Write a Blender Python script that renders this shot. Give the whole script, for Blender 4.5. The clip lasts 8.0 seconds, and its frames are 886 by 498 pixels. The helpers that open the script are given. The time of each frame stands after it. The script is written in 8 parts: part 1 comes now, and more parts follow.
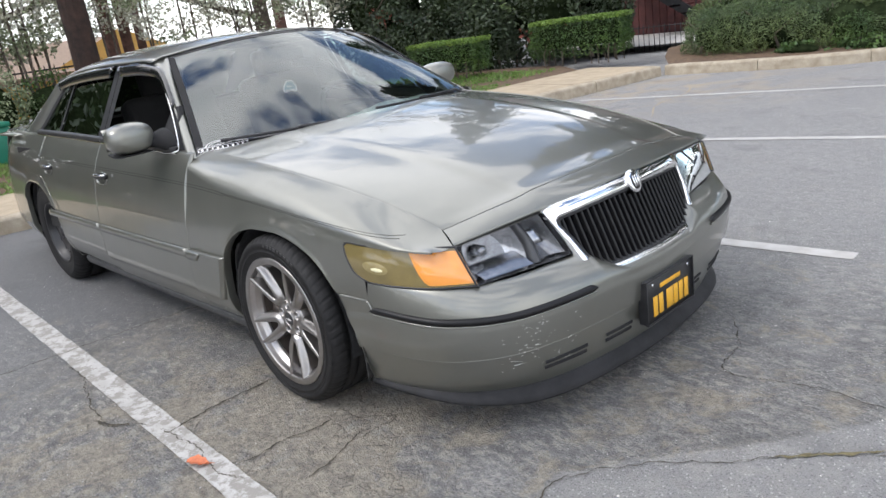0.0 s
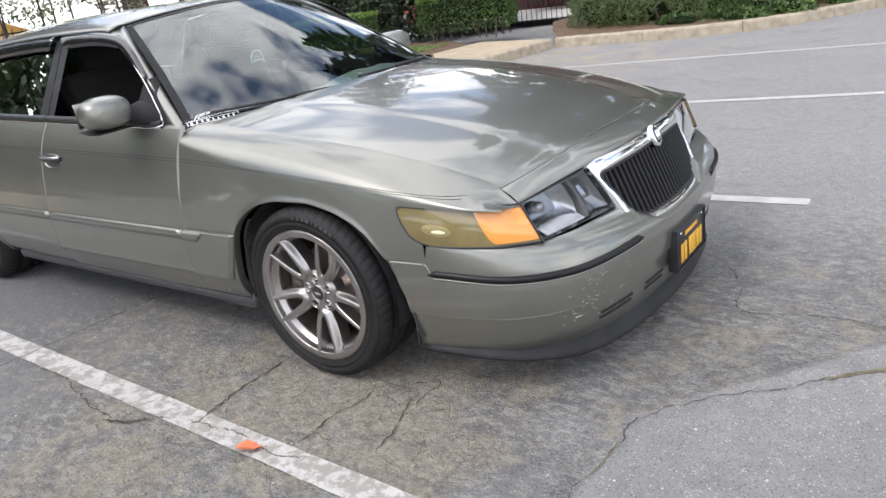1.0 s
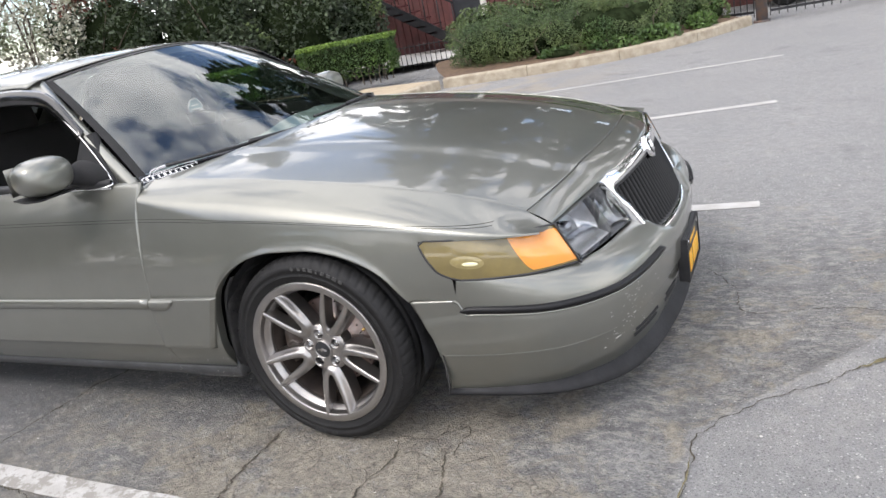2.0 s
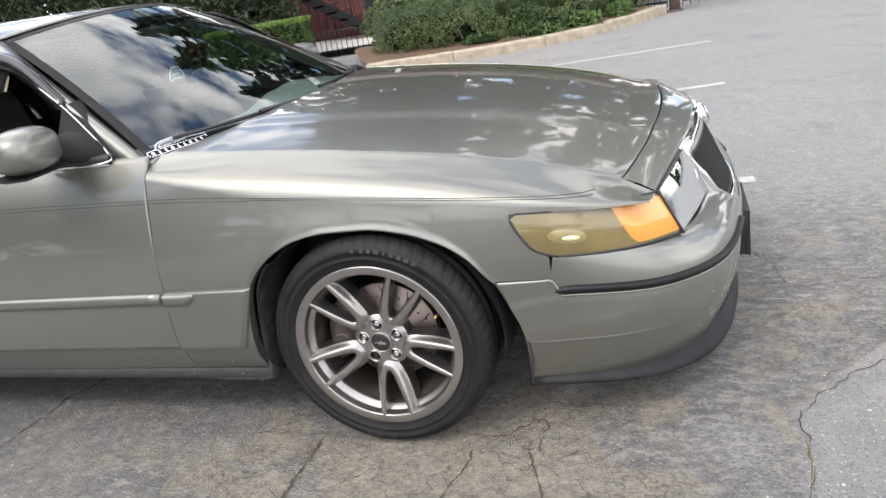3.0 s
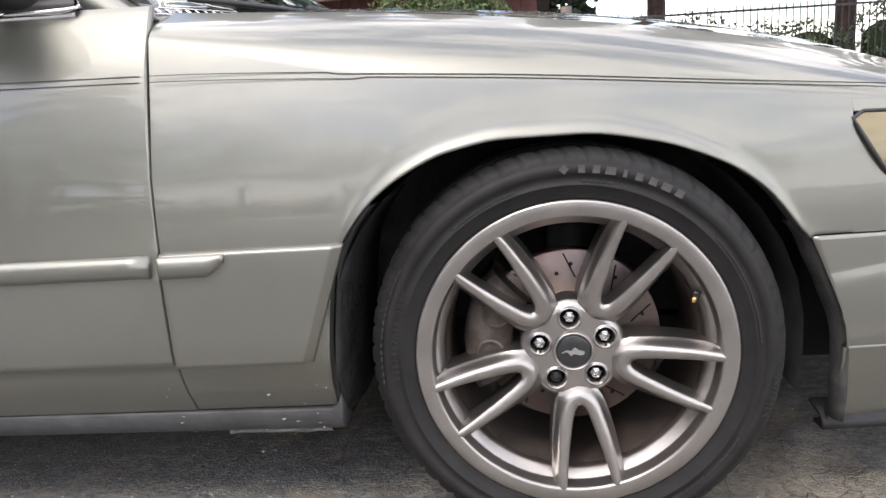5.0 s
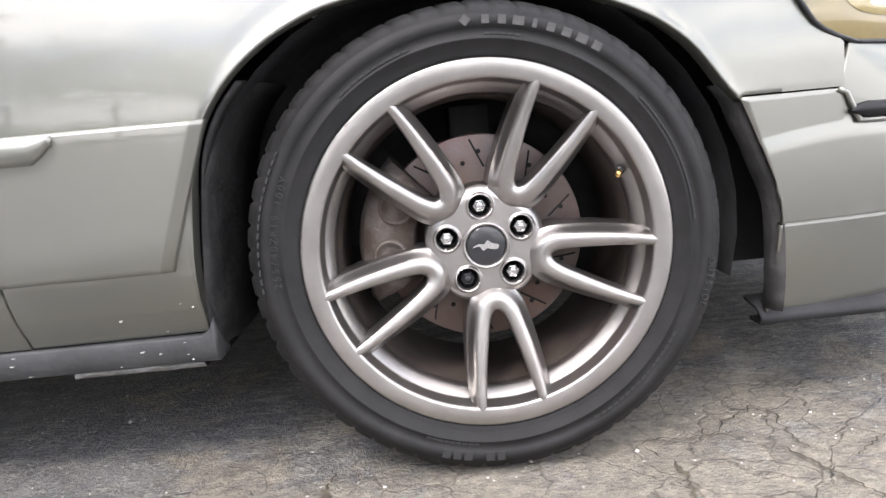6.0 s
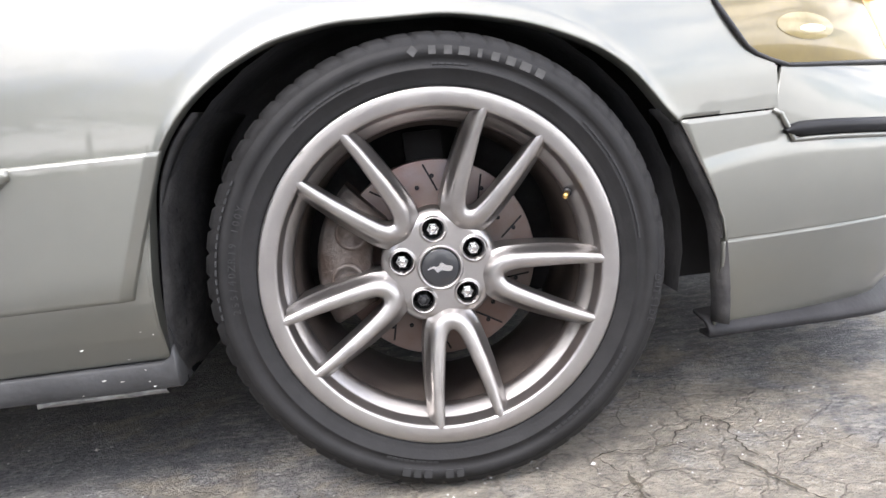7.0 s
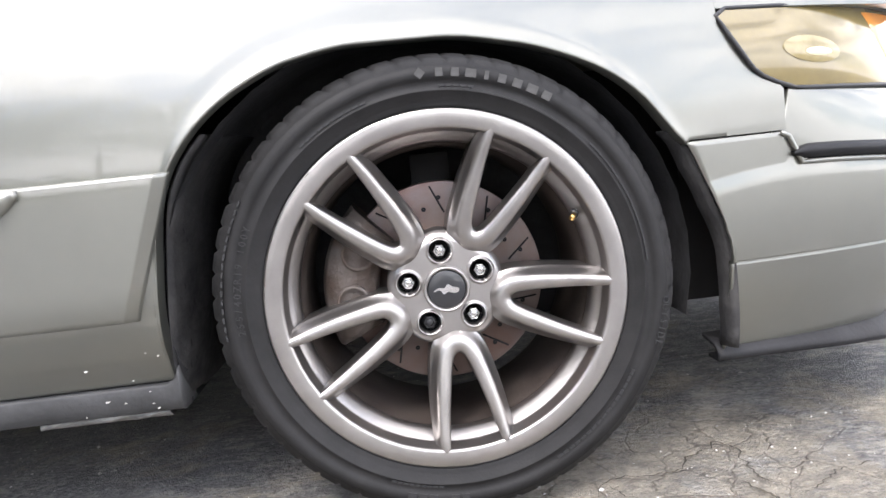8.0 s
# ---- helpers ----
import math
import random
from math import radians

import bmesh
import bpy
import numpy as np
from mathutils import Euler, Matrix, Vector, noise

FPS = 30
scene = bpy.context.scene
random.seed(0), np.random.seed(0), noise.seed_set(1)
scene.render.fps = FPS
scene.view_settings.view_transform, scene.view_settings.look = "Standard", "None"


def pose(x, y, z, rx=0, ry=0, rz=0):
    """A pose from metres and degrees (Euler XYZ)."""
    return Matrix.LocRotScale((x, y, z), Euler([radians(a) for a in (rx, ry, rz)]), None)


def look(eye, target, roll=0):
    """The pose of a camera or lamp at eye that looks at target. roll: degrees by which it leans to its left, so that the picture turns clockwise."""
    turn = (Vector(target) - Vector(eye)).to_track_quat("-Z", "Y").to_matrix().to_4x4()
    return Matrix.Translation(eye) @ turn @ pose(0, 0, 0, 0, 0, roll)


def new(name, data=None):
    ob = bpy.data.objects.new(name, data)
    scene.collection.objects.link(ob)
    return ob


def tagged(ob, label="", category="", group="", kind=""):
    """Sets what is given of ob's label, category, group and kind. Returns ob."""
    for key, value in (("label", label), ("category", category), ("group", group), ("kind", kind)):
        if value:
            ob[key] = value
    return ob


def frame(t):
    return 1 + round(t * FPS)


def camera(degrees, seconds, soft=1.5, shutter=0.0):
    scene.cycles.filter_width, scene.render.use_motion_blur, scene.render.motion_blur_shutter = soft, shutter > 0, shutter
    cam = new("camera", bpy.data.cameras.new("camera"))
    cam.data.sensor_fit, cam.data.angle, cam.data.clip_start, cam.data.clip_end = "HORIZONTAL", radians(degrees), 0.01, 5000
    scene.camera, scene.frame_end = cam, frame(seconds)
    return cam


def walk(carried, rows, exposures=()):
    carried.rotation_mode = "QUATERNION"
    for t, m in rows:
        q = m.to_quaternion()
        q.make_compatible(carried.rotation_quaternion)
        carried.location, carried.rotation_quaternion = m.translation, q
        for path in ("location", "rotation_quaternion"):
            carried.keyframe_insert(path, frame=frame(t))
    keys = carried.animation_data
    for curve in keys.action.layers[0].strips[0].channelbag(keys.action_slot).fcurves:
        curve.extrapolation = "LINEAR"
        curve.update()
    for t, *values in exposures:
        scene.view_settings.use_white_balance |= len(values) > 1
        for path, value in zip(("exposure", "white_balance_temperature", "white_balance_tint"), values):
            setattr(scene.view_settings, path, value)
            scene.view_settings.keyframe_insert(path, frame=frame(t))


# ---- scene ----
cam = camera(62.1, 8.0)
PATH = [
    (0, (2.412, -2.23, 1.374), (0.981, -0.97, 0.769), -8.3),
    (0.5, (2.18, -2.432, 1.404), (0.784, -1.17, 0.726), -8.4),
    (1, (1.954, -2.641, 1.393), (0.797, -1.169, 0.691), -8.4),
    (1.5, (1.745, -2.745, 1.386), (0.732, -1.151, 0.73), -9.1),
    (1.7, (1.642, -2.742, 1.365), (0.663, -1.114, 0.741), -10.4),
    (2.8, (0.994, -2.724, 1.368), (0.367, -0.963, 0.656), -10.1),
    (3, (0.874, -2.717, 1.331), (0.249, -0.952, 0.629), -10.3),
    (3.5, (0.618, -2.577, 1.27), (0.067, -0.79, 0.561), -9.2),
    (4, (0.354, -2.444, 1.227), (-0.146, -0.656, 0.483), -8.8),
    (4.2, (0.244, -2.392, 1.181), (-0.185, -0.578, 0.457), -5.9),
    (5.3, (-0.118, -2.009, 0.648), (-0.213, -0.051, 0.254), -5.2),
    (5.5, (-0.109, -1.966, 0.585), (-0.118, -0.006, 0.187), -5.3),
    (6, (-0.09, -1.981, 0.535), (-0.038, -0.016, 0.164), -5.2),
    (6.5, (-0.07, -2.005, 0.545), (0.047, -0.038, 0.202), -6.3),
    (7, (-0.053, -2.011, 0.547), (0.057, -0.042, 0.212), -6.2),
    (7.5, (-0.047, -2.006, 0.543), (0.051, -0.038, 0.199), -6.6),
    (8, (-0.052, -2.008, 0.539), (0.046, -0.028, 0.277), -6.1),
]
walk(cam, [(t, look(eye, target, roll)) for t, eye, target, roll in PATH], exposures=[(0.0, 0.26, 6250, 12), (1.0, 0.42, 6380, 13), (1.5, 0.45, 6420, 13), (3.4, 0.65, 6600, 13), (4.2, 0.68, 6620, 14), (5.3, 0.82, 6660, 15), (6.0, 1.3, 6500, 15), (8.0, 1.34, 6380, 15)])

# ---- world and light ----
SUN_EL, SUN_AZ = radians(52), radians(205)
world = bpy.data.worlds.new("cloudy_sky")
scene.world = world
world.use_nodes = True
wn, wl = world.node_tree.nodes, world.node_tree.links
wn.clear()
w_out = wn.new("ShaderNodeOutputWorld")
w_bg = wn.new("ShaderNodeBackground")
w_sky = wn.new("ShaderNodeTexSky")
w_sky.sky_type, w_sky.sun_disc = "NISHITA", False
w_sky.sun_elevation, w_sky.sun_rotation = SUN_EL, SUN_AZ
w_mul = wn.new("ShaderNodeMix")
w_mul.data_type, w_mul.blend_type = "RGBA", "MULTIPLY"
w_mul.inputs[0].default_value = 1.0
w_mul.inputs[7].default_value = (0.21, 0.21, 0.21, 1)
w_co = wn.new("ShaderNodeTexCoord")
w_map = wn.new("ShaderNodeMapping")
w_map.inputs["Scale"].default_value = (1.0, 1.0, 2.2)
w_map.inputs["Location"].default_value = (0.35, 0.1, 0.2)
w_no = wn.new("ShaderNodeTexNoise")
w_no.inputs["Scale"].default_value, w_no.inputs["Detail"].default_value = 2.6, 7
w_no.inputs["Roughness"].default_value = 0.56
w_ra = wn.new("ShaderNodeValToRGB")
w_ra.color_ramp.elements[0].position, w_ra.color_ramp.elements[1].position = 0.43, 0.53
w_no2 = wn.new("ShaderNodeTexNoise")
w_no2.inputs["Scale"].default_value, w_no2.inputs["Detail"].default_value = 3.4, 6
w_ra2 = wn.new("ShaderNodeValToRGB")
w_ra2.color_ramp.elements[0].position, w_ra2.color_ramp.elements[0].color = 0.34, (1.55, 1.57, 1.58, 1)
w_ra2.color_ramp.elements[1].position, w_ra2.color_ramp.elements[1].color = 0.64, (2.48, 2.43, 2.36, 1)
w_mix = wn.new("ShaderNodeMix")
w_mix.data_type = "RGBA"
wl.new(w_co.outputs["Generated"], w_map.inputs[0])
wl.new(w_map.outputs[0], w_no.inputs["Vector"])
wl.new(w_map.outputs[0], w_no2.inputs["Vector"])
wl.new(w_no.outputs["Fac"], w_ra.inputs[0])
wl.new(w_no2.outputs["Fac"], w_ra2.inputs[0])
wl.new(w_sky.outputs[0], w_mul.inputs[6])
wl.new(w_ra.outputs[0], w_mix.inputs[0])
wl.new(w_mul.outputs[2], w_mix.inputs[6])
wl.new(w_ra2.outputs[0], w_mix.inputs[7])
wl.new(w_mix.outputs[2], w_bg.inputs[0])
w_bg.inputs[1].default_value = 1.0
wl.new(w_bg.outputs[0], w_out.inputs[0])

sun = new("sun", bpy.data.lights.new("sun", "SUN"))
sun.data.energy, sun.data.angle, sun.data.color = 1.0, radians(14), (1.0, 0.96, 0.9)
sun.matrix_basis = look((0, 0, 0), (-math.sin(SUN_AZ) * math.cos(SUN_EL), -math.cos(SUN_AZ) * math.cos(SUN_EL), -math.sin(SUN_EL)))

# ---- materials ----
def rgba(c):
    return (c[0], c[1], c[2], 1.0)


def material(name, color, rough=0.5, metal=0.0, coat=0.0, vary=0.0, scale=8.0, color2=None, bump=0.0, bump_scale=60.0, spec=0.5, rand=0.0, rough_vary=0.0):
    """A node material with two scales of variation in colour, roughness and relief."""
    m = bpy.data.materials.new(name)
    m.use_nodes = True
    n, l = m.node_tree.nodes, m.node_tree.links
    b = n["Principled BSDF"]
    b.inputs["Base Color"].default_value = rgba(color)
    b.inputs["Roughness"].default_value = rough
    b.inputs["Metallic"].default_value = metal
    b.inputs["Coat Weight"].default_value = coat
    b.inputs["Coat Roughness"].default_value = 0.04
    b.inputs["Specular IOR Level"].default_value = spec
    co = n.new("ShaderNodeTexCoord")
    if vary or color2:
        a = n.new("ShaderNodeTexNoise")
        a.inputs["Scale"].default_value, a.inputs["Detail"].default_value = scale, 8
        a.inputs["Roughness"].default_value = 0.62
        l.new(co.outputs["Object"], a.inputs["Vector"])
        r = n.new("ShaderNodeValToRGB")
        c2 = color2 or tuple(c * (1 - vary) for c in color)
        c1 = color if color2 else tuple(min(1, c * (1 + vary)) for c in color)
        r.color_ramp.elements[0].position, r.color_ramp.elements[0].color = 0.36, rgba(c2)
        r.color_ramp.elements[1].position, r.color_ramp.elements[1].color = 0.64, rgba(c1)
        l.new(a.outputs["Fac"], r.inputs[0])
        last = r.outputs[0]
        if rand:
            info = n.new("ShaderNodeNewGeometry")
            hsv = n.new("ShaderNodeHueSaturation")
            mr = n.new("ShaderNodeMapRange")
            mr.inputs["To Min"].default_value, mr.inputs["To Max"].default_value = 1 - rand, 1 + rand
            l.new(info.outputs["Random Per Island"], mr.inputs["Value"])
            l.new(mr.outputs[0], hsv.inputs["Value"])
            l.new(last, hsv.inputs["Color"])
            last = hsv.outputs[0]
        l.new(last, b.inputs["Base Color"])
        if rough_vary:
            mr2 = n.new("ShaderNodeMapRange")
            mr2.inputs["To Min"].default_value, mr2.inputs["To Max"].default_value = rough - rough_vary, rough + rough_vary
            l.new(a.outputs["Fac"], mr2.inputs["Value"])
            l.new(mr2.outputs[0], b.inputs["Roughness"])
    if bump:
        t = n.new("ShaderNodeTexNoise")
        t.inputs["Scale"].default_value, t.inputs["Detail"].default_value = bump_scale, 6
        l.new(co.outputs["Object"], t.inputs["Vector"])
        bu = n.new("ShaderNodeBump")
        bu.inputs["Strength"].default_value, bu.inputs["Distance"].default_value = bump, 0.01
        l.new(t.outputs["Fac"], bu.inputs["Height"])
        l.new(bu.outputs[0], b.inputs["Normal"])
    return m


def glass_material(name, tint, clear, ior=1.8):
    """A thin pane: clear passes light tinted, gloss by Fresnel."""
    m = bpy.data.materials.new(name)
    m.use_nodes = True
    n, l = m.node_tree.nodes, m.node_tree.links
    n.clear()
    o = n.new("ShaderNodeOutputMaterial")
    tr = n.new("ShaderNodeBsdfTransparent")
    tr.inputs[0].default_value = rgba(tuple(c * clear for c in tint))
    gl = n.new("ShaderNodeBsdfGlossy")
    gl.inputs["Roughness"].default_value = 0.012
    gl.inputs["Color"].default_value = (0.93, 0.97, 0.98, 1)
    fr = n.new("ShaderNodeFresnel")
    fr.inputs[0].default_value = ior
    mx = n.new("ShaderNodeMixShader")
    l.new(fr.outputs[0], mx.inputs[0])
    l.new(tr.outputs[0], mx.inputs[1])
    l.new(gl.outputs[0], mx.inputs[2])
    l.new(mx.outputs[0], o.inputs[0])
    return m


def paint_material():
    """Metallic grey-green car paint: fine flakes, clear coat, faint dust."""
    m = material("silver_green_paint", (0.212, 0.213, 0.189), rough=0.37, metal=0.74, coat=1.0, vary=0.05, scale=3.0)
    n, l = m.node_tree.nodes, m.node_tree.links
    b = n["Principled BSDF"]
    b.inputs["Coat IOR"].default_value = 1.5
    co = n.new("ShaderNodeTexCoord")
    t = n.new("ShaderNodeTexNoise")
    t.inputs["Scale"].default_value, t.inputs["Detail"].default_value = 5.0, 9
    mr = n.new("ShaderNodeMapRange")
    mr.inputs["To Min"].default_value, mr.inputs["To Max"].default_value = 0.015, 0.055
    l.new(co.outputs["Object"], t.inputs["Vector"])
    l.new(t.outputs["Fac"], mr.inputs["Value"])
    l.new(mr.outputs[0], b.inputs["Coat Roughness"])
    f = n.new("ShaderNodeTexNoise")
    f.inputs["Scale"].default_value = 900
    bu = n.new("ShaderNodeBump")
    bu.inputs["Strength"].default_value, bu.inputs["Distance"].default_value = 0.06, 0.001
    l.new(co.outputs["Object"], f.inputs["Vector"])
    l.new(f.outputs["Fac"], bu.inputs["Height"])
    l.new(bu.outputs[0], b.inputs["Normal"])
    return m


PAINT = paint_material()
BLACK_TRIM = material("black_trim_plastic", (0.022, 0.022, 0.024), rough=0.42, vary=0.25, scale=20, bump=0.05, bump_scale=400)
GREY_VALANCE = material("scuffed_grey_plastic", (0.052, 0.053, 0.055), rough=0.55, vary=0.25, scale=14, bump=0.1, bump_scale=120)
SHELL_SHADE_BLACK = material("inner_shell_and_shade_black", (0.01, 0.01, 0.011), rough=0.85, vary=0.2)
CHROME = material("chrome", (0.86, 0.86, 0.87), rough=0.07, metal=1.0, vary=0.03, scale=9, rough_vary=0.03)
SATIN_ALLOY = material("dusty_silver_alloy", (0.375, 0.358, 0.346), rough=0.31, metal=0.95, vary=0.07, scale=14, bump=0.012, bump_scale=300, rough_vary=0.05)
BARREL = material("brake_dusted_alloy", (0.082, 0.066, 0.056), rough=0.6, metal=0.2, color2=(0.04, 0.030, 0.026), scale=9, bump=0.06, bump_scale=160)
BLACK_WHEEL = material("black_wheel_enamel", (0.018, 0.018, 0.02), rough=0.35, vary=0.2)
RUBBER = material("tyre_rubber", (0.016, 0.0157, 0.016), rough=0.6, vary=0.22, scale=18, bump=0.07, bump_scale=220, spec=0.24)
LETTER_RUBBER = material("raised_letter_rubber", (0.056, 0.055, 0.054), rough=0.65, vary=0.25, scale=60)
DARK_LETTER = material("moulded_letter_rubber", (0.030, 0.030, 0.031), rough=0.6, vary=0.15, scale=60, spec=0.28)
STEEL = material("machined_steel_disc", (0.36, 0.32, 0.30), rough=0.42, metal=0.85, color2=(0.30, 0.20, 0.17), scale=7, bump=0.05, bump_scale=240)
CALIPER = material("dull_iron_caliper", (0.13, 0.115, 0.105), rough=0.6, metal=0.5, color2=(0.07, 0.05, 0.04), scale=22, bump=0.3, bump_scale=90)
NUT_STEEL = material("bright_nut_steel", (0.72, 0.72, 0.72), rough=0.2, metal=1.0, vary=0.08)
BRASS = material("brass_valve", (0.55, 0.36, 0.13), rough=0.3, metal=1.0, vary=0.1)
CAP_DARK = material("centre_cap_black", (0.02, 0.021, 0.024), rough=0.28, coat=0.4, vary=0.1)
OLIVE_LENS = material("smoked_yellow_lens", (0.215, 0.165, 0.06), rough=0.16, coat=1.0, color2=(0.16, 0.125, 0.05), scale=9)
ORANGE_LENS = material("orange_indicator_lens", (0.80, 0.31, 0.05), rough=0.16, coat=1.0, vary=0.06, scale=6)
LAMP_GREY = material("headlamp_reflector", (0.34, 0.342, 0.35), rough=0.22, metal=0.8, vary=0.2, scale=15)
LAMP_DARK = material("headlamp_dark_bezel", (0.05, 0.05, 0.052), rough=0.2, vary=0.2, coat=0.6)
PLATE_BLACK = material("plate_black_enamel", (0.012, 0.012, 0.013), rough=0.35, vary=0.2)
PLATE_GOLD = material("plate_gold_characters", (0.75, 0.40, 0.03), rough=0.4, vary=0.06)
WHITE_FILM = material("white_sticker_film", (0.78, 0.78, 0.78), rough=0.45, vary=0.06)
LAMP_FACET = material("silvered_reflector", (0.55, 0.555, 0.57), rough=0.2, metal=1.0, vary=0.12, scale=40, bump=0.05, bump_scale=70)
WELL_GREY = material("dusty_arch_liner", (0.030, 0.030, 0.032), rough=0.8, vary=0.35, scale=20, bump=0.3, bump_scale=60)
TEAL_CARD = material("teal_card", (0.05, 0.16, 0.19), rough=0.6, vary=0.15, scale=30)
GLINT_CORE = material("pale_glint_core", (0.80, 0.74, 0.46), rough=0.1, coat=1.0, vary=0.05)
SCRATCH = material("bare_scratch", (0.62, 0.62, 0.58), rough=0.6, vary=0.2)
SMOKE = material("smoked_visor_acrylic", (0.014, 0.014, 0.015), rough=0.08, coat=0.6, vary=0.1)
CLOTH = material("charcoal_seat_cloth", (0.013, 0.0125, 0.0125), rough=0.9, vary=0.25, bump=0.2, bump_scale=220)
DASH = material("grey_dashboard_vinyl", (0.30, 0.34, 0.325), rough=0.6, vary=0.15, bump=0.1, bump_scale=260)
GLASS = glass_material("windshield_glass", (0.80, 0.96, 0.91), 0.90, 2.0)
TINT_GLASS = glass_material("tinted_side_glass", (0.55, 0.60, 0.58), 0.10)
FAR_GLASS = glass_material("clear_door_glass", (0.80, 0.92, 0.85), 0.62, 1.5)
CLEAR_LENS = glass_material("clear_lamp_lens", (0.95, 0.96, 0.98), 0.85, 1.09)
PIN_PAINT = material("dark_pinstripe_paint", (0.05, 0.05, 0.045), rough=0.9, vary=0.2, spec=0.1)
GLOSS_BLACK = material("gloss_black_rubber", (0.008, 0.008, 0.009), rough=0.38, vary=0.2, spec=0.3)
PALE_SEAL = material("pale_worn_seam", (0.22, 0.215, 0.205), rough=0.7, color2=(0.09, 0.088, 0.085), scale=30)
GLINT = material("pale_lens_glint", (0.29, 0.235, 0.10), rough=0.16, coat=1.0, color2=(0.24, 0.19, 0.08), scale=40)
LIP_GREY = material("scuffed_dark_lip", (0.024, 0.024, 0.026), rough=0.6, vary=0.25, scale=10, bump=0.1, bump_scale=90, spec=0.25)
TRIM_MATTE = material("matte_black_trim", (0.018, 0.018, 0.019), rough=0.75, vary=0.2, spec=0.25)

# ---- mesh helpers ----
def mesh_data(name, verts, faces, mat, smooth=True):
    me = bpy.data.meshes.new(name)
    me.from_pydata([tuple(map(float, v)) for v in verts], [], faces)
    me.materials.append(mat)
    if smooth:
        me.polygons.foreach_set("use_smooth", [True] * len(me.polygons))
    me.update()
    return me


def part(name, geo, mat, parent=None, label="", smooth=True, thick=0.0, m=None):
    """Links verts and faces (or a bmesh) as one mesh object under its thing."""
    if isinstance(geo, bmesh.types.BMesh):
        me = bpy.data.meshes.new(name)
        geo.to_mesh(me)
        geo.free()
        me.materials.append(mat)
        if smooth:
            me.polygons.foreach_set("use_smooth", [True] * len(me.polygons))
    else:
        me = mesh_data(name, geo[0], geo[1], mat, smooth)
    ob = new(name, me)
    if parent is not None:
        ob.parent = parent
    if m is not None:
        ob.matrix_basis = m
    if label:
        ob["label"] = label
    if thick:
        s = ob.modifiers.new("thickness", "SOLIDIFY")
        s.thickness, s.offset = abs(thick), (-1 if thick > 0 else 1)
    return ob


def thing(name, label, category, at=(0, 0, 0), group="", kind=""):
    ob = new(name)
    ob.empty_display_size = 0.2
    ob.location = at
    return tagged(ob, label, category, group, kind)


def grid(rows, closed=False, flip=False):
    """Faces over rows of points of equal length."""
    n, k = len(rows), len(rows[0])
    verts = [p for r in rows for p in r]
    faces = []
    for i in range(n - 1):
        for j in range(k if closed else k - 1):
            a, b = i * k + j, i * k + (j + 1) % k
            f = (a, b, b + k, a + k)
            faces.append(f[::-1] if flip else f)
    return verts, faces


def join(*geos):
    verts, faces = [], []
    for v, f in geos:
        o = len(verts)
        verts += list(v)
        faces += [tuple(i + o for i in q) for q in f]
    return verts, faces


def box(x0, x1, y0, y1, z0, z1):
    v = [(x, y, z) for z in (z0, z1) for y in (y0, y1) for x in (x0, x1)]
    return v, [(0, 2, 3, 1), (4, 5, 7, 6), (0, 1, 5, 4), (2, 6, 7, 3), (0, 4, 6, 2), (1, 3, 7, 5)]


def bevel_box(x0, x1, y0, y1, z0, z1, r=0.01, seg=2):
    bm = bmesh.new()
    bmesh.ops.create_cube(bm, size=1)
    for v in bm.verts:
        v.co = Vector(((x0 + x1) / 2 + v.co.x * (x1 - x0), (y0 + y1) / 2 + v.co.y * (y1 - y0), (z0 + z1) / 2 + v.co.z * (z1 - z0)))
    bmesh.ops.bevel(bm, geom=bm.edges[:], offset=r, segments=seg, profile=0.6, affect="EDGES")
    return bm


def lathe_y(profile, seg=96, cx=0.0, cz=0.0):
    """Turns a profile of (radius, y) round the line x = cx, z = cz."""
    rows = []
    for i in range(seg):
        a = 2 * math.pi * i / seg
        rows.append([(cx + r * math.cos(a), y, cz + r * math.sin(a)) for r, y in profile])
    rows.append(rows[0])
    v, f = grid(rows[:-1])
    k, n = len(profile), seg
    for j in range(k - 1):
        a, b = (n - 1) * k + j, (n - 1) * k + j + 1
        f.append((a, b, j + 1, j))
    return v, f


def tube(path, radius, seg=8):
    """A round bar along points."""
    pts = [Vector(p) for p in path]
    rows = []
    for i, p in enumerate(pts):
        d = (pts[min(i + 1, len(pts) - 1)] - pts[max(i - 1, 0)]).normalized()
        s = d.cross(Vector((0, 0, 1)) if abs(d.z) < 0.9 else Vector((1, 0, 0))).normalized()
        t = d.cross(s)
        r = radius[i] if isinstance(radius, (list, tuple)) else radius
        rows.append([tuple(p + r * (s * math.cos(2 * math.pi * k / seg) + t * math.sin(2 * math.pi * k / seg))) for k in range(seg)])
    v, f = grid(rows, closed=True)
    o = len(v) - seg
    f += [tuple(range(seg))[::-1], tuple(range(o, o + seg))]
    return v, f


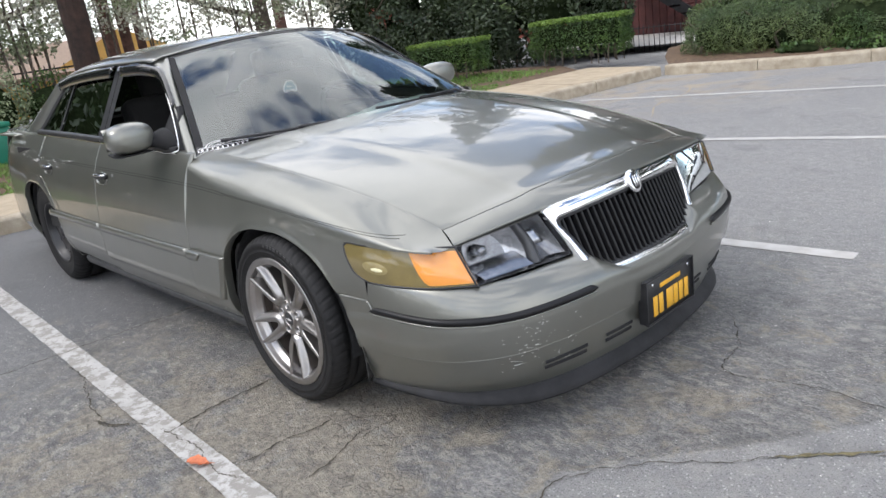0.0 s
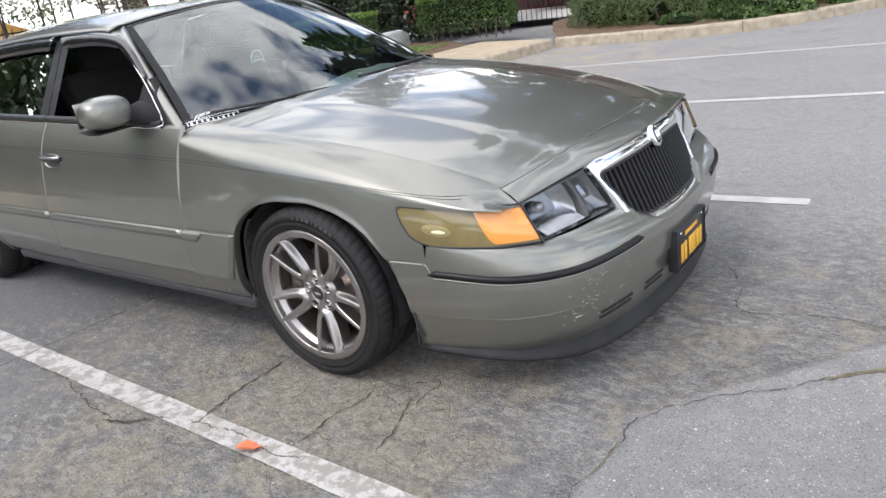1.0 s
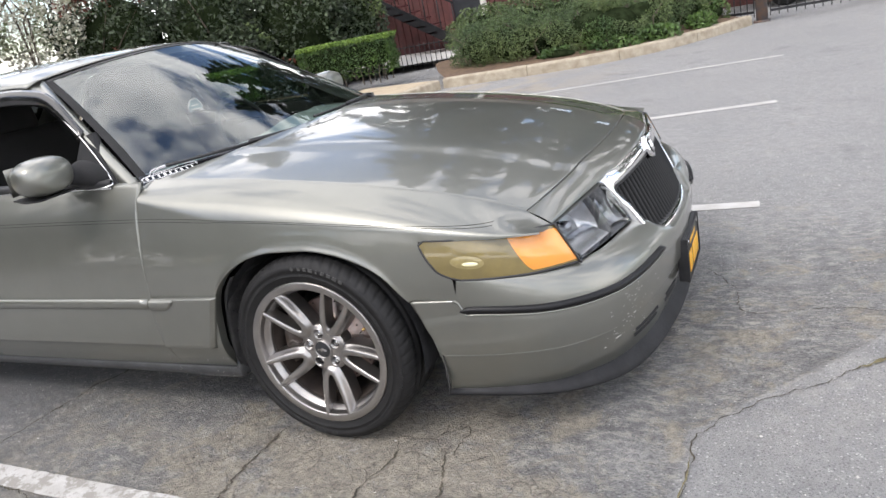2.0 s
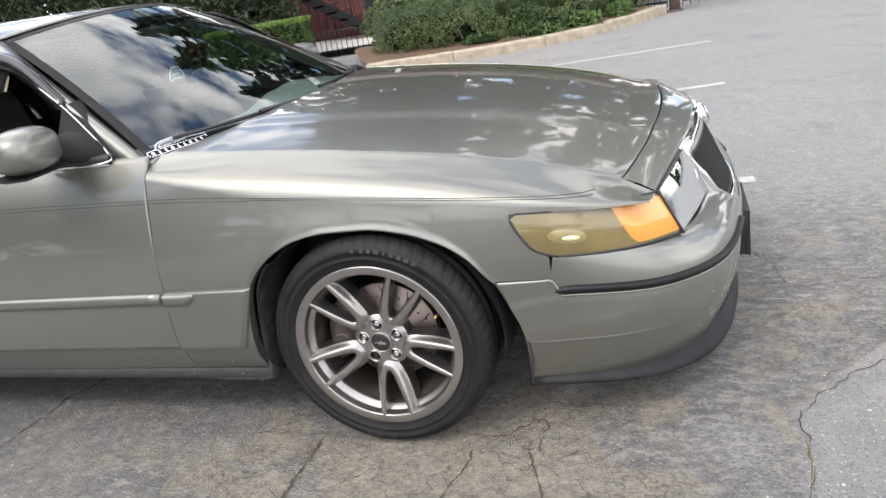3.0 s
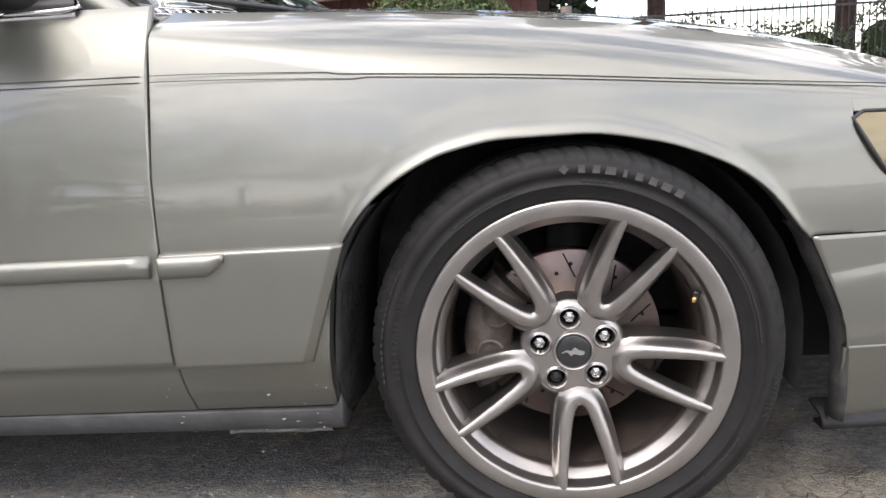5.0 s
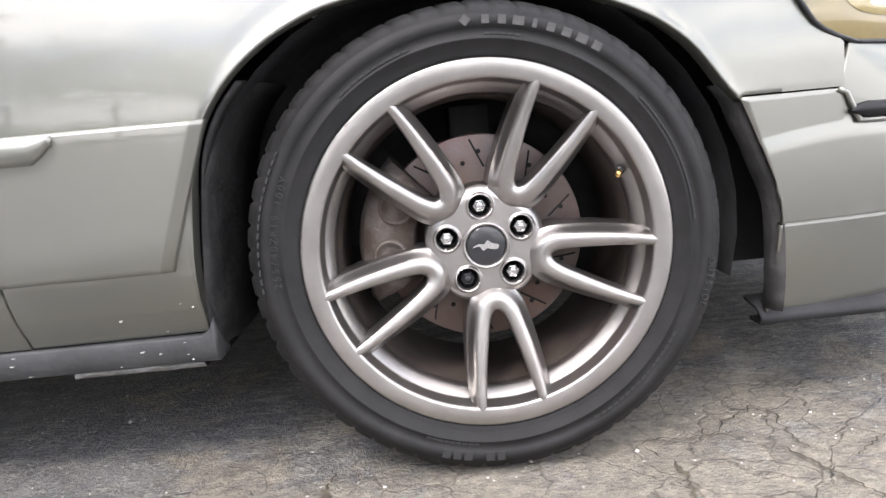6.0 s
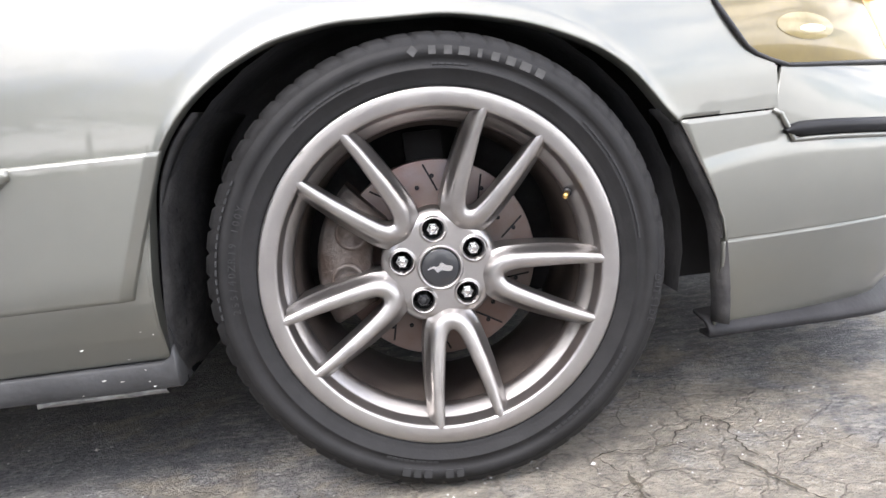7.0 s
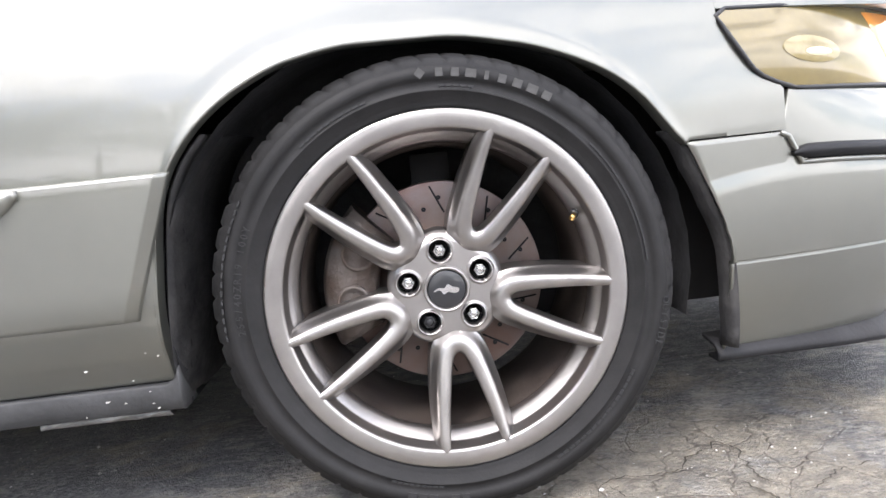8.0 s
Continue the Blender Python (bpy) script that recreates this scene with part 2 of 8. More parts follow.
def curve1(*keys):
    """A smooth function through (x, value) keys."""
    xs = np.array([k[0] for k in keys], float)
    ys = np.array([k[1] for k in keys], float)
    d = np.diff(ys) / np.diff(xs)
    m = np.zeros(len(xs))
    m[0], m[-1] = d[0], d[-1]
    for i in range(1, len(xs) - 1):
        if d[i - 1] * d[i] > 0:
            m[i] = 2 * d[i - 1] * d[i] / (d[i - 1] + d[i])

    def f(x):
        x = min(max(x, xs[0]), xs[-1])
        i = min(max(int(np.searchsorted(xs, x)) - 1, 0), len(xs) - 2)
        h = xs[i + 1] - xs[i]
        t = (x - xs[i]) / h
        return float((2 * t**3 - 3 * t * t + 1) * ys[i] + (t**3 - 2 * t * t + t) * h * m[i] + (3 * t * t - 2 * t**3) * ys[i + 1] + (t**3 - t * t) * h * m[i + 1])

    return f


def spline(points, n):
    """n points evenly along a smooth line through the points."""
    p = np.array(points, float)
    p = np.vstack([2 * p[0] - p[1], p, 2 * p[-1] - p[-2]])
    out = []
    for i in range(1, len(p) - 2):
        for t in np.linspace(0, 1, 24, endpoint=False):
            a, b, c, d = p[i - 1], p[i], p[i + 1], p[i + 2]
            out.append(0.5 * (2 * b + (c - a) * t + (2 * a - 5 * b + 4 * c - d) * t * t + (3 * b - a - 3 * c + d) * t**3))
    out.append(p[-2])
    out = np.array(out)
    s = np.concatenate([[0], np.cumsum(np.linalg.norm(np.diff(out, axis=0), axis=1))])
    q = np.linspace(0, s[-1], n)
    return np.stack([np.interp(q, s, out[:, k]) for k in range(out.shape[1])], axis=1)


def mirrored(geo):
    v, f = geo
    return [(p[0], -p[1], p[2]) for p in v], [q[::-1] for q in f]


def lerp(a, b, t):
    return a + (b - a) * t

# ---- ground ----
def asphalt_material():
    m = bpy.data.materials.new("weathered_asphalt")
    m.use_nodes = True
    n, l = m.node_tree.nodes, m.node_tree.links
    b = n["Principled BSDF"]
    co = n.new("ShaderNodeTexCoord")

    def noise_at(scale, detail=6, rough=0.6, dist=0.0):
        t = n.new("ShaderNodeTexNoise")
        t.inputs["Scale"].default_value, t.inputs["Detail"].default_value = scale, detail
        t.inputs["Roughness"].default_value, t.inputs["Distortion"].default_value = rough, dist
        l.new(co.outputs["Object"], t.inputs["Vector"])
        return t.outputs["Fac"]

    def ramp(v, p0, p1, c0=(0, 0, 0), c1=(1, 1, 1)):
        r = n.new("ShaderNodeValToRGB")
        if p0 > p1:
            p0, p1, c0, c1 = p1, p0, c1, c0
        r.color_ramp.elements[0].position, r.color_ramp.elements[1].position = p0, p1
        r.color_ramp.elements[0].color, r.color_ramp.elements[1].color = rgba(c0), rgba(c1)
        l.new(v, r.inputs[0])
        return r.outputs[0]

    def mix(f, a, c, kind="MIX"):
        x = n.new("ShaderNodeMix")
        x.data_type, x.blend_type = "RGBA", kind
        if isinstance(f, float):
            x.inputs[0].default_value = f
        else:
            l.new(f, x.inputs[0])
        for i, v in ((6, a), (7, c)):
            if isinstance(v, tuple):
                x.inputs[i].default_value = rgba(v)
            else:
                l.new(v, x.inputs[i])
        return x.outputs[2]

    def math_node(op, a, c):
        x = n.new("ShaderNodeMath")
        x.operation = op
        for i, v in ((0, a), (1, c)):
            if isinstance(v, float):
                x.inputs[i].default_value = v
            else:
                l.new(v, x.inputs[i])
        return x.outputs[0]

    # broken, dirt-filled strip in front of and beside the bay
    sep = n.new("ShaderNodeSeparateXYZ")
    l.new(co.outputs["Object"], sep.inputs[0])
    wob = noise_at(1.3, 5)
    x_w = math_node("ADD", sep.outputs[0], math_node("MULTIPLY", math_node("SUBTRACT", wob, 0.5), 1.1))
    band = n.new("ShaderNodeMapRange")
    band.inputs["From Min"].default_value, band.inputs["From Max"].default_value = -2.4, -0.6
    l.new(x_w, band.inputs["Value"])
    band2 = n.new("ShaderNodeMapRange")
    band2.inputs["From Min"].default_value, band2.inputs["From Max"].default_value = -0.02, 0.012
    band2.inputs["To Min"].default_value, band2.inputs["To Max"].default_value = 1.0, 0.0
    skew = math_node("ADD", sep.outputs[0], math_node("MULTIPLY", math_node("SUBTRACT", noise_at(3.2, 7), 0.5), 0.16))
    slant = math_node("SUBTRACT", math_node("SUBTRACT", skew, math_node("MULTIPLY", sep.outputs[1], 0.86)), 1.80)
    upright = math_node("SUBTRACT", skew, 1.14)
    l.new(math_node("MINIMUM", slant, upright), band2.inputs["Value"])
    band3 = n.new("ShaderNodeMapRange")
    band3.inputs["From Min"].default_value, band3.inputs["From Max"].default_value = 0.5, 1.6
    band3.inputs["To Min"].default_value, band3.inputs["To Max"].default_value = 1.0, 0.12
    l.new(math_node("ADD", sep.outputs[1], math_node("MULTIPLY", math_node("SUBTRACT", wob, 0.5), 1.2)), band3.inputs["Value"])
    worn = math_node("MULTIPLY", math_node("MULTIPLY", band.outputs[0], band2.outputs[0]), band3.outputs[0])

    grain = noise_at(170, 4, 0.8)
    mid = noise_at(16, 8, 0.7)
    big = noise_at(0.9, 6)
    base = mix(ramp(big, 0.3, 0.7), (0.315, 0.313, 0.311), (0.375, 0.369, 0.362))
    base = mix(ramp(mid, 0.35, 0.65), mix(0.35, base, (0.14, 0.14, 0.145)), base)
    stone = ramp(grain, 0.56, 0.64)
    base = mix(math_node("MULTIPLY", stone, 0.55), base, (0.46, 0.45, 0.43))
    base = mix(math_node("MULTIPLY", ramp(grain, 0.46, 0.36), 0.6), base, (0.07, 0.07, 0.07))
    # newer course past the long crack
    far = n.new("ShaderNodeMapRange")
    far.inputs["From Min"].default_value, far.inputs["From Max"].default_value = 0.8, 4.0
    far.inputs["To Min"].default_value, far.inputs["To Max"].default_value = 0.10, 0.46
    l.new(sep.outputs[1], far.inputs["Value"])
    base = mix(math_node("MULTIPLY", math_node("SUBTRACT", 1.0, band2.outputs[0]), far.outputs[0]), base, (0.185, 0.188, 0.196))
    # stone chips of the surface course, each cell its own tone
    chips = n.new("ShaderNodeTexVoronoi")
    chips.inputs["Scale"].default_value = 120.0
    l.new(co.outputs["Object"], chips.inputs["Vector"])
    tone = n.new("ShaderNodeSeparateColor")
    l.new(chips.outputs["Color"], tone.inputs[0])
    round_chip = ramp(chips.outputs["Distance"], 0.46, 0.36)
    base = mix(math_node("MULTIPLY", math_node("MULTIPLY", ramp(tone.outputs[0], 0.82, 0.90), round_chip), 0.6), base, (0.66, 0.65, 0.635))
    base = mix(math_node("MULTIPLY", math_node("MULTIPLY", ramp(tone.outputs[1], 0.72, 0.80), round_chip), 0.55), base, (0.11, 0.11, 0.115))
    # sealed, darker stretch along the rear half of the bay, with car shade painted in
    sealed_shade = n.new("ShaderNodeMapRange")
    sealed_shade.inputs["From Min"].default_value, sealed_shade.inputs["From Max"].default_value = -0.75, -1.9
    l.new(math_node("ADD", x_w, math_node("MULTIPLY", sep.outputs[1], 0.35)), sealed_shade.inputs["Value"])
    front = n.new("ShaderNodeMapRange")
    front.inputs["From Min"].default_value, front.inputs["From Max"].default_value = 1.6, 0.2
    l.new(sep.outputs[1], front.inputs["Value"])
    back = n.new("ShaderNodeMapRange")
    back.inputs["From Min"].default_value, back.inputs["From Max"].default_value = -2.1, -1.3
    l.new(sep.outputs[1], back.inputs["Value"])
    base = mix(math_node("MULTIPLY", math_node("MULTIPLY", math_node("MULTIPLY", sealed_shade.outputs[0], front.outputs[0]), back.outputs[0]), 0.62), base, (0.105, 0.106, 0.112))
    # lost binder: open, stony patches with yellow-brown dirt between
    def near(cx, cy, r0, r1):
        d = n.new("ShaderNodeVectorMath")
        d.operation = "DISTANCE"
        l.new(co.outputs["Object"], d.inputs[0])
        d.inputs[1].default_value = (cx, cy, 0)
        q = n.new("ShaderNodeMapRange")
        q.inputs["From Min"].default_value, q.inputs["From Max"].default_value = r0, r1
        q.inputs["To Min"].default_value, q.inputs["To Max"].default_value = 1.0, 0.0
        l.new(d.outputs["Value"], q.inputs["Value"])
        return q.outputs[0]

    spots = math_node("MAXIMUM", near(0.28, -1.10, 0.25, 0.75), math_node("MULTIPLY", near(1.35, -0.35, 0.15, 0.7), 0.35))
    spots = math_node("MAXIMUM", spots, math_node("MULTIPLY", near(-0.30, -1.15, 0.15, 0.5), 0.8))
    spots = math_node("MAXIMUM", spots, math_node("MULTIPLY", near(-0.35, -1.65, 0.2, 0.6), 0.7))
    tan = math_node("MULTIPLY", near(-1.05, -1.15, 0.2, 0.7), ramp(noise_at(6.0, 7, 0.7), 0.42, 0.62))
    patch = math_node("MULTIPLY", ramp(math_node("ADD", noise_at(5.0, 9, 0.70, 0.5), math_node("MULTIPLY", spots, 0.20)), 0.56, 0.66), worn)
    vor = n.new("ShaderNodeTexVoronoi")
    vor.feature = "DISTANCE_TO_EDGE"
    vor.inputs["Scale"].default_value = 9.0
    wv = n.new("ShaderNodeVectorMath")
    wv.operation = "ADD"
    nz = n.new("ShaderNodeTexNoise")
    nz.inputs["Scale"].default_value, nz.inputs["Detail"].default_value = 7.0, 5
    l.new(co.outputs["Object"], nz.inputs["Vector"])
    sc = n.new("ShaderNodeVectorMath")
    sc.operation = "SCALE"
    sc.inputs[3].default_value = 0.16
    l.new(nz.outputs["Color"], sc.inputs[0])
    l.new(co.outputs["Object"], wv.inputs[0])
    l.new(sc.outputs[0], wv.inputs[1])
    l.new(wv.outputs[0], vor.inputs["Vector"])
    gator = math_node("MULTIPLY", ramp(vor.outputs["Distance"], 0.022, 0.006), math_node("MULTIPLY", ramp(math_node("ADD", math_node("MULTIPLY", noise_at(2.3, 4), 0.7), math_node("MULTIPLY", spots, 0.35)), 0.44, 0.54), worn))
    dirt = mix(ramp(noise_at(38, 6, 0.8), 0.38, 0.62), (0.26, 0.235, 0.19), (0.56, 0.49, 0.385))
    base = mix(math_node("MULTIPLY", tan, 0.6), base, dirt)
    base = mix(math_node("MULTIPLY", patch, 0.5), base, dirt)
    sand = math_node("MULTIPLY", near(-2.9, 6.9, 0.5, 2.6), ramp(noise_at(1.7, 7, 0.65, 0.6), 0.44, 0.62))
    base = mix(math_node("MULTIPLY", sand, 0.75), base, (0.44, 0.36, 0.26))
    base = mix(math_node("MULTIPLY", math_node("MULTIPLY", spots, ramp(noise_at(11.0, 7, 0.7), 0.40, 0.58)), 0.42), base, (0.58, 0.53, 0.45))
    # torn coarse grain where the binder has gone, stretched along the lot
    mp = n.new("ShaderNodeMapping")
    mp.inputs["Scale"].default_value = (62, 130, 20)
    mp.inputs["Rotation"].default_value = (0, 0, 0.5)
    l.new(co.outputs["Object"], mp.inputs["Vector"])
    torn_n = n.new("ShaderNodeTexNoise")
    torn_n.inputs["Scale"].default_value, torn_n.inputs["Detail"].default_value, torn_n.inputs["Roughness"].default_value = 1.0, 5, 0.7
    l.new(mp.outputs[0], torn_n.inputs["Vector"])
    torn = torn_n.outputs["Fac"]
    rough_zone = math_node("MULTIPLY", worn, ramp(math_node("ADD", noise_at(3.4, 6, 0.6, 0.5), math_node("MULTIPLY", spots, 0.12)), 0.44, 0.60))
    base = mix(math_node("MULTIPLY", math_node("MULTIPLY", ramp(torn, 0.50, 0.42), rough_zone), 0.72), base, (0.10, 0.099, 0.10))
    base = mix(math_node("MULTIPLY", math_node("MULTIPLY", ramp(torn, 0.54, 0.63), rough_zone), 0.55), base, (0.44, 0.42, 0.38))
    mp2 = n.new("ShaderNodeMapping")
    mp2.inputs["Scale"].default_value = (15, 31, 8)
    mp2.inputs["Rotation"].default_value = (0, 0, 0.45)
    l.new(co.outputs["Object"], mp2.inputs["Vector"])
    mot_n = n.new("ShaderNodeTexNoise")
    mot_n.inputs["Scale"].default_value, mot_n.inputs["Detail"].default_value, mot_n.inputs["Roughness"].default_value = 1.0, 9, 0.74
    mot_n.inputs["Distortion"].default_value = 0.4
    l.new(mp2.outputs[0], mot_n.inputs["Vector"])
    mot = mot_n.outputs["Fac"]
    torn_up = math_node("MULTIPLY", worn, math_node("ADD", 0.45, math_node("MULTIPLY", math_node("MINIMUM", math_node("ADD", spots, ramp(noise_at(1.4, 4), 0.46, 0.60)), 1.0), 0.55)))
    base = mix(math_node("MULTIPLY", math_node("MULTIPLY", ramp(mot, 0.475, 0.43), torn_up), 0.50), base, (0.175, 0.174, 0.174))
    base = mix(math_node("MULTIPLY", math_node("MULTIPLY", ramp(mot, 0.52, 0.57), torn_up), 0.62), base, (0.58, 0.54, 0.475))
    base = mix(math_node("MULTIPLY", patch, 0.6), base, dirt)
    base = mix(math_node("MULTIPLY", gator, 0.34), base, (0.07, 0.06, 0.046))
    pale = math_node("MULTIPLY", near(1.0, -0.91, 0.02, 0.17), ramp(noise_at(45, 5, 0.8), 0.42, 0.6))
    base = mix(math_node("MULTIPLY", pale, 0.75), base, (0.50, 0.49, 0.47))
    base = mix(math_node("MULTIPLY", math_node("MULTIPLY", ramp(noise_at(8.0, 9, 0.75, 0.4), 0.50, 0.38), worn), 0.32), base, (0.09, 0.089, 0.09))
    base = mix(math_node("MULTIPLY", ramp(noise_at(120, 2, 0.5), 0.67, 0.72), 0.5), base, (0.48, 0.46, 0.43))
    stain = ramp(noise_at(1.9, 5, 0.5), 0.60, 0.72)
    base = mix(math_node("MULTIPLY", stain, 0.3), base, (0.07, 0.07, 0.072))
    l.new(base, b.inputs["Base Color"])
    b.inputs["Roughness"].default_value = 0.88
    bu = n.new("ShaderNodeBump")
    bu.inputs["Strength"].default_value, bu.inputs["Distance"].default_value = 1.0, 0.013
    h = math_node("ADD", math_node("MULTIPLY", grain, 0.6), math_node("MULTIPLY", mid, 0.6))
    h = math_node("ADD", h, math_node("MULTIPLY", math_node("MULTIPLY", torn, worn), 1.6))
    h = math_node("ADD", h, math_node("MULTIPLY", math_node("MULTIPLY", mot, worn), 1.2))
    h = math_node("ADD", h, math_node("MULTIPLY", round_chip, 0.25))
    h = math_node("SUBTRACT", h, math_node("MULTIPLY", patch, 0.4))
    h = math_node("SUBTRACT", h, math_node("MULTIPLY", gator, 0.9))
    l.new(h, bu.inputs["Height"])
    l.new(bu.outputs[0], b.inputs["Normal"])
    return m


def worn_paint_material(name, wear):
    m = material(name, (0.50, 0.49, 0.475), rough=0.75, color2=(0.40, 0.385, 0.365), scale=9, bump=0.25, bump_scale=150)
    n, l = m.node_tree.nodes, m.node_tree.links
    b = n["Principled BSDF"]
    old = b.inputs["Base Color"].links[0].from_socket
    co = n.new("ShaderNodeTexCoord")
    t = n.new("ShaderNodeTexNoise")
    t.inputs["Scale"].default_value, t.inputs["Detail"].default_value, t.inputs["Roughness"].default_value = 13, 10, 0.75
    l.new(co.outputs["Object"], t.inputs["Vector"])
    r = n.new("ShaderNodeValToRGB")
    r.color_ramp.elements[0].position, r.color_ramp.elements[1].position = wear, wear + 0.06
    l.new(t.outputs["Fac"], r.inputs[0])
    mx = n.new("ShaderNodeMix")
    mx.data_type = "RGBA"
    l.new(r.outputs[0], mx.inputs[0])
    l.new(old, mx.inputs[6])
    mx.inputs[7].default_value = (0.28, 0.265, 0.24, 1)
    l.new(mx.outputs[2], b.inputs["Base Color"])
    return m


ASPHALT = asphalt_material()
CRACK = material("crack_shadow_dirt", (0.045, 0.040, 0.033), rough=0.95, color2=(0.10, 0.085, 0.06), scale=30)
MOSS = material("crack_moss", (0.20, 0.17, 0.09), rough=0.95, color2=(0.11, 0.095, 0.05), scale=40)
STRIPE_PAINT = worn_paint_material("worn_white_road_paint", 0.475)
STRIPE_PAINT_FAR = worn_paint_material("white_road_paint", 0.66)
CONCRETE = material("tan_concrete", (0.47, 0.385, 0.275), rough=0.9, color2=(0.37, 0.30, 0.21), scale=5, bump=0.3, bump_scale=120)
KERB_CONC = material("kerb_concrete", (0.46, 0.40, 0.31), rough=0.9, color2=(0.31, 0.26, 0.19), scale=7, bump=0.3, bump_scale=90)
SOIL = material("dry_soil_mulch", (0.16, 0.105, 0.065), rough=1.0, color2=(0.09, 0.06, 0.04), scale=11, bump=0.8, bump_scale=40)

# the asphalt lot, with a fine sheet near the car
g_rows = []
xs_g = [-60, -30, -14, -8] + list(np.linspace(-6, 4, 60)) + [6, 10, 20, 40, 60]
ys_g = [-60, -30, -12, -6] + list(np.linspace(-4, 3.5, 46)) + [5, 7, 9, 12, 20, 40, 80]
for x in xs_g:
    g_rows.append([(x, y, 0.006 * (noise.noise((x * 0.9, y * 0.9, 0)) - 0.35) if -6 <= x <= 4 and -4 <= y <= 3.5 else -0.002) for y in ys_g])
ground = part("ground", grid(g_rows, flip=True), ASPHALT)
tagged(ground, "grey weathered asphalt parking lot, cracked and patchy", "ground", kind="structure")


def ground_z(x, y):
    return 0.006 * (noise.noise((x * 0.9, y * 0.9, 0)) - 0.35) if -6 <= x <= 4 and -4 <= y <= 3.5 else -0.002


def stripe(p, q, width, mat, label, rag=0.002):
    p, q = Vector((*p, 0)), Vector((*q, 0))
    d = (q - p).normalized()
    s = Vector((-d.y, d.x, 0)) * width / 2
    rows = []
    k = int((q - p).length / 0.06)
    for i in range(k + 1):
        c = p.lerp(q, i / k)
        a = c + s * (1 + random.uniform(-rag, rag) * 12)
        e = c - s * (1 + random.uniform(-rag, rag) * 12)
        rows.append([(v.x, v.y, ground_z(v.x, v.y) + 0.004) for v in (a, c.lerp(a, 0.33), c.lerp(e, 0.33), e)])
    ob = part("parking_stripe", grid(rows), mat, smooth=False)
    return tagged(ob, label, "parking line", group="bay lines", kind="structure")


stripe((-4.9, -1.30), (1.25, -1.45), 0.105, STRIPE_PAINT, "worn cracked white parking line on asphalt", 0.004)
stripe((-4.3, 1.05), (1.25, 1.40), 0.10, STRIPE_PAINT_FAR, "white parking line on asphalt beyond the car")
stripe((-4.0, 3.30), (1.28, 4.17), 0.10, STRIPE_PAINT_FAR, "white parking line on asphalt")
stripe((-3.7, 5.98), (1.29, 6.85), 0.10, STRIPE_PAINT_FAR, "white parking line near the far kerb")


def crack(points, width, mat=CRACK, n=60, seed=1, jag=0.02):
    """A jagged crack lying in the asphalt."""
    n *= 2
    line = spline(points, n)
    step = float(np.linalg.norm(np.diff(line, axis=0), axis=1).sum()) / n
    rows = []
    for i, (x, y) in enumerate(line):
        d = line[min(i + 1, n - 1)] - line[max(i - 1, 0)]
        s = np.array((-d[1], d[0])) / (np.linalg.norm(d) + 1e-9)
        q = i * step
        c = np.array((x, y)) + s * jag * (1.3 * noise.noise((q * 9, seed * 3.7, 0)) + 0.7 * noise.noise((q * 31, seed * 5.1, 4)) + 0.45 * noise.noise((q * 90, seed * 1.1, 2)))
        w = width * max(0.06, 0.36 + 0.55 * noise.noise((q * 26, seed * 2.3, 9))) * min(1, 6 * min(i + 0.3, n - 1 - i + 0.3) / n)
        a, e = c + s * w / 2, c - s * w / 2
        rows.append([(a[0], a[1], ground_z(*a) + 0.005), (e[0], e[1], ground_z(*e) + 0.005)])
    ob = part("crack", grid(rows), mat, parent=ground, smooth=False)
    return ob


# kerb and sidewalk
KERB_A, KERB_B = Vector((-5.75, -3.2, 0)), Vector((-3.72, 8.15, 0))


def kerb_line(points, name, label, width=0.15, height=0.15, seg_len=1.5):
    """Kerb stones end to end along a line, each a piece with worn edges."""
    root = thing(name, label, "kerb", kind="structure")
    line = spline(points, 200)
    s = np.concatenate([[0], np.cumsum(np.linalg.norm(np.diff(line, axis=0), axis=1))])
    k = max(1, int(round(s[-1] / seg_len)))
    for j in range(k):
        rows = []
        for u in np.linspace(j / k + 0.0008, (j + 1) / k - 0.0008, 9):
            c = np.array([np.interp(u * s[-1], s, line[:, 0]), np.interp(u * s[-1], s, line[:, 1])])
            c2 = np.array([np.interp(min(u * s[-1] + 0.05, s[-1]), s, line[:, 0]), np.interp(min(u * s[-1] + 0.05, s[-1]), s, line[:, 1])])
            c0 = np.array([np.interp(max(u * s[-1] - 0.05, 0), s, line[:, 0]), np.interp(max(u * s[-1] - 0.05, 0), s, line[:, 1])])
            d = (c2 - c0) / (np.linalg.norm(c2 - c0) + 1e-9)
            nrm = np.array((-d[1], d[0]))
            prof = [(0, -0.02), (0.004, height - 0.03), (0.012, height - 0.01), (0.032, height), (width, height + 0.002), (width, -0.02)]
            rows.append([(c[0] + nrm[0] * a, c[1] + nrm[1] * a, z + random.uniform(-0.002, 0.002)) for a, z in prof])
        v, f = grid(rows)
        f += [tuple(range(6)), tuple(range(len(v) - 6, len(v)))[::-1]]
        part("kerb_stone", (v, f), KERB_CONC, root, smooth=False)
    return root


kerb_line([(-5.75, -3.2), (-5.2, -0.58), (-4.45, 3.1), (-3.72, 8.12)], "kerb_near", "tan concrete kerb along the sidewalk")
kerb_line([(-3.70, 8.17), (-1.64, 8.34), (-0.53, 8.88), (0.2, 9.75), (0.78, 10.75)], "kerb_far", "pale concrete kerb curving round the planting bed")

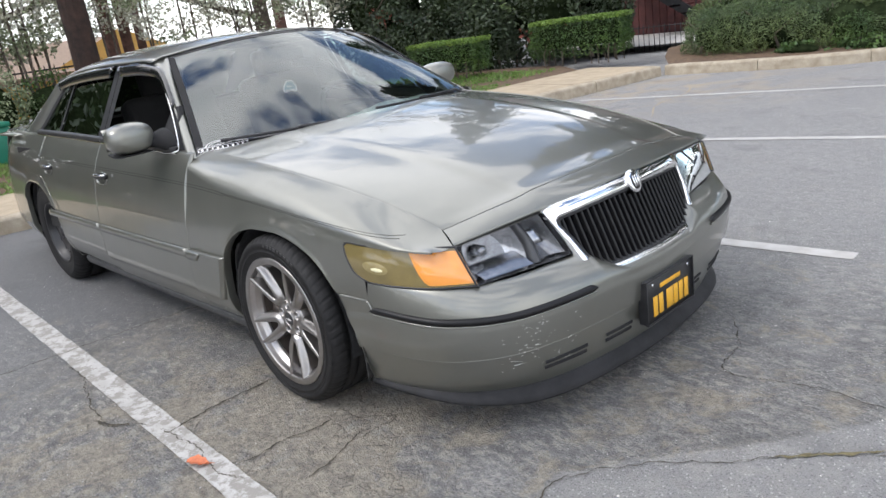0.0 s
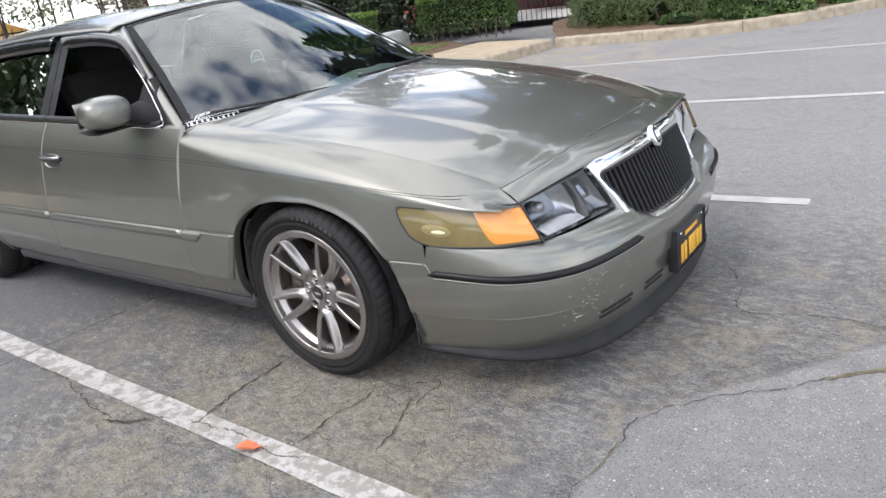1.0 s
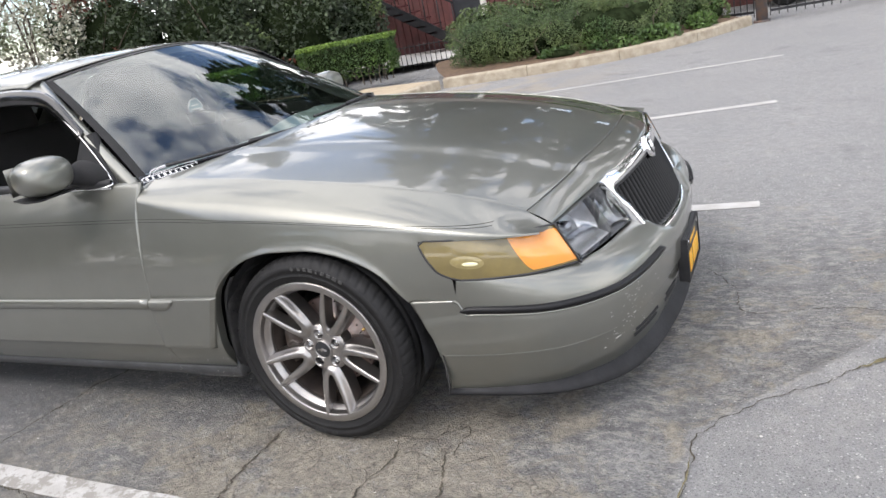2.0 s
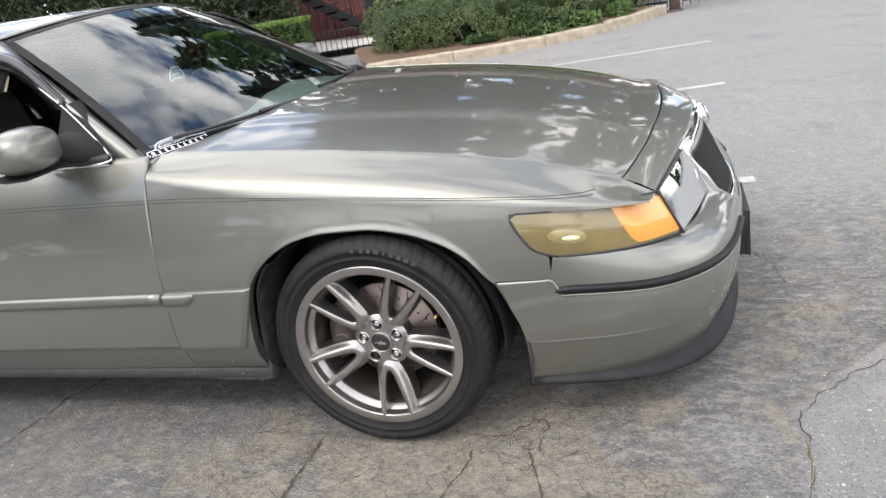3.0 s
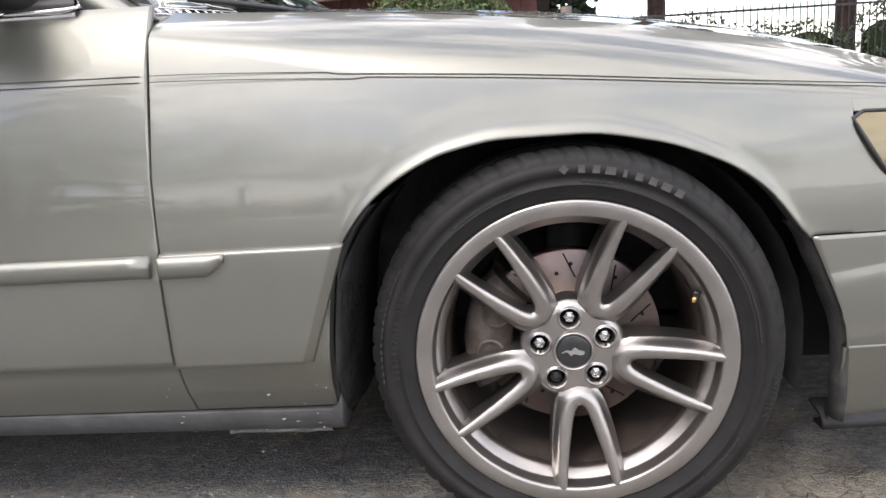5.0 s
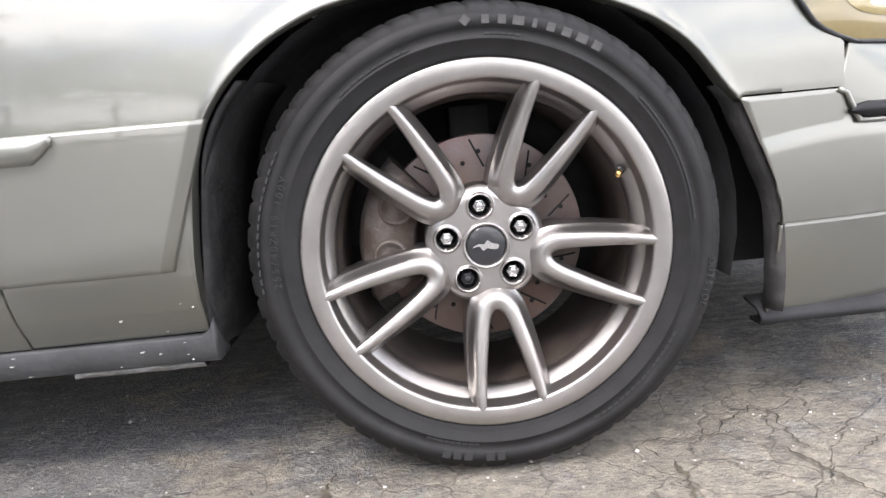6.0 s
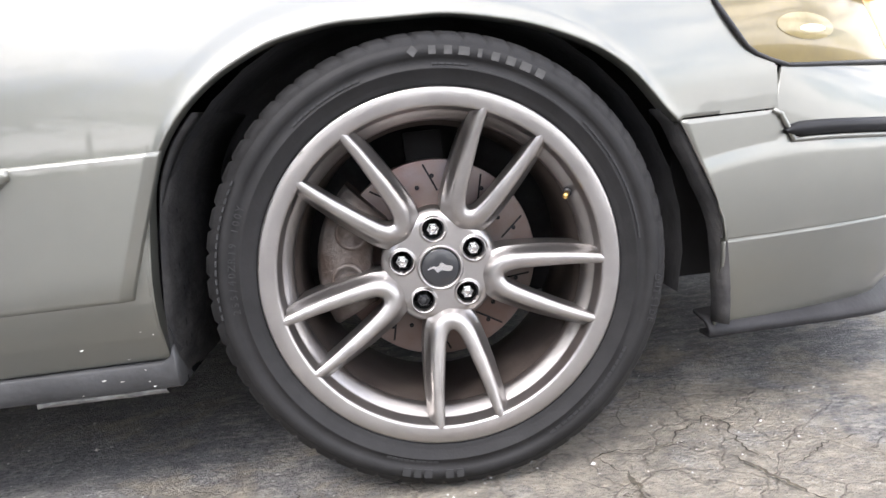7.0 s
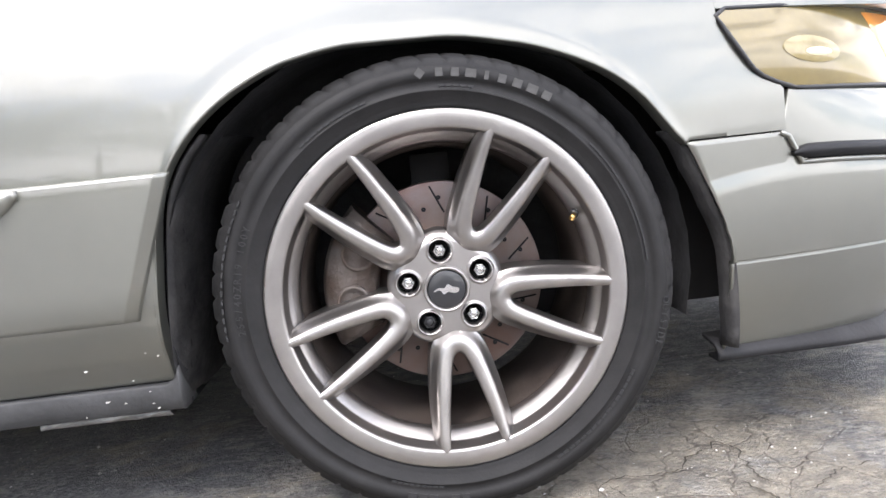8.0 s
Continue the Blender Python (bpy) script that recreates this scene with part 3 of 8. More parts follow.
walk_rows = []
for i in range(40):
    c = Vector((-5.75, -3.2, 0)).lerp(Vector((-3.72, 8.15, 0)), i / 39)
    y = c.y
    x0 = curve1((-3.2, -5.75), (-0.58, -5.2), (3.1, -4.45), (8.15, -3.72))(y) - 0.15
    walk_rows.append([(x0 - w, y + 0.18 * w, 0.152 + 0.004 * noise.noise((w * 2, y, 3))) for w in (0, 0.5, 1.0, 1.40)])
sidewalk = part("sidewalk", grid(walk_rows, flip=True), CONCRETE, smooth=False, thick=0.14)
tagged(sidewalk, "tan concrete sidewalk slab behind the kerb", "sidewalk", kind="structure")
for j in range(7):
    a, b = walk_rows[3 + j * 5][0], walk_rows[3 + j * 5][3]
    part("joint", ([(a[0], a[1], 0.159), (a[0], a[1] + 0.012, 0.159), (b[0], b[1] + 0.012, 0.159), (b[0], b[1], 0.159)], [(0, 1, 2, 3)]), CRACK, sidewalk, smooth=False)

# cracks across the bay and in front of it
for seed, (pts, width, mt) in enumerate((
        ([(-1.60, -2.6), (-1.58, -1.9), (-1.55, -1.52), (-1.52, -1.12), (-1.48, -0.77), (-1.36, -0.3), (-1.3, 0.6)], 0.016, CRACK),
        ([(-1.39, -1.44), (-1.08, -1.46), (-0.89, -1.51), (-0.68, -1.54), (-0.52, -1.55)], 0.012, CRACK),
        ([(-0.62, -1.57), (-0.52, -1.54), (-0.44, -1.47), (-0.36, -1.44)], 0.03, CRACK),
        ([(-0.30, -1.43), (-0.24, -1.41), (-0.27, -1.24), (-0.26, -1.10), (-0.26, -0.90)], 0.022, CRACK),
        ([(-0.30, -1.43), (-0.05, -1.40), (0.08, -1.42), (0.20, -1.42), (0.34, -1.37)], 0.010, CRACK),
        ([(0.20, -1.40), (0.21, -1.21), (0.24, -1.08), (0.22, -0.93)], 0.014, CRACK),
        ([(0.40, -0.98), (0.43, -1.04), (0.46, -1.16), (0.49, -1.28)], 0.016, CRACK),
        ([(-0.15, -2.1), (-0.11, -1.9), (-0.08, -1.78)], 0.014, CRACK),
        ([(1.05, -1.75), (1.12, -1.35), (1.14, -1.13), (1.16, -0.94), (1.15, -0.82), (1.22, -0.70), (1.31, -0.59), (1.45, -0.48), (1.57, -0.38), (1.68, -0.29), (1.79, -0.21), (2.2, 0.1), (3.2, 0.8)], 0.009, CRACK),
        ([(0.97, 0.58), (1.07, 0.49), (1.19, 0.32), (1.23, 0.19), (1.24, 0.07), (1.37, 0.06), (1.57, 0.11), (1.79, 0.09), (2.3, 0.2)], 0.010, CRACK),
        ([(0.19, -0.98), (0.23, -0.94), (0.34, -0.91), (0.44, -0.84), (0.44, -0.96), (0.46, -1.04)], 0.008, CRACK),
        ([(0.46, -1.04), (0.52, -1.01), (0.58, -0.98), (0.63, -0.97)], 0.006, CRACK),
        ([(2.2, 5.6), (2.6, 5.2), (3.4, 4.9), (4.4, 4.9)], 0.02, CRACK),
        ([(-2.9, 7.4), (-2.4, 6.5), (-2.3, 5.6), (-1.9, 4.8)], 0.05, CONCRETE))):
    crack(pts, width, mt, 120, seed + 3, 0.015)
crack([(1.13, -1.2), (1.15, -1.02), (1.155, -0.88)], 0.012, MOSS, 30, 31, 0.006)
crack([(1.60, -0.35), (1.72, -0.25), (1.85, -0.15)], 0.03, MOSS, 30, 33, 0.012)

# fallen leaf
LEAF_ORANGE = material("dry_orange_leaf", (0.62, 0.20, 0.09), rough=0.7, color2=(0.45, 0.13, 0.06), scale=60)
lf = []
for i in range(9):
    t = i / 8
    wd = 0.026 * math.sin(math.pi * min(1, t * 0.92 + 0.06)) * (1 + 0.25 * math.sin(t * 19))
    lf.append([((t - 0.5) * 0.085, s_ * wd, 0.012 + 0.010 * abs(s_) + 0.006 * math.sin(t * 5)) for s_ in (-1, -0.5, 0, 0.5, 1)])
leaf_ob = thing("fallen_leaf", "dry orange leaf lying on the white line", "leaf", (0.085, -1.452, 0.0))
leaf_ob.rotation_euler = (0, 0, radians(35))
part("blade", grid(lf), LEAF_ORANGE, leaf_ob)
part("stalk", tube([(0.04, 0, 0.012), (0.06, 0.006, 0.008)], 0.0012, 5), LEAF_ORANGE, leaf_ob)

# loose grit, pale chips and bits
GRIT = material("pale_grit", (0.72, 0.70, 0.67), rough=0.9, color2=(0.45, 0.43, 0.40), scale=3, rand=0.4)
rr = np.random.RandomState(17)
gv, gf = [], []
for i in range(11000):
    x, y = rr.uniform(-3.5, 3.4), rr.uniform(-2.6, 2.6)
    s_ = rr.uniform(0.0010, 0.0030) * (2.0 if rr.rand() < 0.04 else 1)
    o = len(gv)
    a = rr.uniform(0, 6.28)
    z = ground_z(x, y) + 0.001
    for k in range(4):
        gv.append((x + s_ * math.cos(a + k * 1.571) * rr.uniform(0.6, 1.3), y + s_ * math.sin(a + k * 1.571) * rr.uniform(0.6, 1.3), z))
    gv.append((x, y, z + s_ * 0.8))
    gf += [(o + k, o + (k + 1) % 4, o + 4) for k in range(4)]
grit = part("grit", (gv, gf), GRIT, smooth=False)
tagged(grit, "loose pale grit scattered on the asphalt", "grit", kind="stuff")

# ---- the car ----
# x forward from the front axle, y to the car's left, z up
sedan = thing("sedan", "grey-green metallic four-door sedan, lowered, parked on asphalt", "car")
AXLE_R = -2.92

OUTLINE = spline([(-4.33, 0), (-4.31, 0.4), (-4.25, 0.68), (-4.10, 0.835), (-3.85, 0.915), (-3.4, 0.958), (-2.9, 0.982), (-2.0, 0.99), (-1.2, 0.988),
                  (-0.6, 0.983), (-0.2, 0.974), (0.15, 0.957), (0.4, 0.94), (0.55, 0.928), (0.68, 0.907), (0.80, 0.868), (0.895, 0.797), (0.964, 0.705),
                  (1.004, 0.60), (1.030, 0.48), (1.05, 0.33), (1.066, 0.16), (1.072, 0)], 700)
ARC = np.concatenate([[0], np.cumsum(np.linalg.norm(np.diff(OUTLINE, axis=0), axis=1))])
TAN = np.gradient(OUTLINE, axis=0)
TAN /= np.linalg.norm(TAN, axis=1)[:, None]
SIDE_OFF = curve1((0.10, -0.10), (0.20, -0.075), (0.246, -0.055), (0.30, -0.022), (0.345, -0.006), (0.38, 0.0), (0.55, 0.0), (0.65, -0.008), (0.75, -0.026),
                  (0.83, -0.048), (0.88, -0.068), (0.92, -0.09), (0.96, -0.115), (1.0, -0.14))


def at_s(s, off=0.0):
    """Plan point (x, half width) at arc s, moved outward by off."""
    x, w = np.interp(s, ARC, OUTLINE[:, 0]), np.interp(s, ARC, OUTLINE[:, 1])
    tx, tw = np.interp(s, ARC, TAN[:, 0]), np.interp(s, ARC, TAN[:, 1])
    return x - tw * off, w + tx * off


def s_of_x(x):
    return float(np.interp(x, OUTLINE[:, 0], ARC))


def s_of_w(w):
    """Arc on the nose at a given half width."""
    k = np.argmax(OUTLINE[:, 1])
    return float(np.interp(-w, -OUTLINE[k:, 1], ARC[k:]))


def side(x, z, extra=0.0):
    """A point of the right-hand body side."""
    px, w = at_s(s_of_x(x), SIDE_OFF(z) + extra)
    return (px, -w, z)


ARCH = curve1((-0.4135, 0.246), (-0.413, 0.26), (-0.405, 0.36), (-0.385, 0.50), (-0.358, 0.56), (-0.31, 0.615), (-0.255, 0.653), (-0.186, 0.682), (-0.09, 0.697), (0.02, 0.697),
              (0.13, 0.680), (0.235, 0.642), (0.30, 0.598), (0.352, 0.535), (0.37, 0.512))
Z_SEAM = curve1((-0.70, 0.946), (-0.3, 0.915), (0.1, 0.868), (0.4, 0.815), (0.6, 0.764), (0.718, 0.722))
Y_SEAM = curve1((-0.70, 0.802), (-0.3, 0.803), (0.1, 0.79), (0.4, 0.768), (0.6, 0.748), (0.718, 0.731))
Z_SIDE = curve1((-0.70, 0.895), (-0.5, 0.850), (-0.3, 0.805), (0.1, 0.758), (0.4, 0.728), (0.6, 0.708), (0.83, 0.682))


def bez(a, b, c, d, t):
    return tuple((1 - t) ** 3 * a[i] + 3 * t * (1 - t) ** 2 * b[i] + 3 * t * t * (1 - t) * c[i] + t**3 * d[i] for i in range(len(a)))


def fender_col(x, zz, lo, zs, top=True):
    flare = 0.006 * max(0, min(1, (x + 0.41) / 0.08, (0.40 - x) / 0.12))
    col = [side(x, lo, flare - 0.035), side(x, lo, flare - 0.002)]
    for z in zz:
        e = flare * math.exp(-((max(0, z - lo) / 0.014) ** 2))
        col.append(side(x, z, e))
    col.append(side(x, zs))
    p0 = col[-1]
    pz = side(x, zs - 0.02)
    if x <= 0.715:
        p3 = (x, -Y_SEAM(x), Z_SEAM(x))
    else:
        t = (x - 0.715) / 0.085
        p3 = (lerp(0.715, 0.80, t), -lerp(0.731, 0.770, t), lerp(0.722, 0.690, t))
    lift = max(0.004, p3[2] - p0[2])
    p1, p2 = shoulder(x, p0, pz, p3, lift)
    for k in list(range(1, 14)) + [13.9, 14]:
        col.append(bez(p0, p1, p2, p3, k / 14))
    col.append((p3[0], p3[1] + 0.0006, p3[2] - 0.003))
    col.append((p3[0], p3[1] + 0.001, p3[2] - 0.02))
    return col


def shoulder(x, p0, pz, p3, lift):
    """Handles of the curve that rolls the side into the hood seam."""
    wide = lerp(0.075, 0.045, min(1, max(0, (x - 0.3) / 0.4)))
    p1 = tuple(p0[i] + (p0[i] - pz[i]) / 0.02 * lift * 0.45 for i in range(3))
    return p1, (p3[0], p3[1] - wide, p3[2] - 0.34 * wide)


def fender_geo():
    lower = [0.275, 0.30, 0.33, 0.346, 0.350, 0.354, 0.358, 0.366, 0.40, 0.43, 0.46, 0.49, 0.52, 0.540, 0.5455, 0.549, 0.552, 0.58, 0.61, 0.64, 0.67]
    lip = [0.002, 0.006, 0.011, 0.017, 0.024, 0.032, 0.042]
    xs = [-0.668, -0.6668] + list(np.linspace(-0.664, -0.46, 10)) + list(np.linspace(-0.455, -0.35, 36)) + list(np.linspace(-0.338, 0.372, 50)) + list(np.linspace(0.38, 0.437, 6)) + list(np.linspace(0.4371, 0.80, 30))
    rows = []
    for x in xs:
        lo = 0.246 if x < -0.413 else ARCH(x) if x <= 0.372 else 0.517 if x < 0.43705 else lerp(0.702, 0.688, (x - 0.437) / 0.37)
        zs = max(Z_SIDE(x), lo + 0.006)
        k = min(1, (zs - lo) / 0.055)
        zz = [lo + q * k for q in lip]
        zz += [max(lo + (0.044 + 0.0003 * i) * k, z) for i, z in enumerate(lower)]
        rows.append(fender_col(x, zz, lo, zs))
    rows.insert(0, [(p[0] + 0.0005, p[1] + 0.02, p[2]) for p in rows[0]])
    cut = len(rows) - 30
    return join(grid(rows[:cut]), grid(rows[cut:]))


def both(name, geo, mat, parent=sedan, label="", thick=0.0, smooth=True):
    a = part(name, geo, mat, parent, label, smooth, thick)
    b = part(name, mirrored(geo), mat, parent, label, smooth, thick)
    return a, b


def tongue_geo():
    rows = []
    for x in np.linspace(0.436, 0.530, 12):
        t = (x - 0.436) / 0.094
        hi = lerp(0.700, 0.578, t ** 0.8)
        rows.append([side(x, lerp(0.517, hi, k / 8)) for k in range(9)])
    return grid(rows)


FEND = join(fender_geo(), tongue_geo())
both("front_fender", FEND, PAINT)


def cladding_geo():
    """Raised lower panel of the fender, with its bevelled front edge."""
    edge = lambda z: lerp(-0.431, -0.366, (z - 0.353) / 0.182)
    lines = [(0.3495, 0.0), (0.350, 0.010), (0.3515, 0.0165), (0.3545, 0.0185), (0.360, 0.019)] + [(z, 0.019) for z in np.linspace(0.38, 0.53, 8)] + [(0.5435, 0.019), (0.5475, 0.0185), (0.5495, 0.016), (0.5505, 0.010), (0.551, 0.0)]
    rows = []
    for z, off in lines:
        e = edge(z)
        cols = [(-0.6645, 0.0), (-0.6644, 0.9), (-0.6635, 1)] + [(x, 1) for x in np.linspace(-0.655, e - 0.03, 9)] + [(e - 0.020, 1), (e - 0.0165, 1), (e - 0.0155, 0.97), (e - 0.003, 0.50), (e - 0.0015, 0.44), (e, 0.0)]
        rows.append([side(x, z, off * k + 0.0002) for x, k in cols])
    return grid(rows, flip=True)


both("fender_cladding", cladding_geo(), PAINT)

# hood
X_FRONT = lambda y: 0.718 + 0.105 * (1 - min(1, abs(y) / 0.731) ** 2) ** 0.9
X_REAR = lambda y: -0.655 + 0.20 * (1 - min(1, abs(y) / 0.80) ** 2)


def hood_z(x, y):
    """Hood height: crowned, with a soft crease each side."""
    xc = min(x, 0.718)
    ys, zs = Y_SEAM(xc), Z_SEAM(xc)
    if x > 0.718:
        zs -= (x - 0.718) * 0.16
    f = min(1, abs(y) / ys)
    crown = curve1((-0.7, 0.036), (-0.2, 0.048), (0.3, 0.055), (0.86, 0.066))(x)
    yc = lerp(0.52, 0.40, (x + 0.6) / 1.4) / ys
    z = zs + crown * (1 - f**2.4)
    z += 0.007 * (1 / (1 + math.exp((f - yc) / 0.018)) - 0.5) * (1 if x > -0.5 else 0.5)
    return z


rows = []
for t in np.linspace(0, 1, 48):
    row = []
    for v in np.linspace(-1, 1, 81):
        v = math.copysign(abs(v) ** 0.95, v)
        yr, yf = v * (0.80 - 0.003), v * (0.731 - 0.003)
        xr, xf = X_REAR(yr), X_FRONT(yf) - 0.006
        x = lerp(xr, xf, t)
        y = v * (Y_SEAM(min(x, 0.718)) - 0.0022)
        row.append((x, y, hood_z(x, y)))
    a, b = row[0], row[-1]
    rows.append([(a[0], a[1], a[2] - 0.02), (a[0], a[1], a[2] - 0.002), (a[0], a[1] + 0.0015, a[2])] + row[1:-1] + [(b[0], b[1] - 0.0015, b[2]), (b[0], b[1], b[2] - 0.002), (b[0], b[1], b[2] - 0.02)])
front = rows[-1]
rows += [[(p[0] + 0.0012, p[1], p[2] - 0.0006) for p in front], [(p[0] + 0.0015, p[1], p[2] - 0.0025) for p in front], [(p[0] + 0.0015, p[1], p[2] - 0.022) for p in front]]
part("hood", grid(rows, flip=True), PAINT, sedan)


# grille plane and header panel
def x_grille(y, z):
    return 0.945 + (0.71 - z) * 0.42 - 0.34 * y * y


def head_low(y):
    """Lower edge of the header panel: above grille, then above the lamps."""
    a = abs(y)
    if a < 0.40:
        z = 0.736 - 0.02 * (a / 0.40) ** 2
        return (x_grille(y, z) - 0.004, y, z)
    t = min(1, (a - 0.40) / 0.37)
    return (lerp(0.882, 0.806, t), y, lerp(0.718, 0.690, t))


rows = []
for v in np.linspace(-1, 1, 97):
    yh = v * 0.729
    a = (X_FRONT(yh) + 0.001, yh, hood_z(X_FRONT(yh), yh) - 0.0005)
    b = head_low(v * 0.770)
    c = (lerp(a[0], b[0], 0.55), lerp(a[1], b[1], 0.5), lerp(a[2], b[2], 0.32))
    rows.append([(a[0] - 0.002, a[1], a[2] - 0.03), (a[0], a[1], a[2] - 0.003)] + [tuple((1 - t) ** 2 * a[i] + 2 * t * (1 - t) * c[i] + t * t * b[i] for i in range(3)) for t in [0, 0.03] + list(np.linspace(0.12, 1, 8))] + [(b[0] - 0.02, b[1], b[2] - 0.012)])
part("header_panel", grid(rows), PAINT, sedan, "painted panel between hood and grille")

# front bumper cover
S0, S1 = s_of_x(0.374), ARC[-1]


def bump_top(s):
    """Upper edge of the bumper cover."""
    x, w = at_s(s)
    if x < 0.528:
        return at_s(s, SIDE_OFF(0.514)) + (0.5145,)
    if w > 0.757:
        t = (s - s_of_x(0.528)) / (s_of_w(0.757) - s_of_x(0.528))
        back = 0.07 * t**1.3
        px, pw = at_s(s, -back - 0.002)
        return (px, pw, lerp(0.578, 0.556, t))
    if w > 0.33:
        t = (0.757 - w) / (0.757 - 0.33)
        px, pw = at_s(s, -lerp(0.072, 0.115, t))
        return (px, pw, lerp(0.556, 0.548, t))
    t = (0.33 - w) / 0.33
    z = lerp(0.548, 0.468, min(1, t * 3.0) ** 0.8)
    return (lerp(0.945, x_grille(0, 0.468), min(1, t * 3.0)), w * 0.96, z)


Z_EDGE = curve1((0.384, 0.47), (0.56, 0.487), (0.75, 0.476), (0.95, 0.466), (1.05, 0.462), (1.072, 0.448))
Z_BOT = curve1((0.384, 0.180), (0.6, 0.178), (0.85, 0.168), (1.0, 0.160), (1.072, 0.157))


X_ARCH = curve1((0.17, 0.437), (0.25, 0.443), (0.335, 0.441), (0.432, 0.409), (0.515, 0.374))


S_CORNER = s_of_w(0.80)


def tuck(s, z):
    """How far the bumper draws in towards its foot, more at the corner."""
    c = math.exp(-(((s - S_CORNER) / 0.30) ** 2))
    return -(0.036 + 0.036 * c) * max(0, (0.44 - z) / 0.24) ** 2.2


def bumper_geo(n=110):
    rows = []
    for s in np.linspace(S0, S1, n):
        fade = max(0.0, 1 - (s - S0) / 0.11) ** 2
        ox, ow = at_s(s)
        top = bump_top(s)
        ze, zb = Z_EDGE(ox), Z_BOT(ox)
        col = [(top[0] - 0.004, -top[1] + 0.03, top[2] - 0.004), (top[0], -top[1], top[2])]
        e = at_s(s, -0.004)
        if ox < 0.528:
            for k in range(1, 12):
                z = lerp(0.512, ze - 0.02, k / 11)
                p = at_s(s + (s_of_x(X_ARCH(z)) - S0) * fade, SIDE_OFF(z))
                col.append((p[0], -p[1], z))
        else:
            p0 = (top[0], -top[1], top[2])
            p3 = (at_s(s, 0)[0], -at_s(s, 0)[1], ze - 0.02)
            p1 = (lerp(p0[0], p3[0], 0.62), lerp(p0[1], p3[1], 0.62), p0[2] - 0.012)
            p2 = (p3[0], p3[1], ze + 0.028)
            for k in range(1, 12):
                col.append(bez(p0, p1, p2, p3, k / 11))
        for z in list(np.linspace(ze - 0.03, 0.334, 8)) + [0.329, 0.327, 0.3255, 0.324, 0.322, 0.318] + list(np.linspace(0.305, zb + 0.004, 7)) + [zb]:
            step = 0.003 if z > 0.3265 else -0.007 if z > 0.323 else -0.004
            p = at_s(s + (s_of_x(X_ARCH(z)) - S0) * fade, step + tuck(s, z))
            col.append((p[0], -p[1], z))
        col.append((p[0] - 0.0, -p[1] + 0.02, zb))
        rows.append(col)
    return rows


B_ROWS = bumper_geo()
full = B_ROWS + [[(p[0], -p[1], p[2]) for p in r] for r in B_ROWS[::-1][1:]]
bumper = part("front_bumper", grid(full, flip=True), PAINT, sedan, "painted bumper cover, scuffed at the corner", thick=-0.004)

rows = []
for s in np.linspace(s_of_x(0.425), S1, 90):
    ox, ow = at_s(s)
    zb = Z_BOT(ox)
    t = min(1, max(0, (s - s_of_x(0.45)) / 0.75))
    foot = lerp(0.166, 0.112, t * t * (3 - 2 * t))
    tk = tuck(s, zb)
    col = []
    for off, z in ((tk - 0.05, zb + 0.012), (tk - 0.012, zb + 0.004), (tk - 0.004, zb - 0.003), (tk + 0.012 * t, lerp(zb, foot, 0.55)), (tk + 0.026 * t, foot + 0.004), (tk + 0.024 * t, foot), (tk - 0.03, foot + 0.002)):
        p = at_s(s, off)
        col.append((p[0], -p[1], z))
    rows.append(col)
full = rows + [[(p[0], -p[1], p[2]) for p in r] for r in rows[::-1][1:]]
part("chin_lip", grid(full, flip=True), LIP_GREY, sedan, "scuffed dark grey plastic chin lip", thick=0.006)

# black rub strips set in the bumper
rows = []
sa, sb = s_of_x(0.536), s_of_w(0.384)
for s in np.linspace(sa, sb, 60):
    ox, _ = at_s(s)
    ze = Z_EDGE(ox)
    t = min(1, (s - sa) / 0.022, (sb - s) / 0.02)
    hgt = 0.0120 * max(0.06, t) ** 0.6
    rows.append([(at_s(s, o)[0], -at_s(s, o)[1], ze - 0.006 + hgt * k) for o, k in ((-0.02, 1.1), (0.004, 1.0), (0.011, 0.6), (0.012, 0.0), (0.009, -0.7), (-0.004, -1.0))])
both("rub_strip", grid(rows, flip=True), GLOSS_BLACK, bumper, "black rubber strip")
lip_path = [side(0.520, 0.514, 0.002), side(0.532, 0.508, 0.003)] + [(at_s(s, 0.004)[0], -at_s(s, 0.004)[1], Z_EDGE(at_s(s)[0]) - 0.0205) for s in np.linspace(sa + 0.016, sb - 0.004, 50)]
both("strip_lip", tube(lip_path, 0.0042, 8), PAINT, bumper, "painted ridge under the rubber strip")

# doors, quarters
Z_BELT = curve1((-4.3, 0.985), (-3.4, 0.995), (-2.6, 0.99), (-1.7, 0.972), (-0.68, 0.948))
REAR_ARCH = lambda x: ARCH((x - AXLE_R) * 1.0)


def panel_cols(cols, low, high, extra=None, zrows=None):
    rows = []
    cols = [cols[0], cols[0] + 0.0012, cols[0] + 0.004] + list(cols[1:-1]) + [cols[-1] - 0.004, cols[-1] - 0.0012, cols[-1]]
    for x in cols:
        lo, hi = low(x), high(x)
        zz = zrows(lo, hi) if zrows else [lerp(lo, hi, k / 17) for k in range(18)]
        col = [side(x, z, (extra(x, z) if extra else 0)) for z in zz]
        x0, y0, z0 = col[-1]
        col.append((x0, y0 + 0.002, z0 + 0.001))
        col.append((x0, y0 + 0.025, z0 + 0.004))
        rows.append([(col[0][0], col[0][1] + 0.03, col[0][2]), (col[0][0], col[0][1] + 0.001, col[0][2])] + col)
    rows.insert(0, [(p[0] + 0.0004, p[1] + 0.02, p[2]) for p in rows[0]])
    rows.append([(p[0] - 0.0004, p[1] + 0.02, p[2]) for p in rows[-1]])
    return grid(rows)


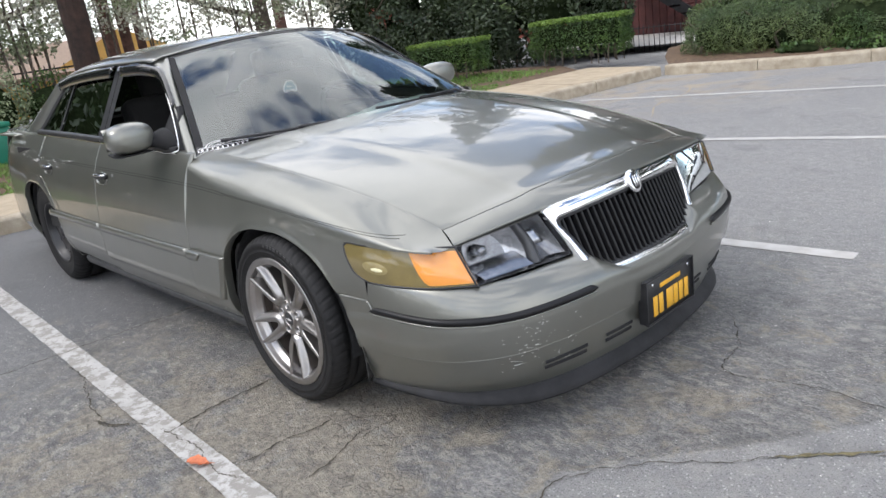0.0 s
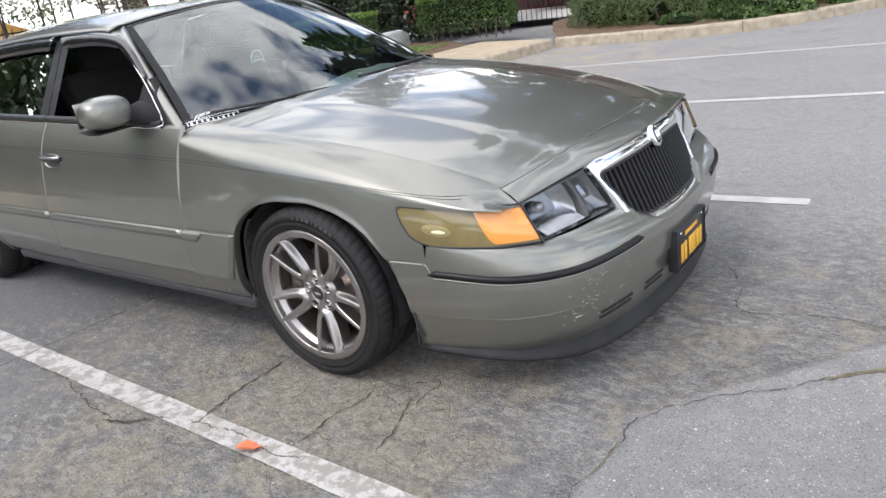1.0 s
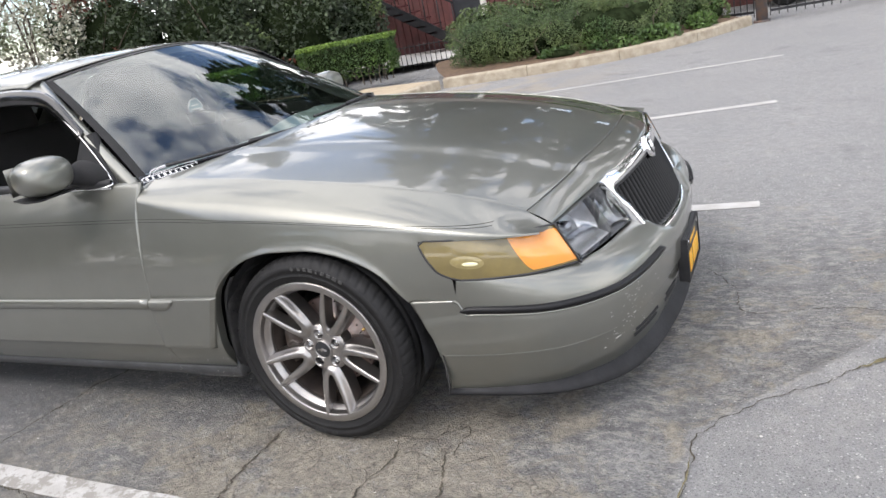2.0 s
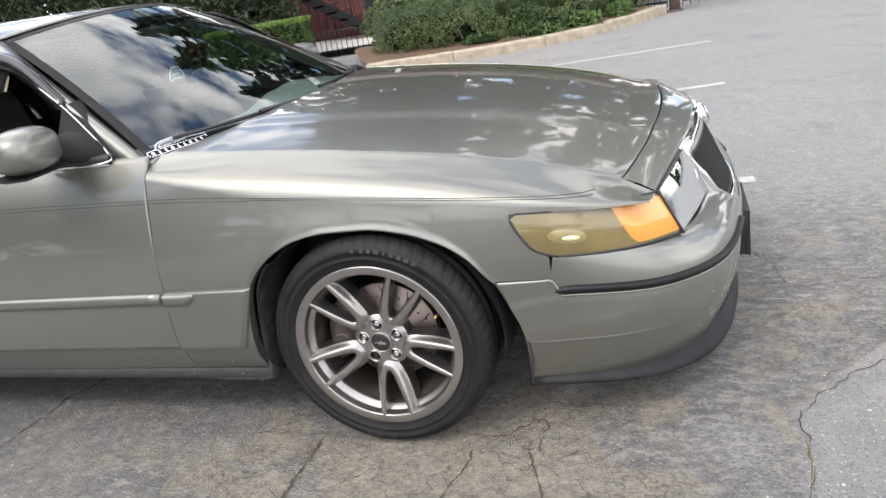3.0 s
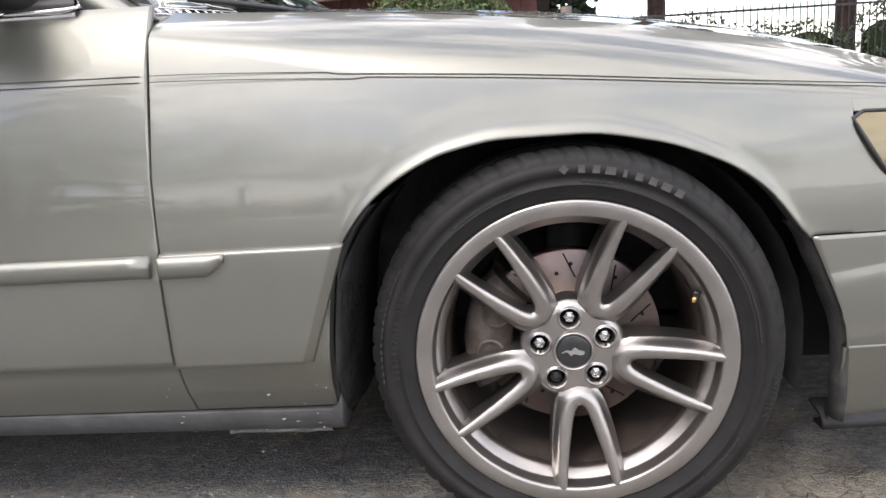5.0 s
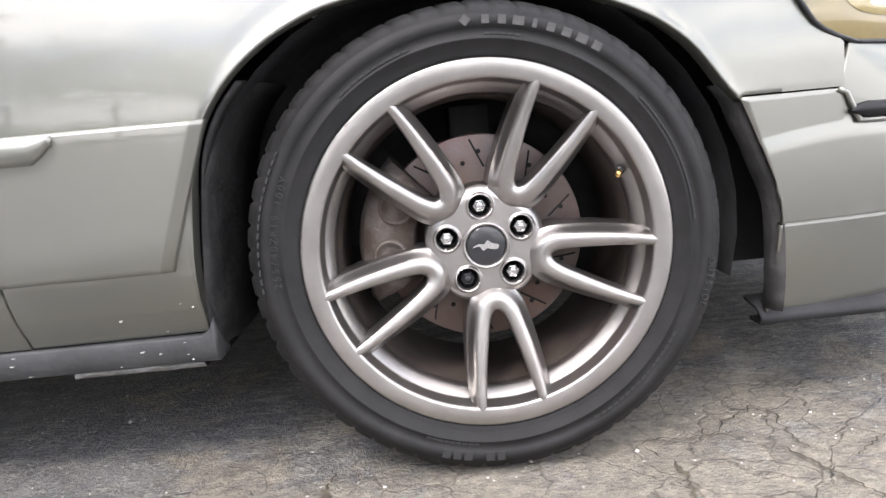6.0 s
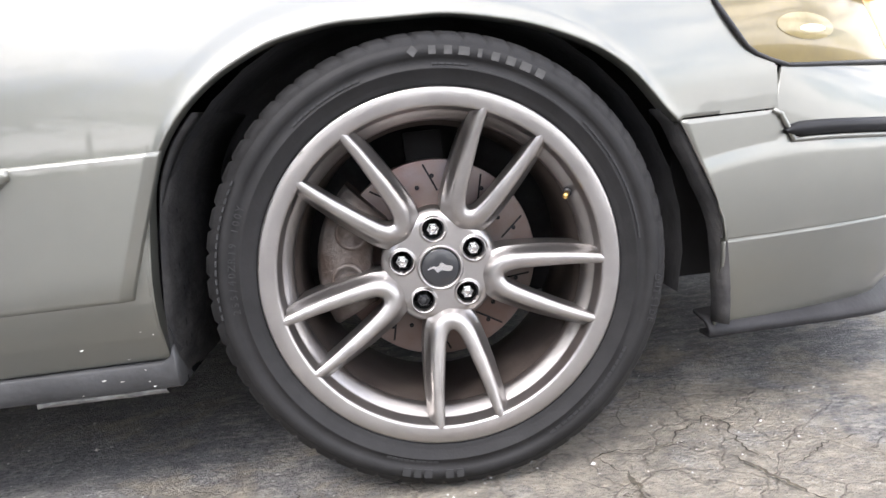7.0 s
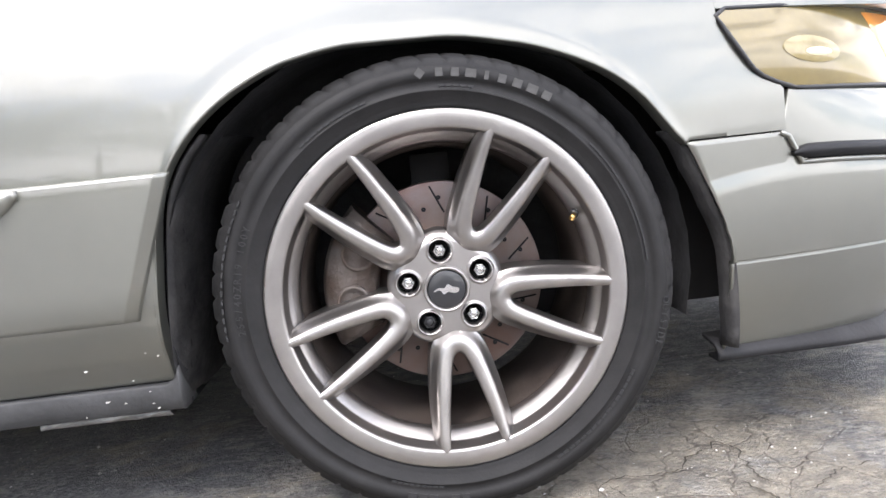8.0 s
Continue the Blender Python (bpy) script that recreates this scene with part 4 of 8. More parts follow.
def door_rows(lo, hi):
    return [0.246, 0.249, 0.27, 0.30, 0.33, 0.349, 0.353, 0.358, 0.366, 0.40, 0.46, 0.505, 0.51, 0.56, 0.62, 0.68, 0.74, 0.80, 0.83, 0.86, 0.89, 0.92] + [lerp(0.92, hi, k / 3) for k in (1, 2, 3)]


def door_extra(x, z):
    return 0.010 * min(1, max(0, (z - 0.349) / 0.008)) * min(1, max(0, (0.552 - z) / 0.04))


front_doors = both("front_door", panel_cols(np.linspace(-1.764, -0.6725, 40), lambda x: 0.246, Z_BELT, door_extra, door_rows), PAINT)


def rear_edge(x):
    """Height of the rear door's edge over the wheel."""
    d = (x - AXLE_R) / 0.42
    return 0.335 + 0.43 * math.sqrt(max(0, 1 - d * d))


rear_doors = both("rear_door", panel_cols(np.linspace(-2.80, -1.770, 40), lambda x: max(0.246, rear_edge(x) + 0.004 if x < -2.50 else 0.246), Z_BELT,
                                          door_extra), PAINT)
qcols = list(np.linspace(-4.12, -3.34, 20)) + list(np.linspace(-3.325, -2.56, 40)) + list(np.linspace(-2.555, -2.503, 5))


def q_low(x):
    return max(0.24, REAR_ARCH(x)) if -0.42 < x - AXLE_R < 0.37 else 0.24


def q_high(x):
    return Z_BELT(x) if x < -2.804 else max(q_low(x) + 0.004, rear_edge(x))


both("quarter_panel", panel_cols(qcols, q_low, q_high, lambda x, z: 0.008 * math.exp(-(((z - q_low(x)) / 0.02) ** 2)) if -0.36 < x - AXLE_R < 0.34 else 0), PAINT)
rows = []
for s in np.linspace(0.0, s_of_x(-4.125), 30):
    rows.append([(at_s(s, SIDE_OFF(z) * 0.5 + (0.03 if 0.32 < z < 0.62 else 0))[0], -at_s(s, SIDE_OFF(z) * 0.5 + (0.03 if 0.32 < z < 0.62 else 0))[1], z) for z in (0.25, 0.30, 0.33, 0.5, 0.60, 0.63, 0.75, 0.88, 0.96, 0.985)])
full = [[(p[0], -p[1], p[2]) for p in r] for r in rows[::-1][:-1]] + rows
part("rear_bumper", grid(full), PAINT, sedan, thick=0.004)

# rockers
rows = []
for x in [-2.42, -2.40] + list(np.linspace(-2.3, -0.45, 24)) + [-0.425, -0.414, -0.409, -0.407]:
    end = 0.024 * max(0, (x + 0.417) / 0.010) if x > -0.417 else 0.0
    rows.append([(x, -0.905, 0.244 + end), (x, -0.930, 0.2435 + end), (x, -0.933, 0.240 + end), (x, -0.930, 0.220), (x, -0.924, 0.203), (x, -0.915, 0.198), (x, -0.80, 0.200)])
rows.append([(-0.4065, p[1] * 0.93, p[2]) for p in rows[-1]])
rockers = both("rocker_panel", grid(rows, flip=True), GREY_VALANCE, label="dark grey scuffed sill panel")
tab = [[(x, -0.910, 0.199), (x, -0.916, 0.197), (x, -0.915 + 0.004 * (i % 3), 0.189 + 0.003 * (i % 2)), (x, -0.905, 0.187), (x, -0.80, 0.192)] for i, x in enumerate(np.linspace(-0.625, -0.432, 9))]
for k, rk in enumerate(rockers):
    part("sill_lip", mirrored(grid(tab, flip=True)) if k else grid(tab, flip=True), PALE_SEAL, rk, "pale worn seam lip")
rnd = random.Random(5)
for i in range(16):
    x, z = rnd.uniform(-0.72, -0.42), rnd.uniform(0.206, 0.305)
    if 0.236 < z < 0.25:
        continue
    y = -0.9345 if z < 0.245 else side(x, z)[1] - 0.0008
    L, hh = rnd.uniform(0.0015, 0.008), rnd.uniform(0.0004, 0.0011)
    part("paint_chip", ([(x, y, z + hh), (x + L, y, z + hh * rnd.uniform(0, 2)), (x + L * 0.7, y, z - hh * 0.5), (x + L * 0.2, y, z - hh)], [(0, 1, 2, 3)]), SCRATCH, rockers[0] if z < 0.245 else sedan, smooth=False)

# side mouldings
def moulding(x0, x1, parent, taper=0.0, out=0.0):
    rows = []
    for i, x in enumerate(np.linspace(x0, x1, 30)):
        end = max(0.15, min(1, (x1 - x) / taper)) if taper else 1.0
        h = 0.0185 * end ** 0.5
        zc = 0.5475 - h
        rows.append([side(x, zc + h, 0.004 + out), side(x, zc + h * 0.93, 0.0175 + out), side(x, zc, 0.0185 + out), side(x, zc - h * 0.93, 0.0175 + out), side(x, zc - h, 0.004 + out)])
    v, f = grid(rows)
    f += [tuple(range(5))[::-1], tuple(range(len(v) - 5, len(v)))]
    return v, f


for k, (fd, rd) in enumerate(zip(front_doors, rear_doors)):
    for own, (x0, x1, tp) in ((fd, (-1.755, -0.684, 0)), (rd, (-2.66, -1.775, 0))):
        g = moulding(x0, x1, own, tp)
        part("side_moulding", mirrored(g) if k else g, PAINT, own)
g = moulding(-0.664, -0.555, sedan, 0.03, 0.010)
both("fender_moulding", g, PAINT)

# grille
def grille_ring(scale_y, dz, bottom, top, dip=0.0):
    """Closed outline in (y, z): wide rounded top corners, narrower foot."""
    half = [(0, bottom), (0.20, bottom + 0.001), (0.295, bottom + 0.006), (0.340, bottom + 0.020), (0.362, bottom + 0.055), (0.385, lerp(bottom, top, 0.52)), (0.408, lerp(bottom, top, 0.76)),
            (0.420, lerp(bottom, top, 0.88)), (0.410, lerp(bottom, top, 0.965)), (0.37, top - 0.003), (0.25, top + 0.004), (0.12, top + 0.009), (0, top + 0.011)]
    line = spline(half, 60)
    pts = [(y * scale_y, z) for y, z in line]
    return pts + [(-y, z) for y, z in pts[::-1][1:-1]]


def ring_at(pts, dx):
    return [(x_grille(y, z) + dx - 0.013 * min(1, max(0, (abs(y) - 0.35) / 0.06)) * (1 if z > 0.62 else 0.3), y, z) for y, z in pts]


outer = grille_ring(1.0, 0, 0.462, 0.724)
inner = grille_ring(0.925, 0, 0.482, 0.682)
mid1 = [(lerp(a[0], b[0], 0.22), lerp(a[1], b[1], 0.22)) for a, b in zip(outer, inner)]
mid2 = [(lerp(a[0], b[0], 0.72), lerp(a[1], b[1], 0.72)) for a, b in zip(outer, inner)]
grille = part("grille", ([], []), BLACK_TRIM, sedan)
loops = [ring_at(outer, -0.02), ring_at(outer, 0.004), ring_at(mid1, 0.010), ring_at(mid2, 0.009), ring_at(inner, 0.004), ring_at(inner, -0.03)]
part("grille_surround", grid(loops, closed=True, flip=True), CHROME, grille, "chrome grille surround")
loops = [ring_at(inner, -0.002), ring_at([(y * 0.975, lerp(0.58, z, 0.95)) for y, z in inner], 0.003), ring_at([(y * 0.96, lerp(0.58, z, 0.93)) for y, z in inner], -0.03)]
part("grille_frame", grid(loops, closed=True, flip=True), BLACK_TRIM, grille)
for i in range(27):
    y = -0.364 + i * 0.028
    a = abs(y)
    zlo = 0.486 + (0 if a < 0.25 else (a - 0.25) * 0.12 + max(0, a - 0.315) * 2.2)
    zhi = 0.688 - (0 if a < 0.33 else (a - 0.33) * 0.5)
    zhi = zhi - (0.018 if a < 0.045 else 0)
    rows = []
    for z in np.linspace(zlo, zhi, 7):
        x = x_grille(y, z) - 0.004
        rows.append([(x - 0.03, y - 0.004, z), (x - 0.002, y - 0.0042, z), (x + 0.005, y, z), (x - 0.002, y + 0.0042, z), (x - 0.03, y + 0.004, z)])
    part("grille_bar", grid(rows, flip=True), GLOSS_BLACK, grille)
part("grille_back", ([(x_grille(y, z) - 0.035, y, z) for z, y in ((0.475, -0.35), (0.475, 0.35), (0.695, 0.405), (0.695, -0.405))], [(0, 1, 2, 3)]), SHELL_SHADE_BLACK, grille)
# emblem: plain oval badge
def oval(ry, rz, n=40):
    return [(ry * math.cos(2 * math.pi * k / n), rz * math.sin(2 * math.pi * k / n)) for k in range(n)]


def badge(ry, rz, x0, h):
    loops = [[(x0, y, z) for y, z in oval(ry, rz)], [(x0 + h, y, z) for y, z in oval(ry, rz)], [(x0 + h + 0.003, y, z) for y, z in oval(ry * 0.86, rz * 0.86)], [(x0 + h + 0.003, y, z) for y, z in oval(0.0005, 0.0005)]]
    return grid(loops, closed=True, flip=True)


EMB = Matrix.Translation((x_grille(0, 0.706), 0, 0.706)) @ Euler((0, radians(-20), 0)).to_matrix().to_4x4()
emblem = part("emblem", badge(0.036, 0.043, 0.004, 0.014), CHROME, grille, "chrome oval emblem")
emblem.matrix_basis = EMB
f = part("emblem_field", badge(0.026, 0.032, 0.0195, 0.001), PLATE_BLACK, emblem)
for dy in (-0.013, 0, 0.013):
    part("emblem_bar", bevel_box(0.022, 0.027, dy - 0.004, dy + 0.004, -0.02, 0.02, 0.002, 1), CHROME, emblem)

# headlamps
def quad_patch(c00, c10, c11, c01, nu, nv, bulge=(0, 0, 0)):
    rows = []
    for i in range(nu):
        u = i / (nu - 1)
        row = []
        for j in range(nv):
            v = j / (nv - 1)
            k = 4 * u * (1 - u) * (0.4 + 0.6 * 4 * v * (1 - v))
            row.append(tuple(lerp(lerp(c00[a], c10[a], u), lerp(c01[a], c11[a], u), v) + bulge[a] * k for a in range(3)))
        rows.append(row)
    return rows


HL = dict(c00=(0.868, -0.752, 0.560), c10=(0.952, -0.372, 0.556), c11=(0.884, -0.425, 0.706), c01=(0.812, -0.770, 0.684))
lens = quad_patch(HL["c00"], HL["c10"], HL["c11"], HL["c01"], 20, 10, (0.010, -0.006, 0))
lens_geo = grid(lens)
back = quad_patch(*(tuple(np.array(HL[k]) + (-0.075, 0.0, 0.0)) for k in ("c00", "c10", "c11", "c01")), 16, 8)
headlights = both("headlight", grid(back), LAMP_GREY)
rimpts = [r[0] for r in lens] + lens[-1][1:] + [r[-1] for r in lens[::-1]][1:] + lens[0][::-1][1:-1]
for k, hl in enumerate(headlights):
    w = (lambda g: mirrored(g)) if k else (lambda g: g)
    part("lens", w(lens_geo), CLEAR_LENS, hl, "clear plastic lens")
    part("bezel", w(grid([[tuple(np.array(p) + (-0.09, 0, 0)) for p in rimpts], [tuple(np.array(p) + (-0.003, 0, 0)) for p in rimpts]], closed=True)), LAMP_DARK, hl)
    # faceted reflectors behind the lens, a bulb, and a smoky inner end
    c4 = [np.array(HL[q]) for q in ("c00", "c10", "c11", "c01")]

    def inside(u, v, deep):
        p = (c4[0] * (1 - u) + c4[1] * u) * (1 - v) + (c4[3] * (1 - u) + c4[2] * u) * v
        return p + np.array((-deep, 0.0, 0.0))

    bowl = [[tuple(inside(u, v, 0.016 + 0.085 * math.sin(math.pi * min(1, max(0, (u - 0.02) / 0.66))) ** 0.7 * (0.35 + 0.65 * math.sin(math.pi * (0.12 + 0.76 * v))))) for v in np.linspace(0.03, 0.97, 12)] for u in np.linspace(0.02, 0.66, 22)]
    part("reflector", w(grid(bowl)), LAMP_FACET, hl, "silvered main reflector")
    ledge = [[tuple(inside(u, v, d)) for v, d in ((0.05, 0.008), (0.09, 0.012), (0.30, 0.050), (0.34, 0.062))] for u in np.linspace(0.10, 0.60, 14)]
    part("reflector_ledge", w(grid(ledge)), LAMP_FACET, hl, "bright ledge under the bulb")
    split = [[tuple(inside(u + 0.05 * math.sin(v * 2.6), v, d)) for u, d in ((0.60, 0.07), (0.62, 0.020), (0.655, 0.012), (0.70, 0.016), (0.74, 0.06))] for v in np.linspace(0.03, 0.97, 10)]
    part("divider", w(grid(split)), LAMP_DARK, hl, "dark divider between the reflectors")
    inner_bowl = [[tuple(inside(u, v, 0.020 + 0.055 * math.sin(math.pi * (u - 0.72) / 0.26) ** 0.8 * math.sin(math.pi * (0.08 + 0.84 * v)))) for v in np.linspace(0.04, 0.96, 10)] for u in np.linspace(0.72, 0.979, 12)]
    part("reflector", w(grid(inner_bowl)), LAMP_GREY, hl, "duller inner reflector")
    facet = [[tuple(inside(u, v, 0.030 + 0.02 * (v - 0.4))) for v in np.linspace(0.38, 0.72, 4)] for u in np.linspace(0.76, 0.87, 4)]
    part("reflector_facet", w(grid(facet)), LAMP_FACET, hl, "bright square facet", thick=0.003)
    part("bulb_shield", w(tube([tuple(inside(0.27, 0.62, 0.07)), tuple(inside(0.27, 0.62, 0.030)), tuple(inside(0.27, 0.62, 0.022))], [0.020, 0.020, 0.012], 18)), LAMP_GREY, hl, "bulb shield")

# corner lamps wrapped round the fender
def corner_lamp():
    rows = []
    s_a, s_b = s_of_x(0.432), s_of_w(0.776)
    n = 44
    for i in range(n):
        t = i / (n - 1)
        col = []
        for k in range(13):
            v = k / 12
            # rear edge slants, rounded corners
            sa = s_a + 0.074 * (1 - v) ** 1.25 + 0.045 * max(0, (0.30 - v) / 0.30) ** 2.2
            if v > 0.9:
                sa += 0.02 * ((v - 0.9) / 0.1) ** 2
            s_end = s_of_w(lerp(0.742, 0.790, v))
            s = lerp(sa, s_end, t)
            ztop, zbot = lerp(0.703, 0.688, t), lerp(0.578, 0.561, t ** 0.8)
            z = lerp(zbot, ztop, v)
            tt = max(0, (s - s_of_x(0.53)) / (s_b - s_of_x(0.53)))
            back = lerp(0.062, 0.115, v) * tt**1.4
            p = at_s(s, 0.006 - 0.008 * (1 - math.sin(math.pi * v)) - back + SIDE_OFF(z) * (1 - tt))
            q = tuple(lerp(HL["c00"][a], HL["c01"][a], v) for a in range(3))
            wt = max(0, (t - 0.55) / 0.45) ** 1.6
            col.append((lerp(p[0], q[0] + 0.004, wt), lerp(-p[1], q[1] - 0.004, wt), lerp(z, q[2], wt)))
        rows.append(col)
    return rows


CL = corner_lamp()
corner = both("corner_lamp", grid(CL), OLIVE_LENS, label="smoked yellow corner lamp")
for k, cl in enumerate(corner):
    w = (lambda g: mirrored(g)) if k else (lambda g: g)
    sub = []
    for i in range(23, 42):
        sub.append([(p[0] + 0.0012 * (0.2 if i in (23, 41) else 1), p[1] - 0.0015 * (0.2 if i in (23, 41) else 1), p[2]) for p in CL[i]][1:12])
    part("indicator_lens", w(grid(sub)), ORANGE_LENS, cl, "orange indicator section")
    edge = [r[0] for r in CL] + CL[-1][1:] + [r[-1] for r in CL[::-1]][1:] + CL[0][::-1][1:-1]
    part("gasket", w(tube([(p[0] + 0.0005, p[1] + 0.0005, p[2]) for p in edge + edge[:1]], 0.0036, 8)), BLACK_TRIM, cl, "black rubber gasket")

# number plate with plain bars for its characters
plate = part("number_plate", bevel_box(1.082, 1.086, -0.158, 0.158, 0.232, 0.390, 0.002, 1), PLATE_BLACK, sedan, "black number plate with gold characters")
part("plate_frame", join(*(box(1.079, 1.090, *q) for q in ((-0.162, 0.162, 0.228, 0.234), (-0.162, 0.162, 0.388, 0.393), (-0.162, -0.157, 0.234, 0.388), (0.157, 0.162, 0.234, 0.388)))), BLACK_TRIM, plate, smooth=False)
for j, y in enumerate((-0.105, -0.068, -0.008, 0.033, 0.070, 0.107)):
    wd = 0.022 if j == 2 else 0.014
    part("plate_character", bevel_box(1.0855, 1.0885, y - wd, y + wd, 0.250, 0.325, 0.001, 1), PLATE_GOLD, plate)
part("plate_state_bar", bevel_box(1.0855, 1.0875, -0.070, 0.070, 0.345, 0.362, 0.001, 1), PLATE_GOLD, plate)
for y in (-0.12, 0.12):
    part("plate_screw", lathe_y([(0, 0.004), (0.006, 0.003), (0.006, 0)], 10), NUT_STEEL, plate, m=Matrix.Translation((1.087, y, 0.372)) @ Euler((0, 0, radians(-90))).to_matrix().to_4x4())
part("plate_bracket", bevel_box(1.05, 1.083, -0.160, 0.160, 0.228, 0.394, 0.006, 2), BLACK_TRIM, plate)

# slits in the bumper
for y0, y1 in ((-0.60, -0.42), (-0.33, -0.19)):
    for zc in (0.252, 0.229):
        for sg in (1, -1):
            rows = []
            for y in np.linspace(y0, y1, 8):
                s = s_of_w(abs(y))
                tk = tuck(s, zc) - 0.004
                rows.append([(at_s(s, tk + o)[0], sg * at_s(s, tk + o)[1], zc + dz) for o, dz in ((0.001, 0.007), (0.004, 0.004), (0.004, -0.004), (0.001, -0.007))])
            part("bumper_slit", grid(rows), SHELL_SHADE_BLACK, bumper)

# pale glint put onto the corner lens as coloured ellipses, scuffs on the bumper
for k, cl in enumerate(corner):
    w = (lambda g: mirrored(g)) if k else (lambda g: g)
    gl = []
    for q in (1.0, 0.8, 0.5, 0.02):
        ring = []
        for th in np.linspace(0, 2 * math.pi, 24, endpoint=False):
            fi, fj = 10.0 + 4.2 * q * math.cos(th), 5.6 + 2.0 * q * math.sin(th)
            i0, j0 = int(fi), int(fj)
            p = Vector(CL[i0][j0]).lerp(Vector(CL[i0 + 1][j0]), fi - i0).lerp(Vector(CL[i0][j0 + 1]).lerp(Vector(CL[i0 + 1][j0 + 1]), fi - i0), fj - j0)
            ring.append((p.x, p.y - 0.0012 - 0.0022 * (1 - q * q), p.z))
        gl.append(ring)
    part("lens_glint", w(grid(gl, closed=True)), GLINT, cl, "soft pale glint painted on the lens")
    core = []
    for q in (1.0, 0.7, 0.02):
        ring = []
        for th in np.linspace(0, 2 * math.pi, 20, endpoint=False):
            fi, fj = 10.6 + 2.0 * q * math.cos(th), 5.2 + 0.6 * q * math.sin(th)
            p = Vector(CL[int(fi)][int(fj)]).lerp(Vector(CL[int(fi) + 1][int(fj)]), fi - int(fi)).lerp(Vector(CL[int(fi)][int(fj) + 1]).lerp(Vector(CL[int(fi) + 1][int(fj) + 1]), fi - int(fi)), fj - int(fj))
            ring.append((p.x, p.y - 0.0032 - 0.002 * (1 - q * q), p.z))
        core.append(ring)
    part("glint_core", w(grid(core, closed=True)), GLINT_CORE, cl)


def bumper_at(u, z):
    """A place on the outer face of the bumper."""
    sx = lerp(s_of_x(0.55), S1, u)
    p = at_s(sx, (-0.004 if z < 0.325 else 0.003) + tuck(sx, z) + 0.0012)
    return Vector((p[0], -p[1], z))


rnd = random.Random(12)
for i in range(64):
    big = i < 6
    u, z = (rnd.uniform(0.36, 0.62), rnd.uniform(0.25, 0.42)) if not big else (rnd.uniform(0.28, 0.60), rnd.uniform(0.23, 0.40))
    if i > 40:
        u, z = rnd.gauss(0.47, 0.03), rnd.gauss(0.385, 0.03)
    L = rnd.uniform(0.002, 0.012) if not big else rnd.uniform(0.02, 0.05)
    hgt = rnd.uniform(0.0006, 0.002)
    tilt = rnd.uniform(-0.3, 0.3)
    du = L / (S1 - s_of_x(0.55))
    a, b = bumper_at(u, z), bumper_at(u + du, z + tilt * L)
    part("scuff", ([tuple(a + Vector((0, 0, hgt))), tuple(b), tuple(a - Vector((0, 0, hgt * 0.6))), tuple(a - Vector((0, 0.001, 0)))], [(0, 1, 2, 3)]), SCRATCH, bumper, smooth=False)

# ---- cabin ----
W_BELT = lambda x: at_s(s_of_x(x), SIDE_OFF(Z_BELT(x)))[1] - 0.01
RAIL_Z = curve1((-3.45, 1.00), (-3.05, 1.17), (-2.78, 1.285), (-2.4, 1.335), (-1.9, 1.35), (-1.5, 1.348), (-1.30, 1.325), (-1.0, 1.135), (-0.72, 0.958), (-0.66, 0.935))
RAIL_W = curve1((-3.45, 0.80), (-3.05, 0.74), (-2.78, 0.695), (-2.4, 0.68), (-1.9, 0.672), (-1.5, 0.66), (-1.30, 0.648), (-1.0, 0.735), (-0.72, 0.842), (-0.66, 0.862))
# windshield
WS_BOT = lambda v: (-0.690 + 0.225 * (1 - v * v), v * 0.838, 0.936 - 0.003 * (1 - v * v))
WS_TOP = lambda v: (-1.375 + 0.13 * (1 - v * v), v * 0.560, 1.352 + 0.048 * (1 - v * v))
rows = []
for v in np.linspace(-1, 1, 41):
    a, b = WS_BOT(v), WS_TOP(v)
    rows.append([tuple(lerp(a[i], b[i], t) + (0.020 * 4 * t * (1 - t) * (0.55 if i == 0 else 0.85 if i == 2 else 0)) for i in range(3)) for t in np.linspace(0, 1, 17)])
WS_ROWS = rows
windshield = part("windshield", grid(rows, flip=True), GLASS, sedan, "laminated windshield reflecting sky and trees")
windshield.visible_shadow = False


def ws_at(u, t, lift=0.003):
    """A place on the windshield: u from right to left, t upward."""
    i, j = u * 40, t * 16
    i0, j0 = min(int(i), 39), min(int(j), 15)
    p = [Vector(rows_[jj]) for rows_, jj in ((WS_ROWS[i0], j0), (WS_ROWS[i0 + 1], j0), (WS_ROWS[i0 + 1], j0 + 1), (WS_ROWS[i0], j0 + 1))]
    a, b = i - i0, j - j0
    q = p[0].lerp(p[1], a).lerp(p[3].lerp(p[2], a), b)
    n = (p[1] - p[0]).cross(p[3] - p[0]).normalized()
    if n.z < 0:
        n = -n
    return q + n * lift


def glass_strip(path, width, mat, name, parent, label="", lift=0.004):
    """A flat strip laid on the windshield along (u, t) points."""
    pts = [ws_at(u, t, lift) for u, t in path]
    rows = []
    for i, p in enumerate(pts):
        d = (pts[min(i + 1, len(pts) - 1)] - pts[max(i - 1, 0)]).normalized()
        n = (ws_at(*path[i], 0.01) - ws_at(*path[i], 0)).normalized()
        s = d.cross(n) * width / 2
        rows.append([tuple(p + s), tuple(p - s)])
    return part(name, grid(rows), mat, parent, label)


def band(path, w, mat, name, lift):
    return glass_strip(path, w, mat, name, windshield, "", lift)


